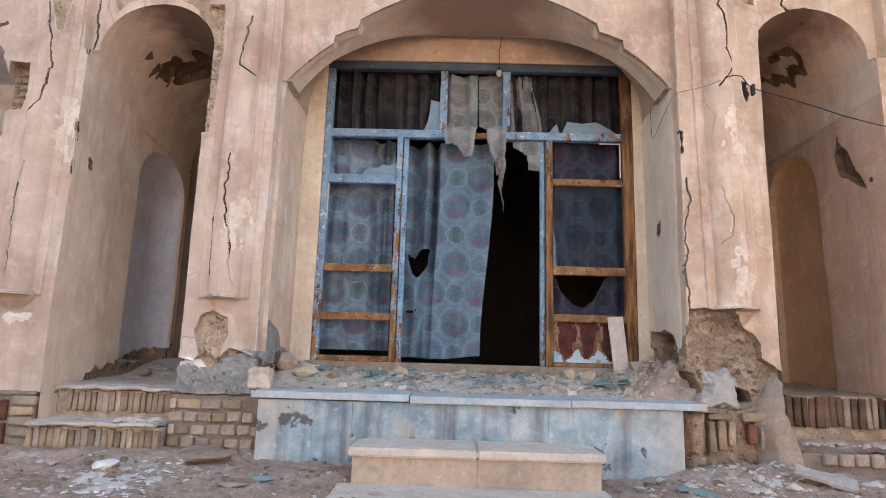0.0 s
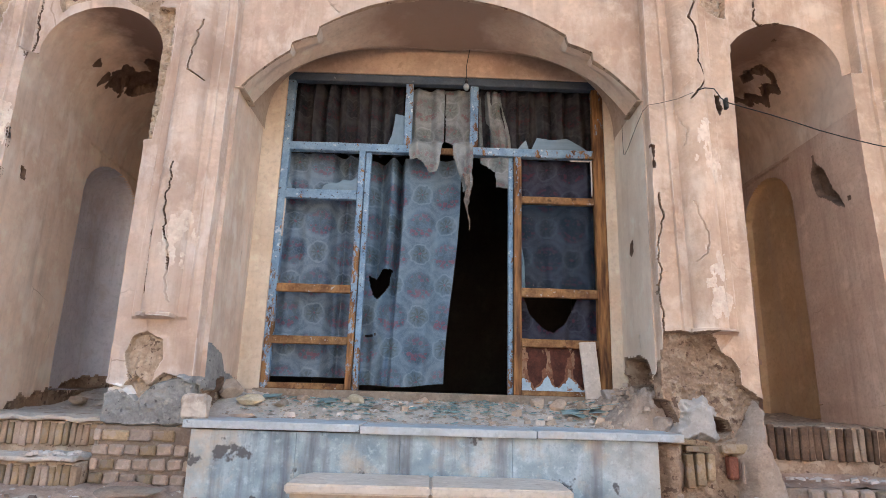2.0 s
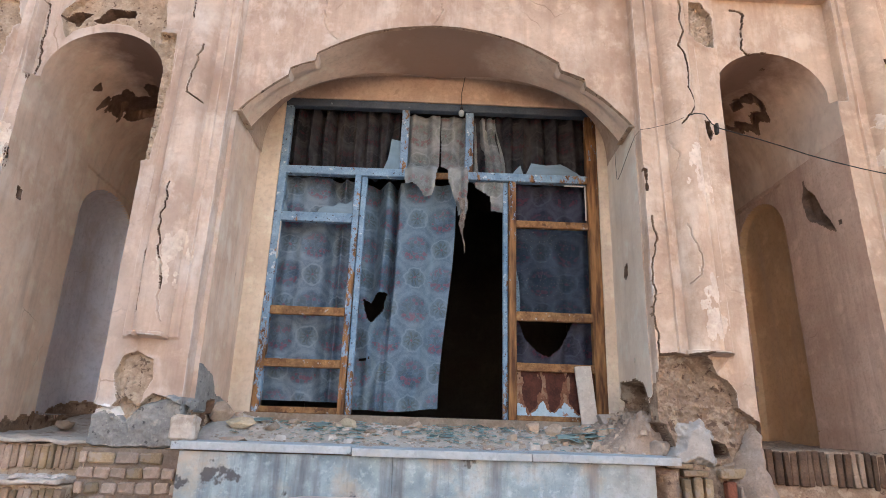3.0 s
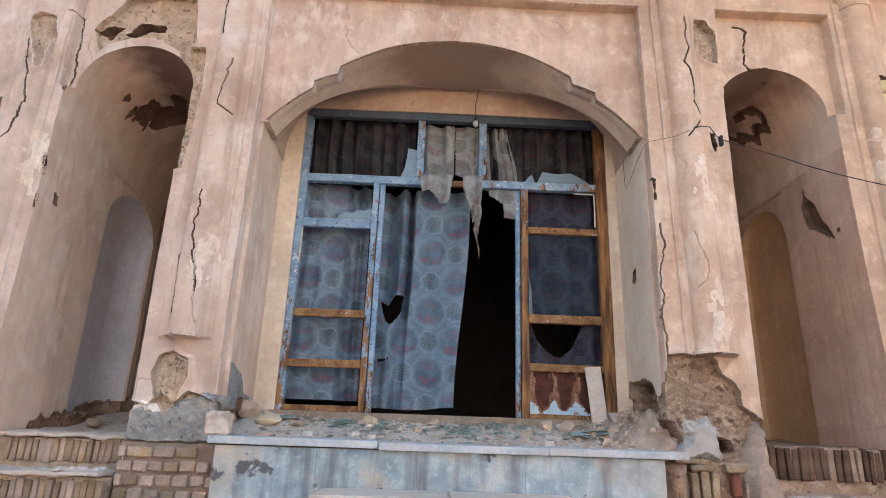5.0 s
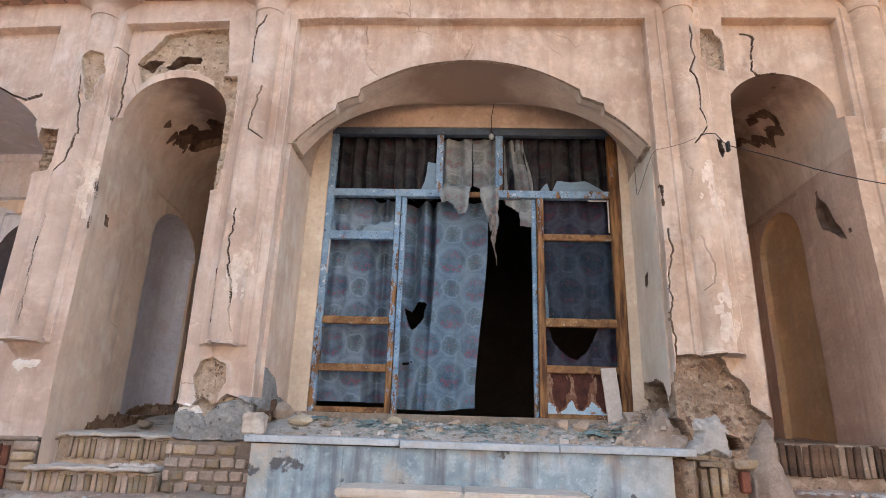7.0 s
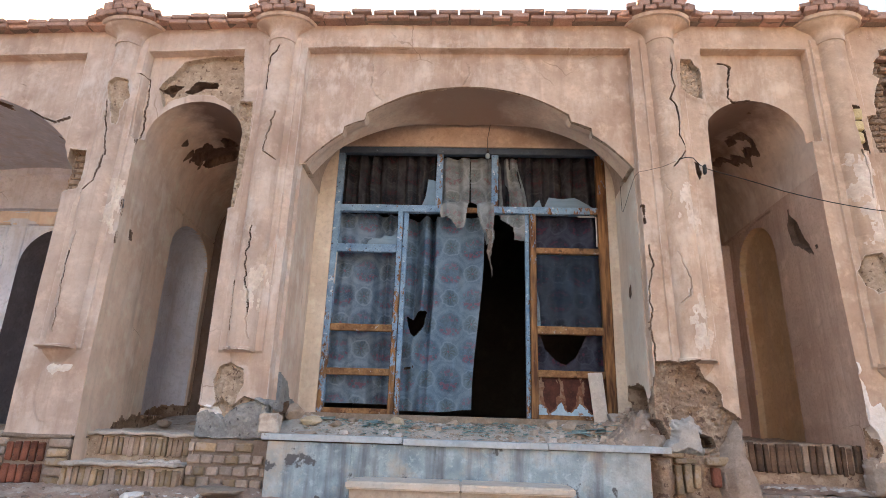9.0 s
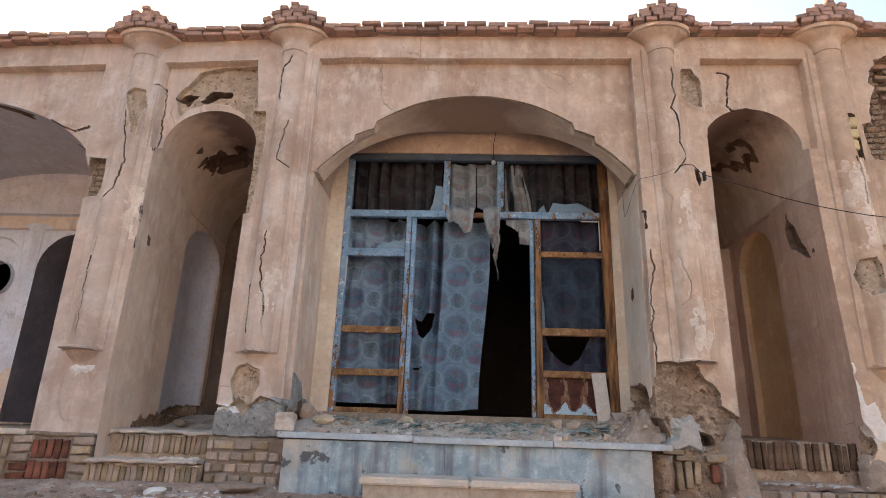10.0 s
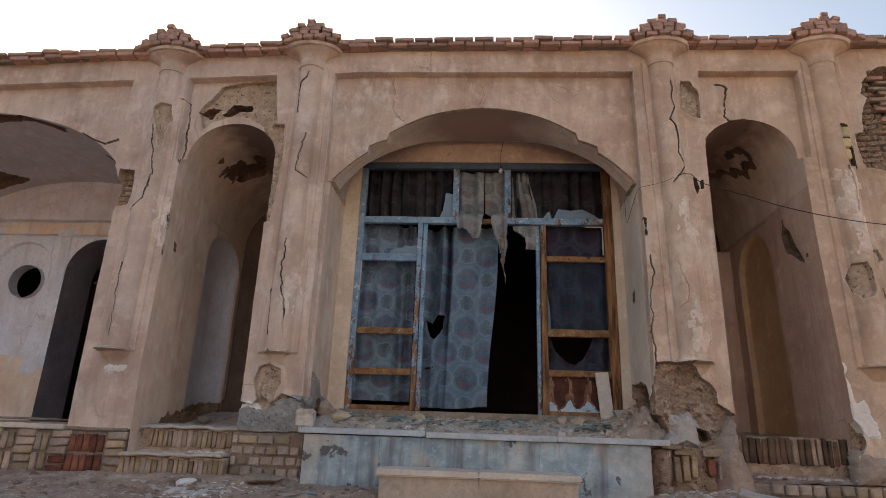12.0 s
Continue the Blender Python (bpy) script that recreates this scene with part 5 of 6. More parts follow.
    for _ in range(11):
        n = Vector((rnd.gauss(0, 1), rnd.gauss(0, 1), rnd.gauss(0, 1))).normalized()
        d = rnd.uniform(0.24, 0.38)
        for v in bm.verts:
            over = v.co.dot(n) - d
            if over > 0:
                v.co -= n * over * 0.96
    for v in bm.verts:
        v.co = Vector((v.co.x * size[0] * 1.25, v.co.y * size[1] * 1.25, v.co.z * size[2] * flat * 1.1))
    return bm


def stone(name, x, y, z, size, mat, label, group="", seed=0, flat=1.0, turn=0.0, tilt=0.0, category="stone"):
    ob = finish(rock_bm(size, flat, seed), name, mat)
    ob.matrix_world = pose(x, y, z + size[2] * flat * 0.30, tilt, tilt * 0.5, turn)
    return tagged(ob, label, category, group)


# ---- platform before the door ----
platform = empty("stone_platform", 0.1, 4.62, 0.0)
tagged(platform, "low platform clad in blue-washed cement under grey slabs", "platform")
under(part("core", box_bm(-1.52, 1.70, 4.665, 5.79, -0.2, 0.512, 0.004), MORTAR, None), platform)
for x0, x1 in ((-1.53, -0.802), (-0.80, -0.082), (-0.08, 0.698), (0.70, 1.72)):
    under(part("cladding_panel", box_bm(x0, x1, 4.632, 4.664, -0.2, 0.508, 0.002, 0.003, 5), BLUEWALL, None), platform)
for x0, x1, dy, dz in ((-1.585, -0.367, 0.0, 0.004), (-0.360, 0.862, -0.014, -0.004), (0.868, 1.89, -0.008, -0.002)):
    under(part("slab", box_bm(x0, x1, 4.600 + dy, 5.10, 0.513 + dz, 0.566 + dz, 0.007, 0.0015, 5, segments=2), MARBLE, None, "worn grey stone slab"), platform)


def debris_z(x, y):
    rise = smooth(5.08, 5.70, y)
    z = 0.561 + 0.155 * rise + 0.05 * np.exp(-((x - 1.65) / 0.35) ** 2) * smooth(4.95, 5.3, y) + 0.05 * np.exp(-((x + 1.5) / 0.2) ** 2) * smooth(4.95, 5.3, y)
    return z + 0.03 * (fbm(x * 6, y * 6, 61) - 0.5) * smooth(5.0, 5.2, y) + 0.012 * (fbm(x * 22, y * 22, 62) - 0.5)


X, Y = grid(-1.66, 1.95, 300, 4.86, 5.83, 90)
tagged(sheet("floor_rubble_bed", X, Y, debris_z(X, Y), [DUST]), "dust and crumbled plaster heaped before the sill", "ground", kind="structure")

X, Y = grid(1.30, 1.95, 130, 5.0, 5.80, 150)
BED = debris_z(X, Y) - 0.012
LUMPS = 0.7 * fbm(X * 6, Y * 6, 131) + 1.3 * np.abs(fbm(X * 11, Y * 11, 132) - 0.5)
Z = BED + np.maximum(0, 0.73 + 0.20 * LUMPS - BED) * np.exp(-(np.maximum(0, 1.84 - X) / 0.22) ** 2) * smooth(5.0, 5.12, Y) + 0.03 * (fbm(X * 26, Y * 26, 133) - 0.5)
tagged(sheet("floor_mud_mound", X, Y, Z, [SLUMPED]), "slumped mound of brown mud and plaster under the broken reveal", "ground", kind="structure")

# ---- stone step ----
step = empty("stone_step", 0.13, 4.1, 0.0)
tagged(step, "pale stone doorstep with two rounded tread slabs", "step")
for x0, x1 in ((-0.705, 0.1385), (0.1405, 0.97)):
    under(part("riser", box_bm(x0, x1, 4.135, 4.60, -0.15, 0.196, 0.003, 0.004, 6, 3), RISERSTONE, None), step)
for x0, x1 in ((-0.735, 0.1392), (0.1408, 0.998)):
    bm = box_bm(x0, x1, 4.095, 4.60, 0.194, 0.252, 0.0, 0.0, 3)
    cut = [v for v in bm.verts if v.co.y > 4.5 and (v.co.x < -0.7 or v.co.x > 0.97)]
    for v in cut:
        v.co.x *= 0.90
    sharp = [e for e in bm.edges if len(e.link_faces) == 2 and e.calc_face_angle(0) > 0.5]
    bmesh.ops.bevel(bm, geom=sharp, offset=0.012, segments=3, affect="EDGES")
    under(part("tread", bm, STEPSTONE, None), step)
lower = finish(box_bm(-0.80, 1.0, 3.50, 4.16, -0.16, 0.012, 0.02, 0.008, 6, 4, 2), "stone_slab", STEPSTONE)
tagged(lower, "worn pale slab set in the earth before the step", "slab")

# ---- brick foot of the west centre pier ----
foot = empty("brick_plinth", -1.95, 4.85, 0.0)
tagged(foot, "worn tan brick plinth under the plaster pier", "plinth")
under(part("core", box_bm(-2.31, -1.60, 4.866, 5.4, -0.1, 0.50, 0.004, 0.005, 24), MORTAR, None), foot)
for row in range(5):
    z = 0.433 - 0.1 * row
    widths = [0.055, 0.20, 0.17, 0.17] if row == 0 else [0.112] * 6 if row % 2 else [0.06] + [0.116] * 5 + [0.05]
    x = -2.315
    for w in widths:
        w = w * random.uniform(0.94, 1.06)
        brick(foot, x + w / 2, 4.866 + random.uniform(-0.006, 0.008), z + random.uniform(-0.004, 0.004), w - 0.008, 0.06, 0.080, BRICK_YELLOW if random.random() < 0.10 or (row == 0 and x > -1.85) else BRICK_TAN)
        x += w + 0.004
for row in range(4):
    brick(foot, -1.578, 4.93, 0.42 - 0.1 * row, 0.05, 0.10, 0.07, BRICK_TAN)

# ---- west stairs in the niche ----
stairs = empty("brick_stairs", -2.85, 4.75, 0.0)
tagged(stairs, "two worn steps with upright yellow brick risers", "stairs")
under(part("core", box_bm(-3.38, -2.33, 4.750, 5.3, -0.1, 0.25, 0.003, 0.012, 14, 1), MUD, None), stairs)
under(part("core", box_bm(-3.40, -2.30, 5.10, 7.5, -0.1, 0.505, 0.003, 0.012, 14, 2), MUD, None), stairs)
under(part("tread", box_bm(-3.39, -2.335, 4.69, 5.12, 0.252, 0.284, 0.008, 0.020, 22, 7), DUST, None, "dusty worn tread"), stairs)
under(part("tread", box_bm(-3.40, -2.30, 5.05, 7.5, 0.508, 0.540, 0.008, 0.020, 22, 9), DUST, None, "dusty worn tread"), stairs)
x = -3.36
while x < -2.36:
    w = random.uniform(0.044, 0.062)
    brick(stairs, x + w / 2, 4.752 + random.uniform(-0.012, 0.008), 0.152 + random.uniform(-0.016, 0.006), w - 0.008, 0.06, 0.175, random.choice((BRICK_TAN, BRICK_YELLOW, BRICK_YELLOW, CORE_BRICK)))
    x += w
x = -3.30
while x < -2.40:
    w = random.uniform(0.044, 0.062)
    brick(stairs, x + w / 2, 5.10 + random.uniform(-0.012, 0.008), 0.415 + random.uniform(-0.014, 0.006), w - 0.008, 0.06, 0.17, random.choice((BRICK_TAN, BRICK_YELLOW, BRICK_YELLOW, CORE_BRICK)))
    x += w
X, Y = grid(-3.6, -2.25, 70, 5.10, 7.5, 100)
Z = 0.552 - 0.03 * smooth(5.22, 5.12, Y) + 0.18 * smooth(6.0, 7.3, Y) + 0.07 * (fbm(X * 5, Y * 5, 64) - 0.5) * smooth(5.4, 6, Y) + 0.02 * (fbm(X * 20, Y * 20, 65) - 0.5)
tagged(sheet("floor_niche_west", X, Y, Z, [DUST]), "dusty niche floor with fallen plaster", "floor", kind="structure")

# ---- west plinth under the iwan ----
plinth = empty("brick_plinth", -4.4, 4.85, 0.0)
tagged(plinth, "brick plinth laid in alternating upright and level stacks", "plinth")
under(part("core", box_bm(-8.8, -3.40, 4.852, 5.2, -0.15, 0.46, 0.004, 0.004, 20), MORTAR, None), plinth)
under(part("slab", box_bm(-8.8, -4.06, 4.80, 5.4, 0.462, 0.515, 0.010, 0.006, 8, 2), STEPSTONE, None, "chipped dusty edging slab"), plinth)
under(part("slab", box_bm(-4.055, -3.40, 4.825, 5.1, 0.462, 0.498, 0.010, 0.006, 5, 2), MORTAR, None, "crumbling mortar bed"), plinth)
x, k = -3.405, 0
while x > -6.2:
    if k % 2 == 0:
        n = 5
        for r in range(n):
            red = k == 2 and r > 2
            brick(plinth, x - 0.09 + random.uniform(-0.01, 0.01), 4.85 + random.uniform(-0.008, 0.008), 0.425 - 0.082 * r, 0.19, 0.06, 0.066, RED_SMEAR if red else random.choice((BRICK_TAN, BRICK_YELLOW)))
        x -= 0.212
    else:
        for _ in range(5 if k == 1 else 2):
            for zz in (0.345, 0.155):
                brick(plinth, x - 0.035, 4.85 + random.uniform(-0.008, 0.008), zz, 0.060, 0.06, 0.175, random.choice((RED_SMEAR, RED_SMEAR, RED_SMEAR, BRICK_RED)) if k == 1 else random.choice((BRICK_TAN, BRICK_YELLOW)))
            x -= 0.075
    k += 1

# ---- foot of the east pier ----
east_foot = empty("brick_footing", 2.25, 4.86, 0.0)
tagged(east_foot, "bare yellow brick footing in the broken pier foot", "footing")
under(part("core", box_bm(1.76, 2.60, 4.89, 5.5, -0.1, 0.52, 0.02, 0.03, 14, 5), FOOTMUD, None), east_foot)
for x, z, lx, lz, m in ((2.06, 0.30, 0.05, 0.26, BRICK_YELLOW), (2.14, 0.31, 0.055, 0.22, BRICK_YELLOW), (2.22, 0.33, 0.05, 0.20, BRICK_YELLOW), (2.38, 0.33, 0.07, 0.15, BRICK_RED),
                        (2.13, 0.455, 0.18, 0.04, BRICK_YELLOW), (2.40, 0.46, 0.19, 0.06, BRICK_YELLOW), (2.02, 0.50, 0.20, 0.04, BRICK_YELLOW), (2.46, 0.30, 0.045, 0.16, BRICK_TAN),
                        (1.80, 0.40, 0.06, 0.06, BRICK_TAN), (1.80, 0.32, 0.05, 0.06, BRICK_RED), (1.79, 0.22, 0.05, 0.07, BRICK_TAN), (1.80, 0.12, 0.06, 0.06, BRICK_YELLOW), (1.95, 0.12, 0.10, 0.06, BRICK_TAN)):
    brick(east_foot, x - 0.05, 4.85 + random.uniform(-0.012, 0.01), z, lx, 0.09, lz, m)


def lump(name, outline, y0, bulge, mat, label, seed, z_shift=0.0, cell=0.012, category="plaster"):
    """A thick ragged scab of render with its own rim."""
    px, pz = [p[0] for p in outline], [p[1] for p in outline]
    n, m = int((max(px) - min(px) + 0.1) / cell), int((max(pz) - min(pz) + 0.1) / cell)
    x, z = grid(min(px) - 0.05, max(px) + 0.05, n, min(pz) - 0.05, max(pz) + 0.05, m)
    d = inside(x, z, outline, 0.03, seed)
    y = y0 - bulge * smooth(-0.01, 0.10, d) + 0.03 * (fbm(x * 6, z * 6, seed) - 0.5) + 0.012 * (fbm(x * 25, z * 25, seed) - 0.5) + 0.10 * (1 - smooth(-0.01, 0.02, d))
    ob = sheet(name, x, y, z, [mat], keep=d > -0.012)
    return tagged(ob, label, category)


lump("cement_scab", [(2.56, 0.80), (2.62, 0.72), (2.63, 0.5), (2.70, 0.3), (2.76, 0.0), (2.76, -0.1), (2.44, -0.1), (2.36, 0.2), (2.35, 0.42), (2.42, 0.58), (2.47, 0.68)], 4.86, 0.13, SLUMPED,
     "lumpy pinkish-brown render slumped against the pier", 111)
lump("mud_scab", [(3.66, 0.52), (3.75, 0.56), (3.85, 0.50), (4.0, 0.50), (4.2, 0.54), (4.44, 0.44), (4.48, 0.2), (3.64, 0.2)], 4.87, 0.07, SLUMPED, "lumpy brown mud render at the pier foot beside the stairs", 118)
lump("mud_scab", [(1.76, 0.50), (1.98, 0.50), (2.0, 0.30), (1.96, 0.0), (1.76, -0.05)], 4.88, 0.10, FOOTMUD, "slumped mud plaster beside the platform end", 115)

# ---- east stairs ----
east_stairs = empty("brick_stairs", 3.2, 4.8, 0.0)
tagged(east_stairs, "two brick steps, upright bricks above a header course", "stairs")
under(part("core", box_bm(2.62, 4.3, 4.76, 5.1, -0.2, 0.215, 0.006, 0.006, 6, 3), MORTAR, None), east_stairs)
under(part("core", box_bm(2.62, 3.92, 5.018, 7.4, -0.2, 0.625, 0.006, 0.010, 10, 3), FOOTMUD, None), east_stairs)
x = 2.80
while x < 4.2:
    w = random.uniform(0.115, 0.13)
    brick(east_stairs, x + w / 2, 4.762 + random.uniform(-0.01, 0.008), 0.165 + random.uniform(-0.006, 0.006), w - 0.014, 0.08, 0.105, BRICK_TAN if random.random() < 0.6 else BRICK_YELLOW)
    x += w
x = 2.70
while x < 3.68:
    w = random.uniform(0.050, 0.064)
    brick(east_stairs, x + w / 2, 5.03 + random.uniform(-0.012, 0.010), 0.50 + random.uniform(-0.012, 0.008), w - 0.008, 0.07, 0.25, random.choice((BRICK_DARK, BRICK_DARK, BRICK_DARK, CORE_BRICK)), turn=random.uniform(-0.1, 0.1))
    x += w
X, Y = grid(2.55, 3.92, 70, 5.03, 7.4, 100)
Z = 0.632 - 0.03 * smooth(5.14, 5.04, Y) + 0.05 * smooth(5.6, 7, Y) + 0.06 * (fbm(X * 5, Y * 5, 67) - 0.5) * smooth(5.05, 5.6, Y) + 0.02 * (fbm(X * 20, Y * 20, 68) - 0.5)
tagged(sheet("floor_niche_east", X, Y, Z, [FOOTMUD]), "dusty niche floor with fallen plaster", "floor", kind="structure")
X, Y = grid(2.62, 4.6, 110, 4.77, 5.06, 24)
Z = 0.222 + 0.06 * smooth(4.85, 5.03, Y) + 0.04 * (fbm(X * 8, Y * 8, 69) - 0.5)
tagged(sheet("floor_step_dust", X, Y, Z, [EARTH]), "dust and crumbs lying on the lower step", "ground", kind="structure")

# ---- eave and capitals ----
eave = empty("brick_eave", 0.0, 4.75, 4.9)
tagged(eave, "weathered two-course brick eave along the roof edge", "eave")
X, V = grid(-8.9, 7.8, 60, 0, 3, 4)
under(sheet("bedding", X, np.choose(V.round().astype(int), [4.95, 4.775, 4.775, 4.95]), sag(X, np.choose(V.round().astype(int), [4.95, 4.942, 5.02, 5.02])), [MORTAR], flat=True), eave)
for course, (z, y, h) in enumerate(((4.968, 4.80, 0.050), (5.022, 4.785, 0.050))):
    x = -7.0 + course * 0.11
    while x < 6.2:
        w = random.uniform(0.20, 0.25)
        if random.random() > 0.01:
            brick(eave, x + w / 2, y + random.uniform(-0.012, 0.012), float(sag(np.array(x), np.array(z))) + random.uniform(-0.006, 0.006), w - 0.010, 0.16, h, BRICK_ROSE, loose=0.2)
        x += w

for cx, lean in COLUMNS:
    x0 = cx + lean * (3.0 - 4.9)
    zs = float(sag(np.array(x0), np.array(4.9))) - 4.9
    cap = empty("brick_capital", x0, 4.85, 4.88 + zs)
    tagged(cap, "half-round capital of stepped weathered brick", "capital", "capitals over the half columns")
    bm = bmesh.new()
    arc = [math.pi + math.pi * k / 24 for k in range(25)]
    lo = [bm.verts.new((x0 + 0.345 * math.cos(a), 4.86 + 0.245 * math.sin(a), 4.932 + zs)) for a in arc]
    hi = [bm.verts.new((x0 + 0.365 * math.cos(a), 4.86 + 0.26 * math.sin(a), 4.962 + zs)) for a in arc]
    for k in range(24):
        bm.faces.new((lo[k], lo[k + 1], hi[k + 1], hi[k]))
    bm.faces.new(hi)
    bm.faces.new(lo)
    under(part("disc", bm, PLASTER, None), cap)
    under(part("core", box_bm(x0 - 0.24, x0 + 0.24, 4.72, 5.0, 4.955 + zs, 5.16 + zs, 0.02), MORTAR, None), cap)
    for course, (z, n, half) in enumerate(((4.995, 7, 0.43), (5.056, 6, 0.35), (5.117, 4, 0.25), (5.178, 3, 0.16), (5.239, 1, 0.05))):
        for k in range(n):
            dx = half * ((2 * k + 1) / n - 1)
            y = 4.955 - 0.30 * math.sqrt(1 - (dx / 0.47) ** 2) + 0.012 * course + random.uniform(-0.008, 0.008)
            brick(cap, x0 + dx, y, z + zs, 2 * half / n - 0.006, 0.19, 0.059, BRICK_ROSE, turn=dx * 1.1, loose=0.2)

# ---- bricks bared by fallen plaster on the east pier and the far bay ----
for x, z, lz in ((4.065, 3.83, 0.12), (4.050, 3.695, 0.125), (4.035, 3.56, 0.125)):
    brick(pier_east, x, 4.785, z, 0.105, 0.09, lz, BRICK_PALE, loose=0.5)
for row in range(9):
    x = 4.52 + 0.10 * (row % 2) + max(0, 3 - row) * 0.03
    while x < 5.6:
        w = random.uniform(0.19, 0.23)
        if random.random() > 0.08:
            brick(wall_far, x + w / 2, 4.985 + random.uniform(-0.012, 0.014), 4.10 + 0.066 * row + random.uniform(-0.005, 0.005), w - 0.014, 0.08, 0.05, CORE_BRICK if random.random() < 0.7 else BRICK_ROSE, loose=0.7)
        x += w

# ---- the timber screen ----
screen = empty("timber_screen", 0.14, 5.85, 0.75)
tagged(screen, "glazed timber door screen, blue paint worn to brown, panes broken", "door")


def bar(name, x0, x1, z0, z1, mat=PAINT, y0=5.80, y1=5.88, label="", owner=None):
    cuts = 4
    ob = under(part(name, box_bm(x0, x1, y0, y1, z0, z1, 0.006, 0.0025, cuts, x0 * 7 + z0), mat, None, label), owner or screen)
    if owner:
        ob.matrix_parent_inverse = Matrix()
    return ob


west_stile = bar("stile", -1.428, -1.355, 0.76, 3.845)
east_stile = bar("stile", 1.655, 1.765, 0.76, 3.845)
bar("head_rail", -1.475, 1.765, 3.845, 3.93, GREYBLUE)
bar("sill", -1.475, 1.765, 0.70, 0.79, GREYWOOD, 5.77, 5.90)
west_transom = bar("transom", -1.365, -0.16, 3.09, 3.175, RAIL_PAINT)
east_transom = bar("transom", 0.43, 1.655, 3.09, 3.175, RAIL_PAINT)
bar("transom", -0.16, 0.43, 3.10, 3.165, WOOD, 5.83, 5.87)
bar("mullion", -0.235, -0.158, 3.175, 3.84)
bar("mullion", 0.422, 0.505, 3.175, 3.84)
bar("mullion", -0.665, -0.605, 0.79, 3.09, PAINT, 5.795, 5.86)
bar("mullion", -0.60, -0.545, 0.79, 3.09, LEAF_PAINT, 5.82, 5.90)
bar("mullion", 0.868, 0.94, 0.79, 3.09, PAINT, 5.80, 5.87)
bar("mullion", 0.818, 0.864, 0.79, 3.09, LEAF_PAINT, 5.84, 5.92)
rails_made = {}
for x0, x1, rails in ((-1.365, -0.665, ((2.59, 2.685), (1.672, 1.75), (1.19, 1.266), (0.79, 0.845))), (0.94, 1.655, ((2.61, 2.68), (1.69, 1.775), (1.225, 1.30), (0.79, 0.835)))):
    for k, (z0, z1) in enumerate(rails):
        rails_made[x0 < 0, k] = bar("glazing_rail", x0, x1, z0, z1, RAIL_PAINT if k == 0 and x0 < 0 else WOOD, 5.805, 5.865)
bar("glazing_bead", 1.625, 1.64, 2.70, 3.07, PALEWOOD, 5.80, 5.815, "pale loose glazing bead", east_stile)
bar("glazing_bead", 1.42, 1.62, 3.055, 3.07, PALEWOOD, 5.80, 5.815, "pale loose glazing bead", east_transom)
bar("glazing_bead", -1.36, -1.345, 2.2, 2.58, PALEWOOD, 5.80, 5.815, "pale loose glazing bead", west_stile)

# rusted kick panel with the last of its blue paint
x, z = grid(0.94, 1.655, 240, 0.80, 1.23, 150)
y = 5.845 + 0.003 * np.sin(x * 26) + 0.006 * (fbm(x * 8, z * 8, 5) - 0.5)
u = (x - 1.06) / 0.215 + 0.35 * (fbm(x * 7, z * 5, 17) - 0.5)
col = np.abs(u - np.round(u))
run = col + 0.9 * (fbm(x * 30, z * 12, 7, 5) - 0.5) * 0.5
idx = np.where((run < 0.30 + 0.22 * smooth(1.0, 1.2, z)) & (z > 0.86 + 0.30 * col), 1, 0)
idx = np.where((run > 0.42) & (z > 0.95) & (fbm(x * 26, z * 14, 18) > 0.52), 3, idx)
idx = np.where(z < 0.86 + 0.30 * np.clip(col - 0.12, 0, 1) + 0.10 * (fbm(x * 20, z * 20, 7, 5) - 0.5), 2, idx)
sh = sheet("kick_panel", x, y, z, [RUST, RUST_DARK, BLUETIN, RUST_PALE], idx)
under(tagged(sh, "rust-streaked sheet metal with blue paint below"), screen)

# panes and what is left of the broken ones
for x0, x1, z0, z1 in ((0.94, 1.655, 1.775, 2.61),):
    ob = under(part("pane", box_bm(x0, x1, 5.835, 5.839, z0, z1, 0), GLASS, None, "dusty glass"), screen)
    ob.visible_shadow = False


def shard(pts, owner, y=5.835):
    bm = bmesh.new()
    fr = [bm.verts.new((x, y, z)) for x, z in pts]
    bk = [bm.verts.new((x, y + 0.004, z)) for x, z in pts]
    bm.faces.new(fr)
    bm.faces.new(bk[::-1])
    for i in range(len(pts)):
        j = (i + 1) % len(pts)
        bm.faces.new((fr[i], bk[i], bk[j], fr[j]))
    ob = part("glass_shard", bm, SHARD, owner, "dusty broken glass tinted pale blue for sky reflection")
    return ob


shard([(-0.40, 3.175), (-0.235, 3.175), (-0.235, 3.50), (-0.33, 3.52), (-0.34, 3.40), (-0.36, 3.28)], west_transom)
shard([(-1.02, 2.685), (-0.665, 2.685), (-0.665, 2.83), (-0.74, 2.79), (-0.80, 2.80), (-0.87, 2.76), (-0.93, 2.77), (-1.0, 2.73)], rails_made[True, 0])
shard([(1.04, 3.175), (1.62, 3.175), (1.56, 3.22), (1.46, 3.28), (1.40, 3.31), (1.25, 3.29), (1.10, 3.31)], east_transom)
shard([(0.90, 3.175), (1.02, 3.175), (0.99, 3.28), (0.95, 3.24)], east_transom)
shard([(-1.365, 2.685), (-1.30, 2.685), (-1.33, 2.78), (-1.365, 2.84)], rails_made[True, 0])
shard([(0.94, 1.775), (0.98, 1.775), (0.97, 2.05), (0.94, 2.2)], rails_made[False, 1])

# board leaning on the screen
board = finish(box_bm(-0.075, 0.075, -0.014, 0.014, 0, 0.51, 0.004, 0.004, 4, 3), "board", PALEWOOD)
board.matrix_world = pose(1.575, 5.735, 0.775, -7, -3.5, 4)
tagged(board, "short whitewashed board leaning against the screen", "board")


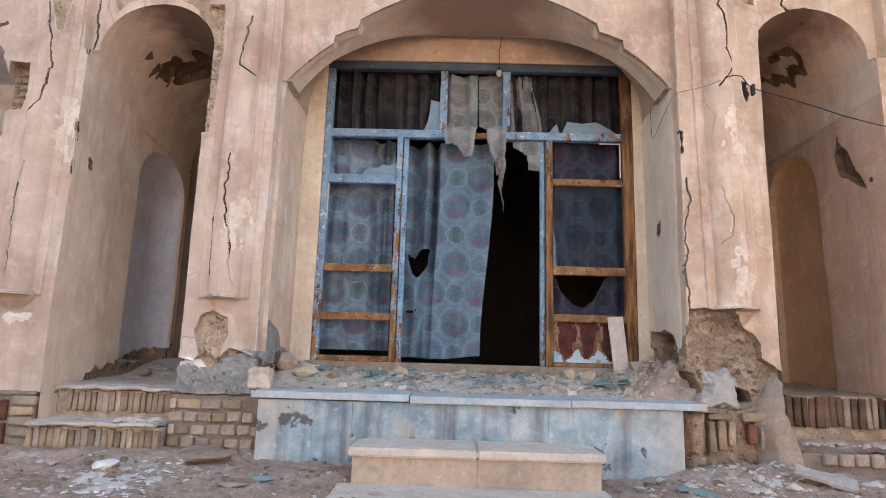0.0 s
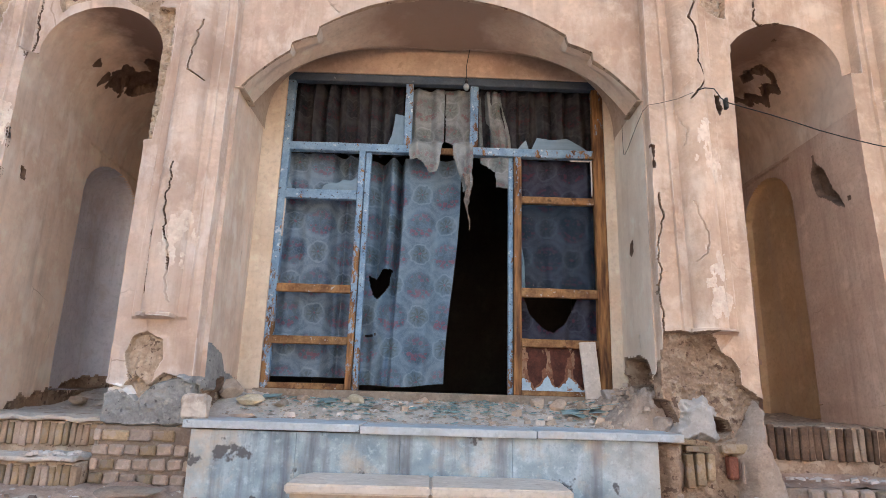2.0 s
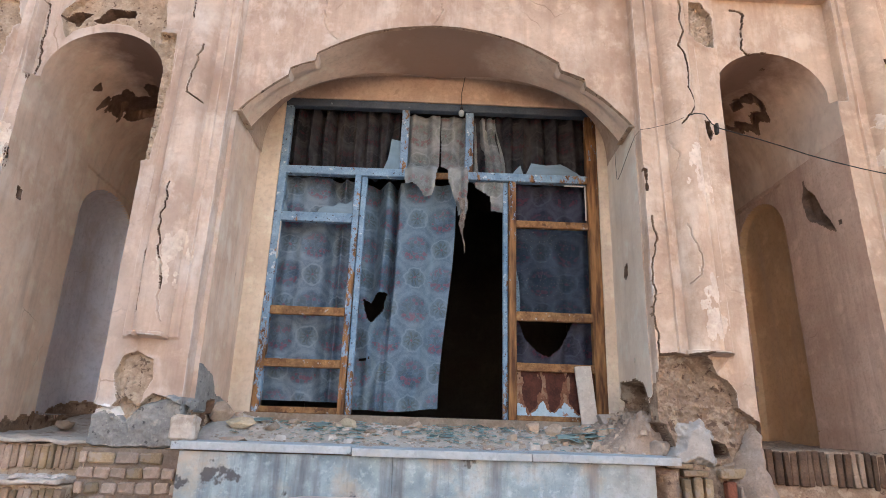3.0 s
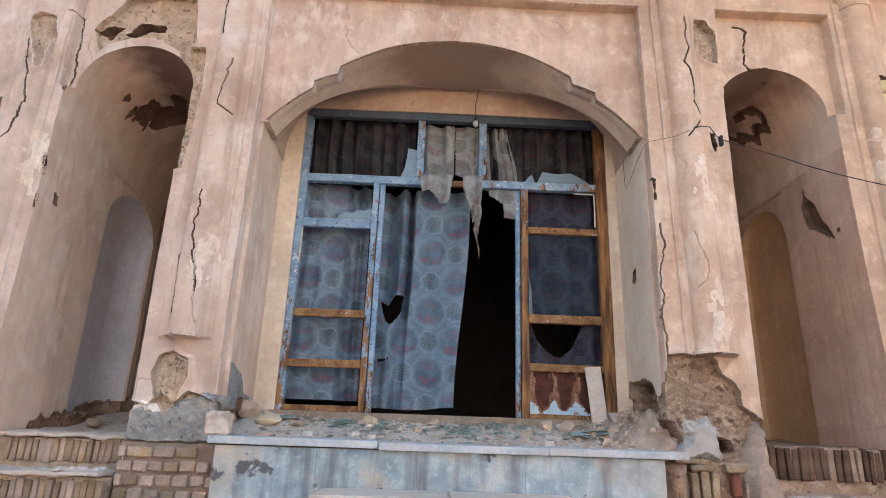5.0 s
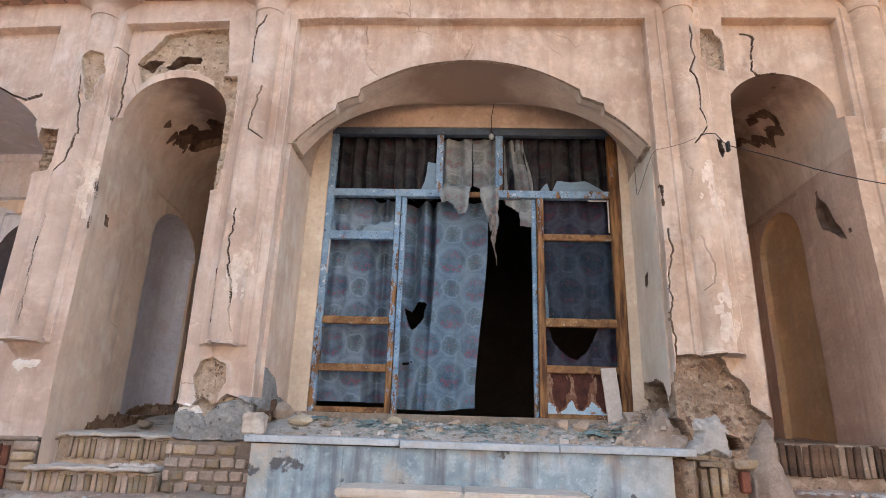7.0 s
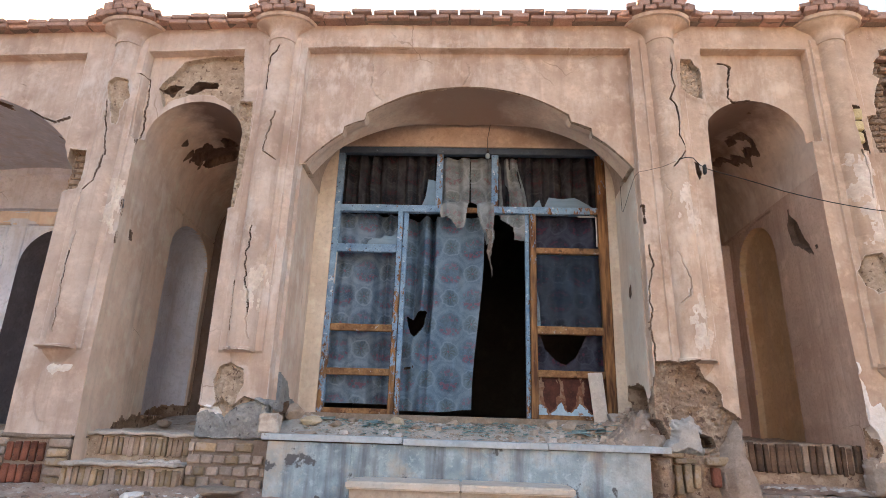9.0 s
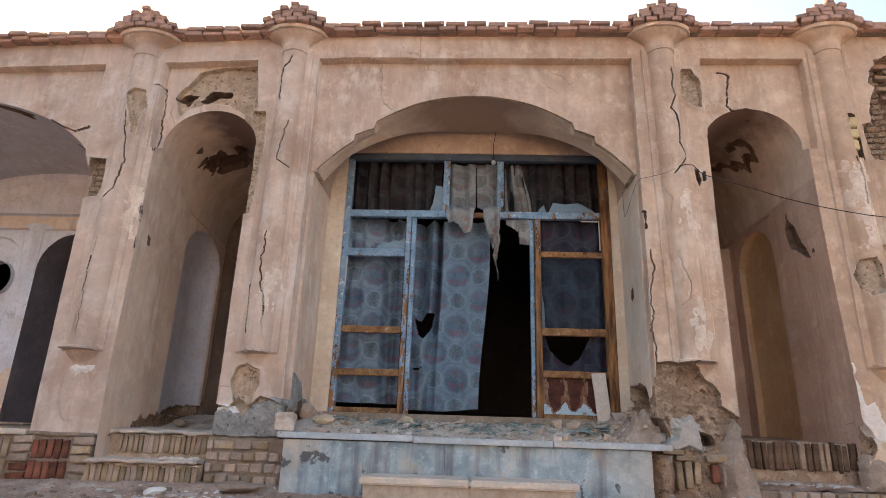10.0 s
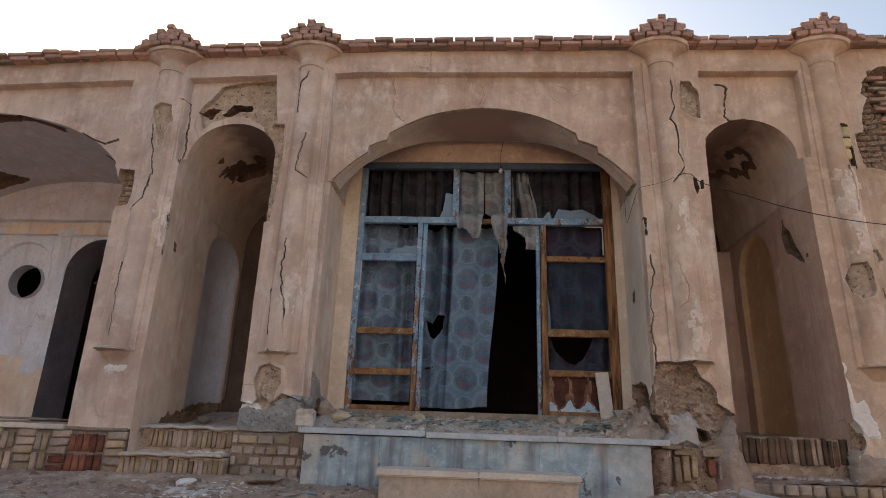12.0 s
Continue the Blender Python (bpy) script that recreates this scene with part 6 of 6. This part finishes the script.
# ---- curtains ----
def curtain(name, x0, x1, z0, z1, y0, folds, amp, label, mat=FLORAL, hole=None, ragged=0.0, seed=0, shape=None, n=None, group="curtains of the screen", flat_from=None, outline=None):
    n = n or int((x1 - x0) / 0.008)
    m = int((z1 - z0) / 0.012)
    x, z = grid(x0, x1, n, z0, z1, m)
    s = (x - x0) / (x1 - x0)
    ph = folds * 2 * math.pi * (s + 0.10 * np.sin(3.1 * s + seed)) + 1.2 * (fbm(x * 2, z * 0.7, seed) - 0.5) * 3
    a = amp * (0.55 + 0.9 * vn(x * 4 + seed, z * 0.5, seed))
    if flat_from is not None:
        a = a * (1 - 0.75 * smooth(flat_from - 0.08, flat_from + 0.05, x))
    y = y0 + a * np.sin(ph) + 0.35 * a * np.sin(2.3 * ph + 1) + 0.02 * (fbm(x * 3, z * 2.2, seed + 4) - 0.5) + 0.008 * (fbm(x * 12, z * 9, seed + 6) - 0.5)
    keep = np.ones(x.shape, bool)
    if ragged:
        keep &= (z - z0) > ragged * np.clip(1.9 * (fbm(x * 6 + seed, x * 0 + seed, seed, 4) - 0.30), 0, 1) + 0.05 * fbm(x * 30, z * 30, seed, 3)
    if hole:
        for k, pts in enumerate(hole):
            d = inside(x, z, pts, 0.012, seed + 30 + k)
            keep &= d < 0
            y = y - 0.03 * (1 - smooth(0, 0.10, -d))
    if outline:
        keep &= inside(x, z, outline, 0.014, seed + 50) > 0
    if shape:
        x, y, z = shape(x, y, z, s)
    ob = sheet(name, x, y, z, [mat], keep=keep)
    return tagged(ob, label, "curtain", group)


def bell(v, c, w):
    return np.exp(-((v - c) / w) ** 2)


def drape(x, y, z, s):
    """Two deep pleats beside the torn slit; the rest hangs nearly flat and swings out at the hem."""
    upper = smooth(1.55, 1.95, z)
    y = y + 0.10 * smooth(-0.215, -0.24, x) * (0.3 + 0.7 * upper) + 0.12 * bell(x, -0.262, 0.024) * (0.25 + 0.75 * upper) - 0.10 * bell(x, -0.345, 0.045) * upper + 0.10 * bell(x, -0.455, 0.04) * upper
    lip = bell(x, -0.41, 0.10) * smooth(1.80, 1.62, z) * smooth(1.15, 1.5, z)
    y = y - 0.10 * lip + 0.06 * bell(x + 0.12 * (1.6 - z), -0.30, 0.05) * (1 - upper) + 0.05 * bell(x, 0.16 - 0.05 * (2.5 - z), 0.07)
    y = y + 0.05 * bell(x, -0.50, 0.05) * smooth(1.45, 1.3, z)
    x = x - 0.12 * s * smooth(2.7, 0.9, z)
    low = smooth(1.2, 0.85, z)
    return x, y - 0.03 * s * smooth(2.6, 1.0, z) + 0.03 * np.sin(s * 9) * low, z + 0.03 * (s - 0.4) * smooth(1.6, 0.85, z) + 0.012 * np.sin(s * 7 + 1) * low


def side_drape(x, y, z, s):
    """Flat in the middle, falling back in folds towards the mullion."""
    return x, y + 0.10 * smooth(-0.95, -0.86, x) - 0.07 * bell(x, -0.78, 0.03) + 0.03 * bell(x, -1.12, 0.05) - 0.03 * bell(x, -1.30, 0.06) + 0.06 * bell(z, 2.55, 0.06) * smooth(-1.0, -1.2, x), z


def over_bar(x, y, z, s):
    return x, y - 0.15 * smooth(3.32, 3.17, z) + 0.02 * smooth(3.1, 2.8, z), z


def slanted(x, y, z, s):
    return 0.52 + s * (0.22 + 0.11 * smooth(3.84, 3.25, z)), y + 0.05 * smooth(0.45, 0.25, s), z


curtain("curtain", -0.60, 0.350, 0.84, 3.10, 5.98, 3.4, 0.022, "pale blue floral cotton curtain, torn, hanging in the doorway", seed=3, shape=drape, flat_from=-0.16,
        hole=[[(-0.53, 1.89), (-0.45, 1.865), (-0.38, 1.93), (-0.29, 1.94), (-0.31, 1.80), (-0.36, 1.68), (-0.41, 1.645), (-0.46, 1.70), (-0.50, 1.78)],
              [(-0.54, 1.300), (-0.46, 1.306), (-0.40, 1.318), (-0.39, 1.308), (-0.46, 1.292), (-0.54, 1.286)]])
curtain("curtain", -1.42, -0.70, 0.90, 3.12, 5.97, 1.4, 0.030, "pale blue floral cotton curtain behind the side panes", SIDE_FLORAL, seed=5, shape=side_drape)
curtain("curtain", 0.93, 1.70, 1.29, 3.12, 5.98, 3.5, 0.016, "blue-grey floral curtain coloured darker for shade, slit open low down", DIM_FLORAL, seed=8,
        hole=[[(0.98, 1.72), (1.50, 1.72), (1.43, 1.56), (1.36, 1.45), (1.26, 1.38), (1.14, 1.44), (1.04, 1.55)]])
curtain("curtain", -1.40, -0.26, 3.12, 3.90, 5.97, 6, 0.045, "gathered floral valance behind the upper panes, coloured dark for shade", DARK_FLORAL, seed=11)
curtain("curtain", 0.50, 1.70, 3.12, 3.90, 5.97, 7, 0.045, "gathered floral valance behind the upper panes, coloured dark for shade", DARK_FLORAL, seed=12)
curtain("curtain", -0.20, 0.165, 2.85, 3.85, 5.93, 2.2, 0.024, "torn strip of pale printed cotton over the transom", PALE_FLORAL, seed=14, shape=over_bar,
        outline=[(-0.22, 3.86), (0.17, 3.86), (0.17, 3.25), (0.155, 3.16), (0.145, 3.08), (0.135, 2.98), (0.11, 2.89), (0.03, 2.89), (-0.04, 2.98), (-0.10, 3.01), (-0.17, 3.02), (-0.19, 3.20)])
curtain("curtain", 0.165, 0.465, 2.68, 3.85, 5.93, 2.0, 0.024, "torn strip of pale printed cotton over the transom", PALE_FLORAL, seed=15, shape=over_bar,
        outline=[(0.16, 3.86), (0.43, 3.86), (0.45, 3.25), (0.46, 3.18), (0.46, 2.70), (0.36, 2.70), (0.35, 2.82), (0.32, 2.90), (0.26, 3.02), (0.25, 3.18), (0.18, 3.25)])
curtain("curtain", 0.505, 0.83, 3.12, 3.85, 5.93, 2.2, 0.02, "narrow pale strip of printed cotton", PALE_FLORAL, seed=17, shape=slanted)
curtain("rag", 0.51, 0.88, 2.74, 3.11, 5.835, 1.2, 0.02, "ragged scrap of pale cotton hanging from the transom", PALE_FLORAL, seed=23,
        outline=[(0.53, 3.09), (0.86, 3.09), (0.85, 2.76), (0.69, 2.76), (0.68, 2.93), (0.60, 2.98), (0.53, 3.02)])


def twist(x, y, z, s):
    k = (2.88 - z) / 0.59
    ang = 0.3 + 1.1 * k
    w = 0.046 * (1 - 0.72 * k) + 0.009 * np.sin(k * 17) + 0.006 * np.sin(k * 43)
    return 0.405 + 0.02 * k + 0.014 * np.sin(k * 9) + (s - 0.5) * 2 * w * np.cos(ang), 5.775 + (s - 0.5) * 2 * w * np.sin(ang), z


curtain("rag", 0.36, 0.46, 2.29, 2.88, 5.77, 1.0, 0.008, "twisted strip of soiled cloth dangling in the doorway", SOILED, seed=21, shape=twist, n=16)

# ---- bulb, cable and wires ----
bulb = empty("light_bulb", 0.372, 5.69, 3.90)
tagged(bulb, "bare clear light bulb hanging on a thin wire", "light bulb")
under(part("cord", tube_bm([(0.372, 5.69, 3.84), (0.370, 5.69, 4.0), (0.385, 5.69, 4.09), (0.40, 5.70, 4.19)], 0.004, 6), BLACK_WIRE, None), bulb)
under(part("holder", tube_bm([(0.372, 5.69, 3.80), (0.372, 5.69, 3.825), (0.372, 5.69, 3.85)], 0.019, 12, 0.7), BAKELITE, None), bulb)
bm = bmesh.new()
bmesh.ops.create_uvsphere(bm, u_segments=16, v_segments=10, radius=0.031)
for v in bm.verts:
    v.co = Vector((v.co.x + 0.372, v.co.y + 5.69, v.co.z * 1.25 + 3.765))
for f in bm.faces:
    f.smooth = True
under(part("glass", bm, BULB, None), bulb)
wire = finish(tube_bm([(0.40, 5.60, 4.195), (0.52, 5.58, 4.17), (0.66, 5.56, 4.155)], 0.004, 6), "wire", BLACK_WIRE)
tagged(wire, "thin black wire stapled under the arch", "wire")

cable = finish(tube_bm([(2.22, 4.70, 3.265), (2.28, 4.69, 3.285), (2.36, 4.70, 3.285), (2.46, 4.79, 3.25), (2.53, 4.80, 3.215), (2.66, 4.76, 3.15), (2.8, 4.72, 3.085), (2.98, 4.69, 3.01), (3.16, 4.67, 2.935),
                       (3.36, 4.66, 2.875), (3.57, 4.65, 2.82), (3.76, 4.645, 2.78), (3.95, 4.64, 2.745), (4.3, 4.63, 2.70), (4.65, 4.61, 2.665), (5.0, 4.6, 2.65), (6.0, 4.55, 2.68), (7.0, 4.5, 2.78)], 0.0045, 8), "cable", BLACK_WIRE)
tagged(cable, "black electric cable slung from the pier past the niche", "cable")
bracket = finish(box_bm(2.50, 2.525, 4.80, 4.87, 3.17, 3.27, 0.005, 0.006, 3, 2), "cable_bracket", BLACK_WIRE)
tagged(bracket, "small dark rusted cable bracket on the pier", "bracket")
wire = finish(tube_bm([(1.838, 5.45, 3.30), (1.838, 5.45, 3.14), (1.838, 5.44, 3.0), (1.836, 5.40, 2.975), (1.834, 5.30, 3.0), (1.834, 5.10, 3.09), (1.836, 4.90, 3.165), (1.86, 4.825, 3.185), (1.95, 4.815, 3.20), (2.08, 4.76, 3.215), (2.18, 4.69, 3.24)], 0.0022, 6), "wire", BLACK_WIRE)
tagged(wire, "thin wire run along the reveal and pier", "wire")

# ---- loose stones on the platform ----
G = "stones on the platform"
for k, (x, y, s, mat, label) in enumerate((
        (-0.52, 5.56, (0.18, 0.12, 0.11), YELLOW_ROCK, "pale angular stone lying before the sill"),
        (-1.36, 5.38, (0.26, 0.16, 0.10), YELLOW_ROCK, "broad yellowish plaster lump beside the reveal"),
        (-1.30, 5.08, (0.27, 0.15, 0.05), BRICK_TAN, "flat pinkish tile fragment on the slab"),
        (-1.12, 5.42, (0.14, 0.10, 0.08), ROCK, "brown stone among broken glass"),
        (-0.98, 5.62, (0.13, 0.09, 0.08), ROCK, "brown stone before the sill"),
        (0.05, 5.60, (0.16, 0.09, 0.07), ROCK, "pinkish brick fragment before the sill"),
        (-0.32, 5.42, (0.12, 0.08, 0.05), ROCK, "small flat fragment on the rubble"),
        (0.62, 5.10, (0.11, 0.08, 0.06), BRICK_TAN, "small pink brick fragment on the slab"),
        (1.08, 5.20, (0.10, 0.08, 0.07), ROCK, "small rounded stone on the slab"),
        (1.05, 5.58, (0.14, 0.12, 0.11), ROCK, "upright brown stone by the screen"),
        (1.20, 5.50, (0.16, 0.12, 0.12), ROCK, "brown plaster lump by the screen"),
        (1.40, 5.45, (0.16, 0.11, 0.09), ROCK, "brown stone in the rubble heap"),
        (1.66, 5.28, (0.17, 0.10, 0.08), ROCK, "flat tan stone in the rubble heap"),
        (1.76, 5.18, (0.13, 0.11, 0.13), ROCK, "upright tan stone in the rubble heap"),
        (1.84, 5.12, (0.18, 0.11, 0.09), ROCK, "tan stone at the end of the platform"),
        (1.90, 5.02, (0.16, 0.13, 0.16), SLUMPED, "brown plaster lump at the broken reveal"),
        (1.74, 5.20, (0.14, 0.12, 0.12), SLUMPED, "brown plaster lump before the heap at the reveal"),
        (1.70, 5.62, (0.18, 0.14, 0.16), PALE_ROCK, "pale plaster block by the screen"),
        (-1.55, 5.45, (0.16, 0.24, 0.22), ROCK, "grey-brown block under the reveal"))):
    z = float(debris_z(np.array(x), np.array(y)))
    stone("stone", x, y, z - 0.01, s, mat, label, G, seed=k + 1, turn=random.uniform(-60, 60), tilt=random.uniform(-8, 8))
block_end = finish(box_bm(-1.66, -1.49, 4.73, 4.84, 0.566, 0.74, 0.014, 0.016, 8, 12), "plaster_block", STEPSTONE)
tagged(block_end, "pale rectangular plaster block set on the slab end", "plaster")
stone("wood_splinter", 0.27, 5.66, 0.72, (0.14, 0.03, 0.03), GREYWOOD, "splintered stick on the sill", "", 55, turn=40, category="stick")


def scatter(name, count, place, size, mat, label, seed, flat=0.5, kind_cat="rubble", base=5):
    """Many crumbs in one mesh; each a small uneven tetra or box."""
    rnd = random.Random(seed)
    verts, faces = [], []
    for _ in range(count):
        x, y, z, k = place(rnd)
        s = size * k * (0.35 + 1.3 * rnd.random() ** 2.5)
        n = rnd.choice((4, 5, 6))
        a0 = rnd.random() * 6.3
        h = s * flat * rnd.uniform(0.5, 1.3)
        tx, ty = rnd.uniform(-0.25, 0.25), rnd.uniform(-0.25, 0.25)
        i0 = len(verts)
        rs = [s * rnd.uniform(0.6, 1.1) for _ in range(n)]
        for lvl, kk in ((0, 1.0), (1, rnd.uniform(0.5, 0.9))):
            for j in range(n):
                a = a0 + 2 * math.pi * j / n
                dx, dy = rs[j] * kk * math.cos(a), rs[j] * kk * math.sin(a) * 0.8
                verts.append((x + dx, y + dy, z - h * 0.25 + lvl * h + dx * tx + dy * ty))
        faces.append(tuple(range(i0 + n, i0 + 2 * n)))
        for j in range(n):
            faces.append((i0 + j, i0 + (j + 1) % n, i0 + n + (j + 1) % n, i0 + n + j))
    me = bpy.data.meshes.new(name)
    me.from_pydata(verts, [], faces)
    me.update()
    return tagged(link(me, name, [mat]), label, kind_cat, kind="stuff")


def on_platform(lo=5.02, hi=5.72):
    def place(r):
        x = r.uniform(-1.5, 1.85)
        if r.random() < 0.25:
            x = r.uniform(1.2, 1.95)
        y = lo + (hi - lo) * r.random() ** 0.8
        return x, y, float(debris_z(np.array(x), np.array(y))), 1.0
    return place


scatter("plaster_crumbs", 420, on_platform(5.0, 5.74), 0.018, PALE_ROCK, "crumbs of pale plaster strewn on the platform", 1)
scatter("plaster_lumps", 34, on_platform(5.08, 5.74), 0.040, PALE_ROCK, "larger lumps of pale plaster strewn on the platform", 21, 0.7)
scatter("brick_lumps", 80, on_platform(5.2, 5.74), 0.040, ROCK, "larger lumps of brown brick strewn on the platform", 22, 0.7)
def on_mound(r):
    x, y = r.uniform(1.45, 1.84), r.uniform(5.02, 5.6)
    return x, y, float(debris_z(np.array(x), np.array(y))) + 0.16 * math.exp(-((1.84 - x) / 0.17) ** 2), 1.0


scatter("mud_lumps", 90, on_mound, 0.042, ROCK, "broken lumps of mud and plaster lying on the mound", 23, 0.8)
scatter("brick_crumbs", 700, on_platform(5.05, 5.74), 0.022, ROCK, "crumbs of brown brick strewn on the platform", 2)


def glass_place(r):
    if r.random() < 0.75:
        x = r.choice((-0.75, 0.55, 0.3, 1.35, -0.55)) + r.gauss(0, 0.19)
    else:
        x = r.uniform(-1.4, 1.7)
    y = min(5.72, max(5.08, r.gauss(5.45, 0.13)))
    x = min(1.8, max(-1.5, x))
    return x, y, float(debris_z(np.array(x), np.array(y))) + 0.012, 1.0


scatter("glass_fragments", 720, glass_place, 0.032, GREENGLASS, "greenish shards of broken window glass", 3, flat=0.08, kind_cat="broken glass")

for x, y, a, k in ((1.28, 5.36, 20, 1.3), (1.40, 5.40, -35, 1.5), (1.33, 5.28, 70, 1.1), (1.50, 5.34, 10, 1.2), (1.58, 5.44, -60, 1.4), (1.45, 5.24, 100, 0.9), (-1.25, 5.55, 30, 1.1), (-0.75, 5.5, 65, 1.0)):
    bm = bmesh.new()
    vs = [bm.verts.new(Vector(p) * k) for p in ((-0.09, -0.04, 0), (0.05, -0.06, 0), (0.10, 0.02, 0), (-0.03, 0.06, 0))]
    top = [bm.verts.new(v.co + Vector((0, 0, 0.005))) for v in vs]
    bm.faces.new(top)
    bm.faces.new(vs[::-1])
    for i in range(4):
        bm.faces.new((vs[i], vs[(i + 1) % 4], top[(i + 1) % 4], top[i]))
    g = finish(bm, "glass_shard", GREENGLASS)
    g.matrix_world = pose(x, y, float(debris_z(np.array(x), np.array(y))) + 0.025, 8 + a * 0.05, -6, a)
    tagged(g, "large grey-green shard of window glass on the rubble", "broken glass", "large shards on the platform")

# ---- loose stones on the ground ----
def gz(x, y):
    return float(ground_z(np.array(float(x)), np.array(float(y))))


G = "stones on the courtyard ground"
for k, (x, y, s, mat, label, turn) in enumerate((
        (-1.84, 4.50, (0.36, 0.24, 0.13), ROCK, "broad flat-topped stone lying before the plinth", 8),
        (-2.42, 4.18, (0.16, 0.13, 0.09), GYPSUM, "white plaster lump on the earth", 20),
        (-2.20, 4.35, (0.12, 0.08, 0.05), PALE_ROCK, "white plaster crumb on the earth", 70),
        (-2.02, 3.86, (0.18, 0.13, 0.04), BRICK_TAN, "flat brick half trodden into the earth", -20),
        (-1.70, 3.95, (0.20, 0.13, 0.04), BRICK_TAN, "flat brick half trodden into the earth", 30),
        (-1.42, 3.9, (0.18, 0.12, 0.04), BRICK_TAN, "flat brick half trodden into the earth", -12),
        (2.30, 4.22, (0.10, 0.08, 0.06), PALE_ROCK, "white pebble of plaster on the heap", 0),
        (2.10, 4.32, (0.09, 0.07, 0.06), PALE_ROCK, "white pebble of plaster on the heap", 50),
        (1.62, 4.28, (0.11, 0.08, 0.05), PALE_ROCK, "pale rounded pebble by the platform", 10),
        (1.28, 4.34, (0.09, 0.07, 0.05), PALE_ROCK, "pale rounded pebble by the platform", 10),
        (1.95, 4.12, (0.08, 0.12, 0.06), PALE_ROCK, "white plaster lump on the heap", 35),
        (2.02, 4.0, (0.09, 0.14, 0.06), PALE_ROCK, "white plaster lump on the heap", 70),
        (2.95, 4.40, (0.16, 0.10, 0.05), PALE_ROCK, "white plaster flake before the stairs", 15),
        (3.25, 4.30, (0.22, 0.14, 0.04), MARBLE, "flat grey stone before the stairs", -10))):
    stone("stone", x, y, gz(x, y) - 0.01, s, mat, label, G, seed=k + 40, turn=turn, tilt=random.uniform(-4, 4))
slab = finish(box_bm(-0.19, 0.19, -0.075, 0.075, -0.018, 0.018, 0.008, 0.014, 7, 6), "plaster_slab", PALE_ROCK)
slab.matrix_world = pose(2.52, 4.25, gz(2.52, 4.25) + 0.05, 14, 12, -24)
tagged(slab, "broken slab of pinkish-white plaster on the rubble heap", "plaster")
for x, y, a in ((1.55, 4.18, 20), (1.62, 4.08, -35), (-1.28, 4.05, 60)):
    bm = bmesh.new()
    vs = [bm.verts.new(p) for p in ((-0.10, -0.04, 0), (0.06, -0.06, 0), (0.12, 0.02, 0), (-0.04, 0.06, 0))]
    top = [bm.verts.new(v.co + Vector((0, 0, 0.005))) for v in vs]
    bm.faces.new(top)
    bm.faces.new(vs[::-1])
    for i in range(4):
        bm.faces.new((vs[i], vs[(i + 1) % 4], top[(i + 1) % 4], top[i]))
    g = finish(bm, "glass_shard", GREENGLASS)
    g.matrix_world = pose(x, y, gz(x, y) + 0.015, 6, 4, a)
    tagged(g, "greenish shard of window glass on the earth", "broken glass", "glass on the ground")


def on_ground(cx, cy, sx, sy):
    def place(r):
        for _ in range(50):
            x, y = r.gauss(cx, sx), r.gauss(cy, sy)
            if 2.2 < y < 4.58 and not (-0.74 < x < 1.0 and y > 4.05) or (2.2 < y < 4.8 and 1.75 < x < 2.6):
                break
        return x, y, gz(x, y), 1.0
    return place


scatter("white_plaster_crumbs", 130, on_ground(-2.35, 4.05, 0.30, 0.28), 0.030, PALE_ROCK, "white plaster crumbs spilled on the earth", 5, 0.35)
scatter("white_plaster_crumbs", 200, on_ground(2.15, 4.3, 0.5, 0.22), 0.026, PALE_ROCK, "white plaster crumbs below the broken pier", 6, 0.5)
scatter("white_plaster_crumbs", 120, on_ground(-2.05, 3.85, 0.18, 0.30), 0.030, GYPSUM, "white plaster crumbs trodden into the earth", 16, 0.3)
scatter("gravel", 1500, on_ground(0.3, 3.9, 2.6, 0.55), 0.020, ROCK, "brown grit and brick crumbs on the earth", 7, 0.5)
scatter("clods", 420, on_ground(-0.2, 3.9, 3.0, 0.6), 0.038, CLOD, "brown clods and brick bits lying on the earth", 17, 0.5)
scatter("gravel", 600, on_ground(0.0, 4.0, 3.2, 0.5), 0.018, PALE_ROCK, "pale grit on the earth", 8, 0.5)


def on_steps(r):
    x, y = r.uniform(2.75, 4.1), r.uniform(4.82, 5.0)
    return x, y, 0.26, 1.0


scatter("plaster_crumbs", 60, on_steps, 0.035, PALE_ROCK, "plaster crumbs lying on the lower step", 9, 0.4)


def west_steps(r):
    if r.random() < 0.5:
        return r.uniform(-2.75, -2.4), r.uniform(4.74, 4.98), 0.295, 1.0
    x, y = r.uniform(-3.4, -2.35), r.uniform(6.0, 7.2)
    return x, y, 0.56 + 0.15 * float(smooth(6.0, 7.3, np.array(y))), 1.6


scatter("plaster_crumbs", 120, west_steps, 0.03, PALE_ROCK, "plaster crumbs on the west steps and niche floor", 10, 0.4)
for k, (x, y, s) in enumerate(((-3.0, 6.5, 0.22), (-2.7, 6.8, 0.26), (-3.25, 6.2, 0.18), (-2.45, 6.3, 0.20))):
    stone("stone", x, y, 0.58, (s, s * 0.8, s * 0.6), ROCK, "fallen plaster block on the niche floor", "blocks in the west niche", seed=k + 80, turn=k * 50)
reed = finish(tube_bm([(-5.6, 5.2, 0.555), (-5.0, 5.3, 0.56), (-4.4, 5.22, 0.555)], 0.012, 6), "cane", GREYWOOD)
tagged(reed, "dry grey cane lying on the iwan floor", "cane")
reed = finish(tube_bm([(-5.5, 5.35, 0.555), (-4.9, 5.32, 0.565), (-4.2, 5.36, 0.555)], 0.010, 6), "cane", GREYWOOD)
tagged(reed, "dry grey cane lying on the iwan floor", "cane")
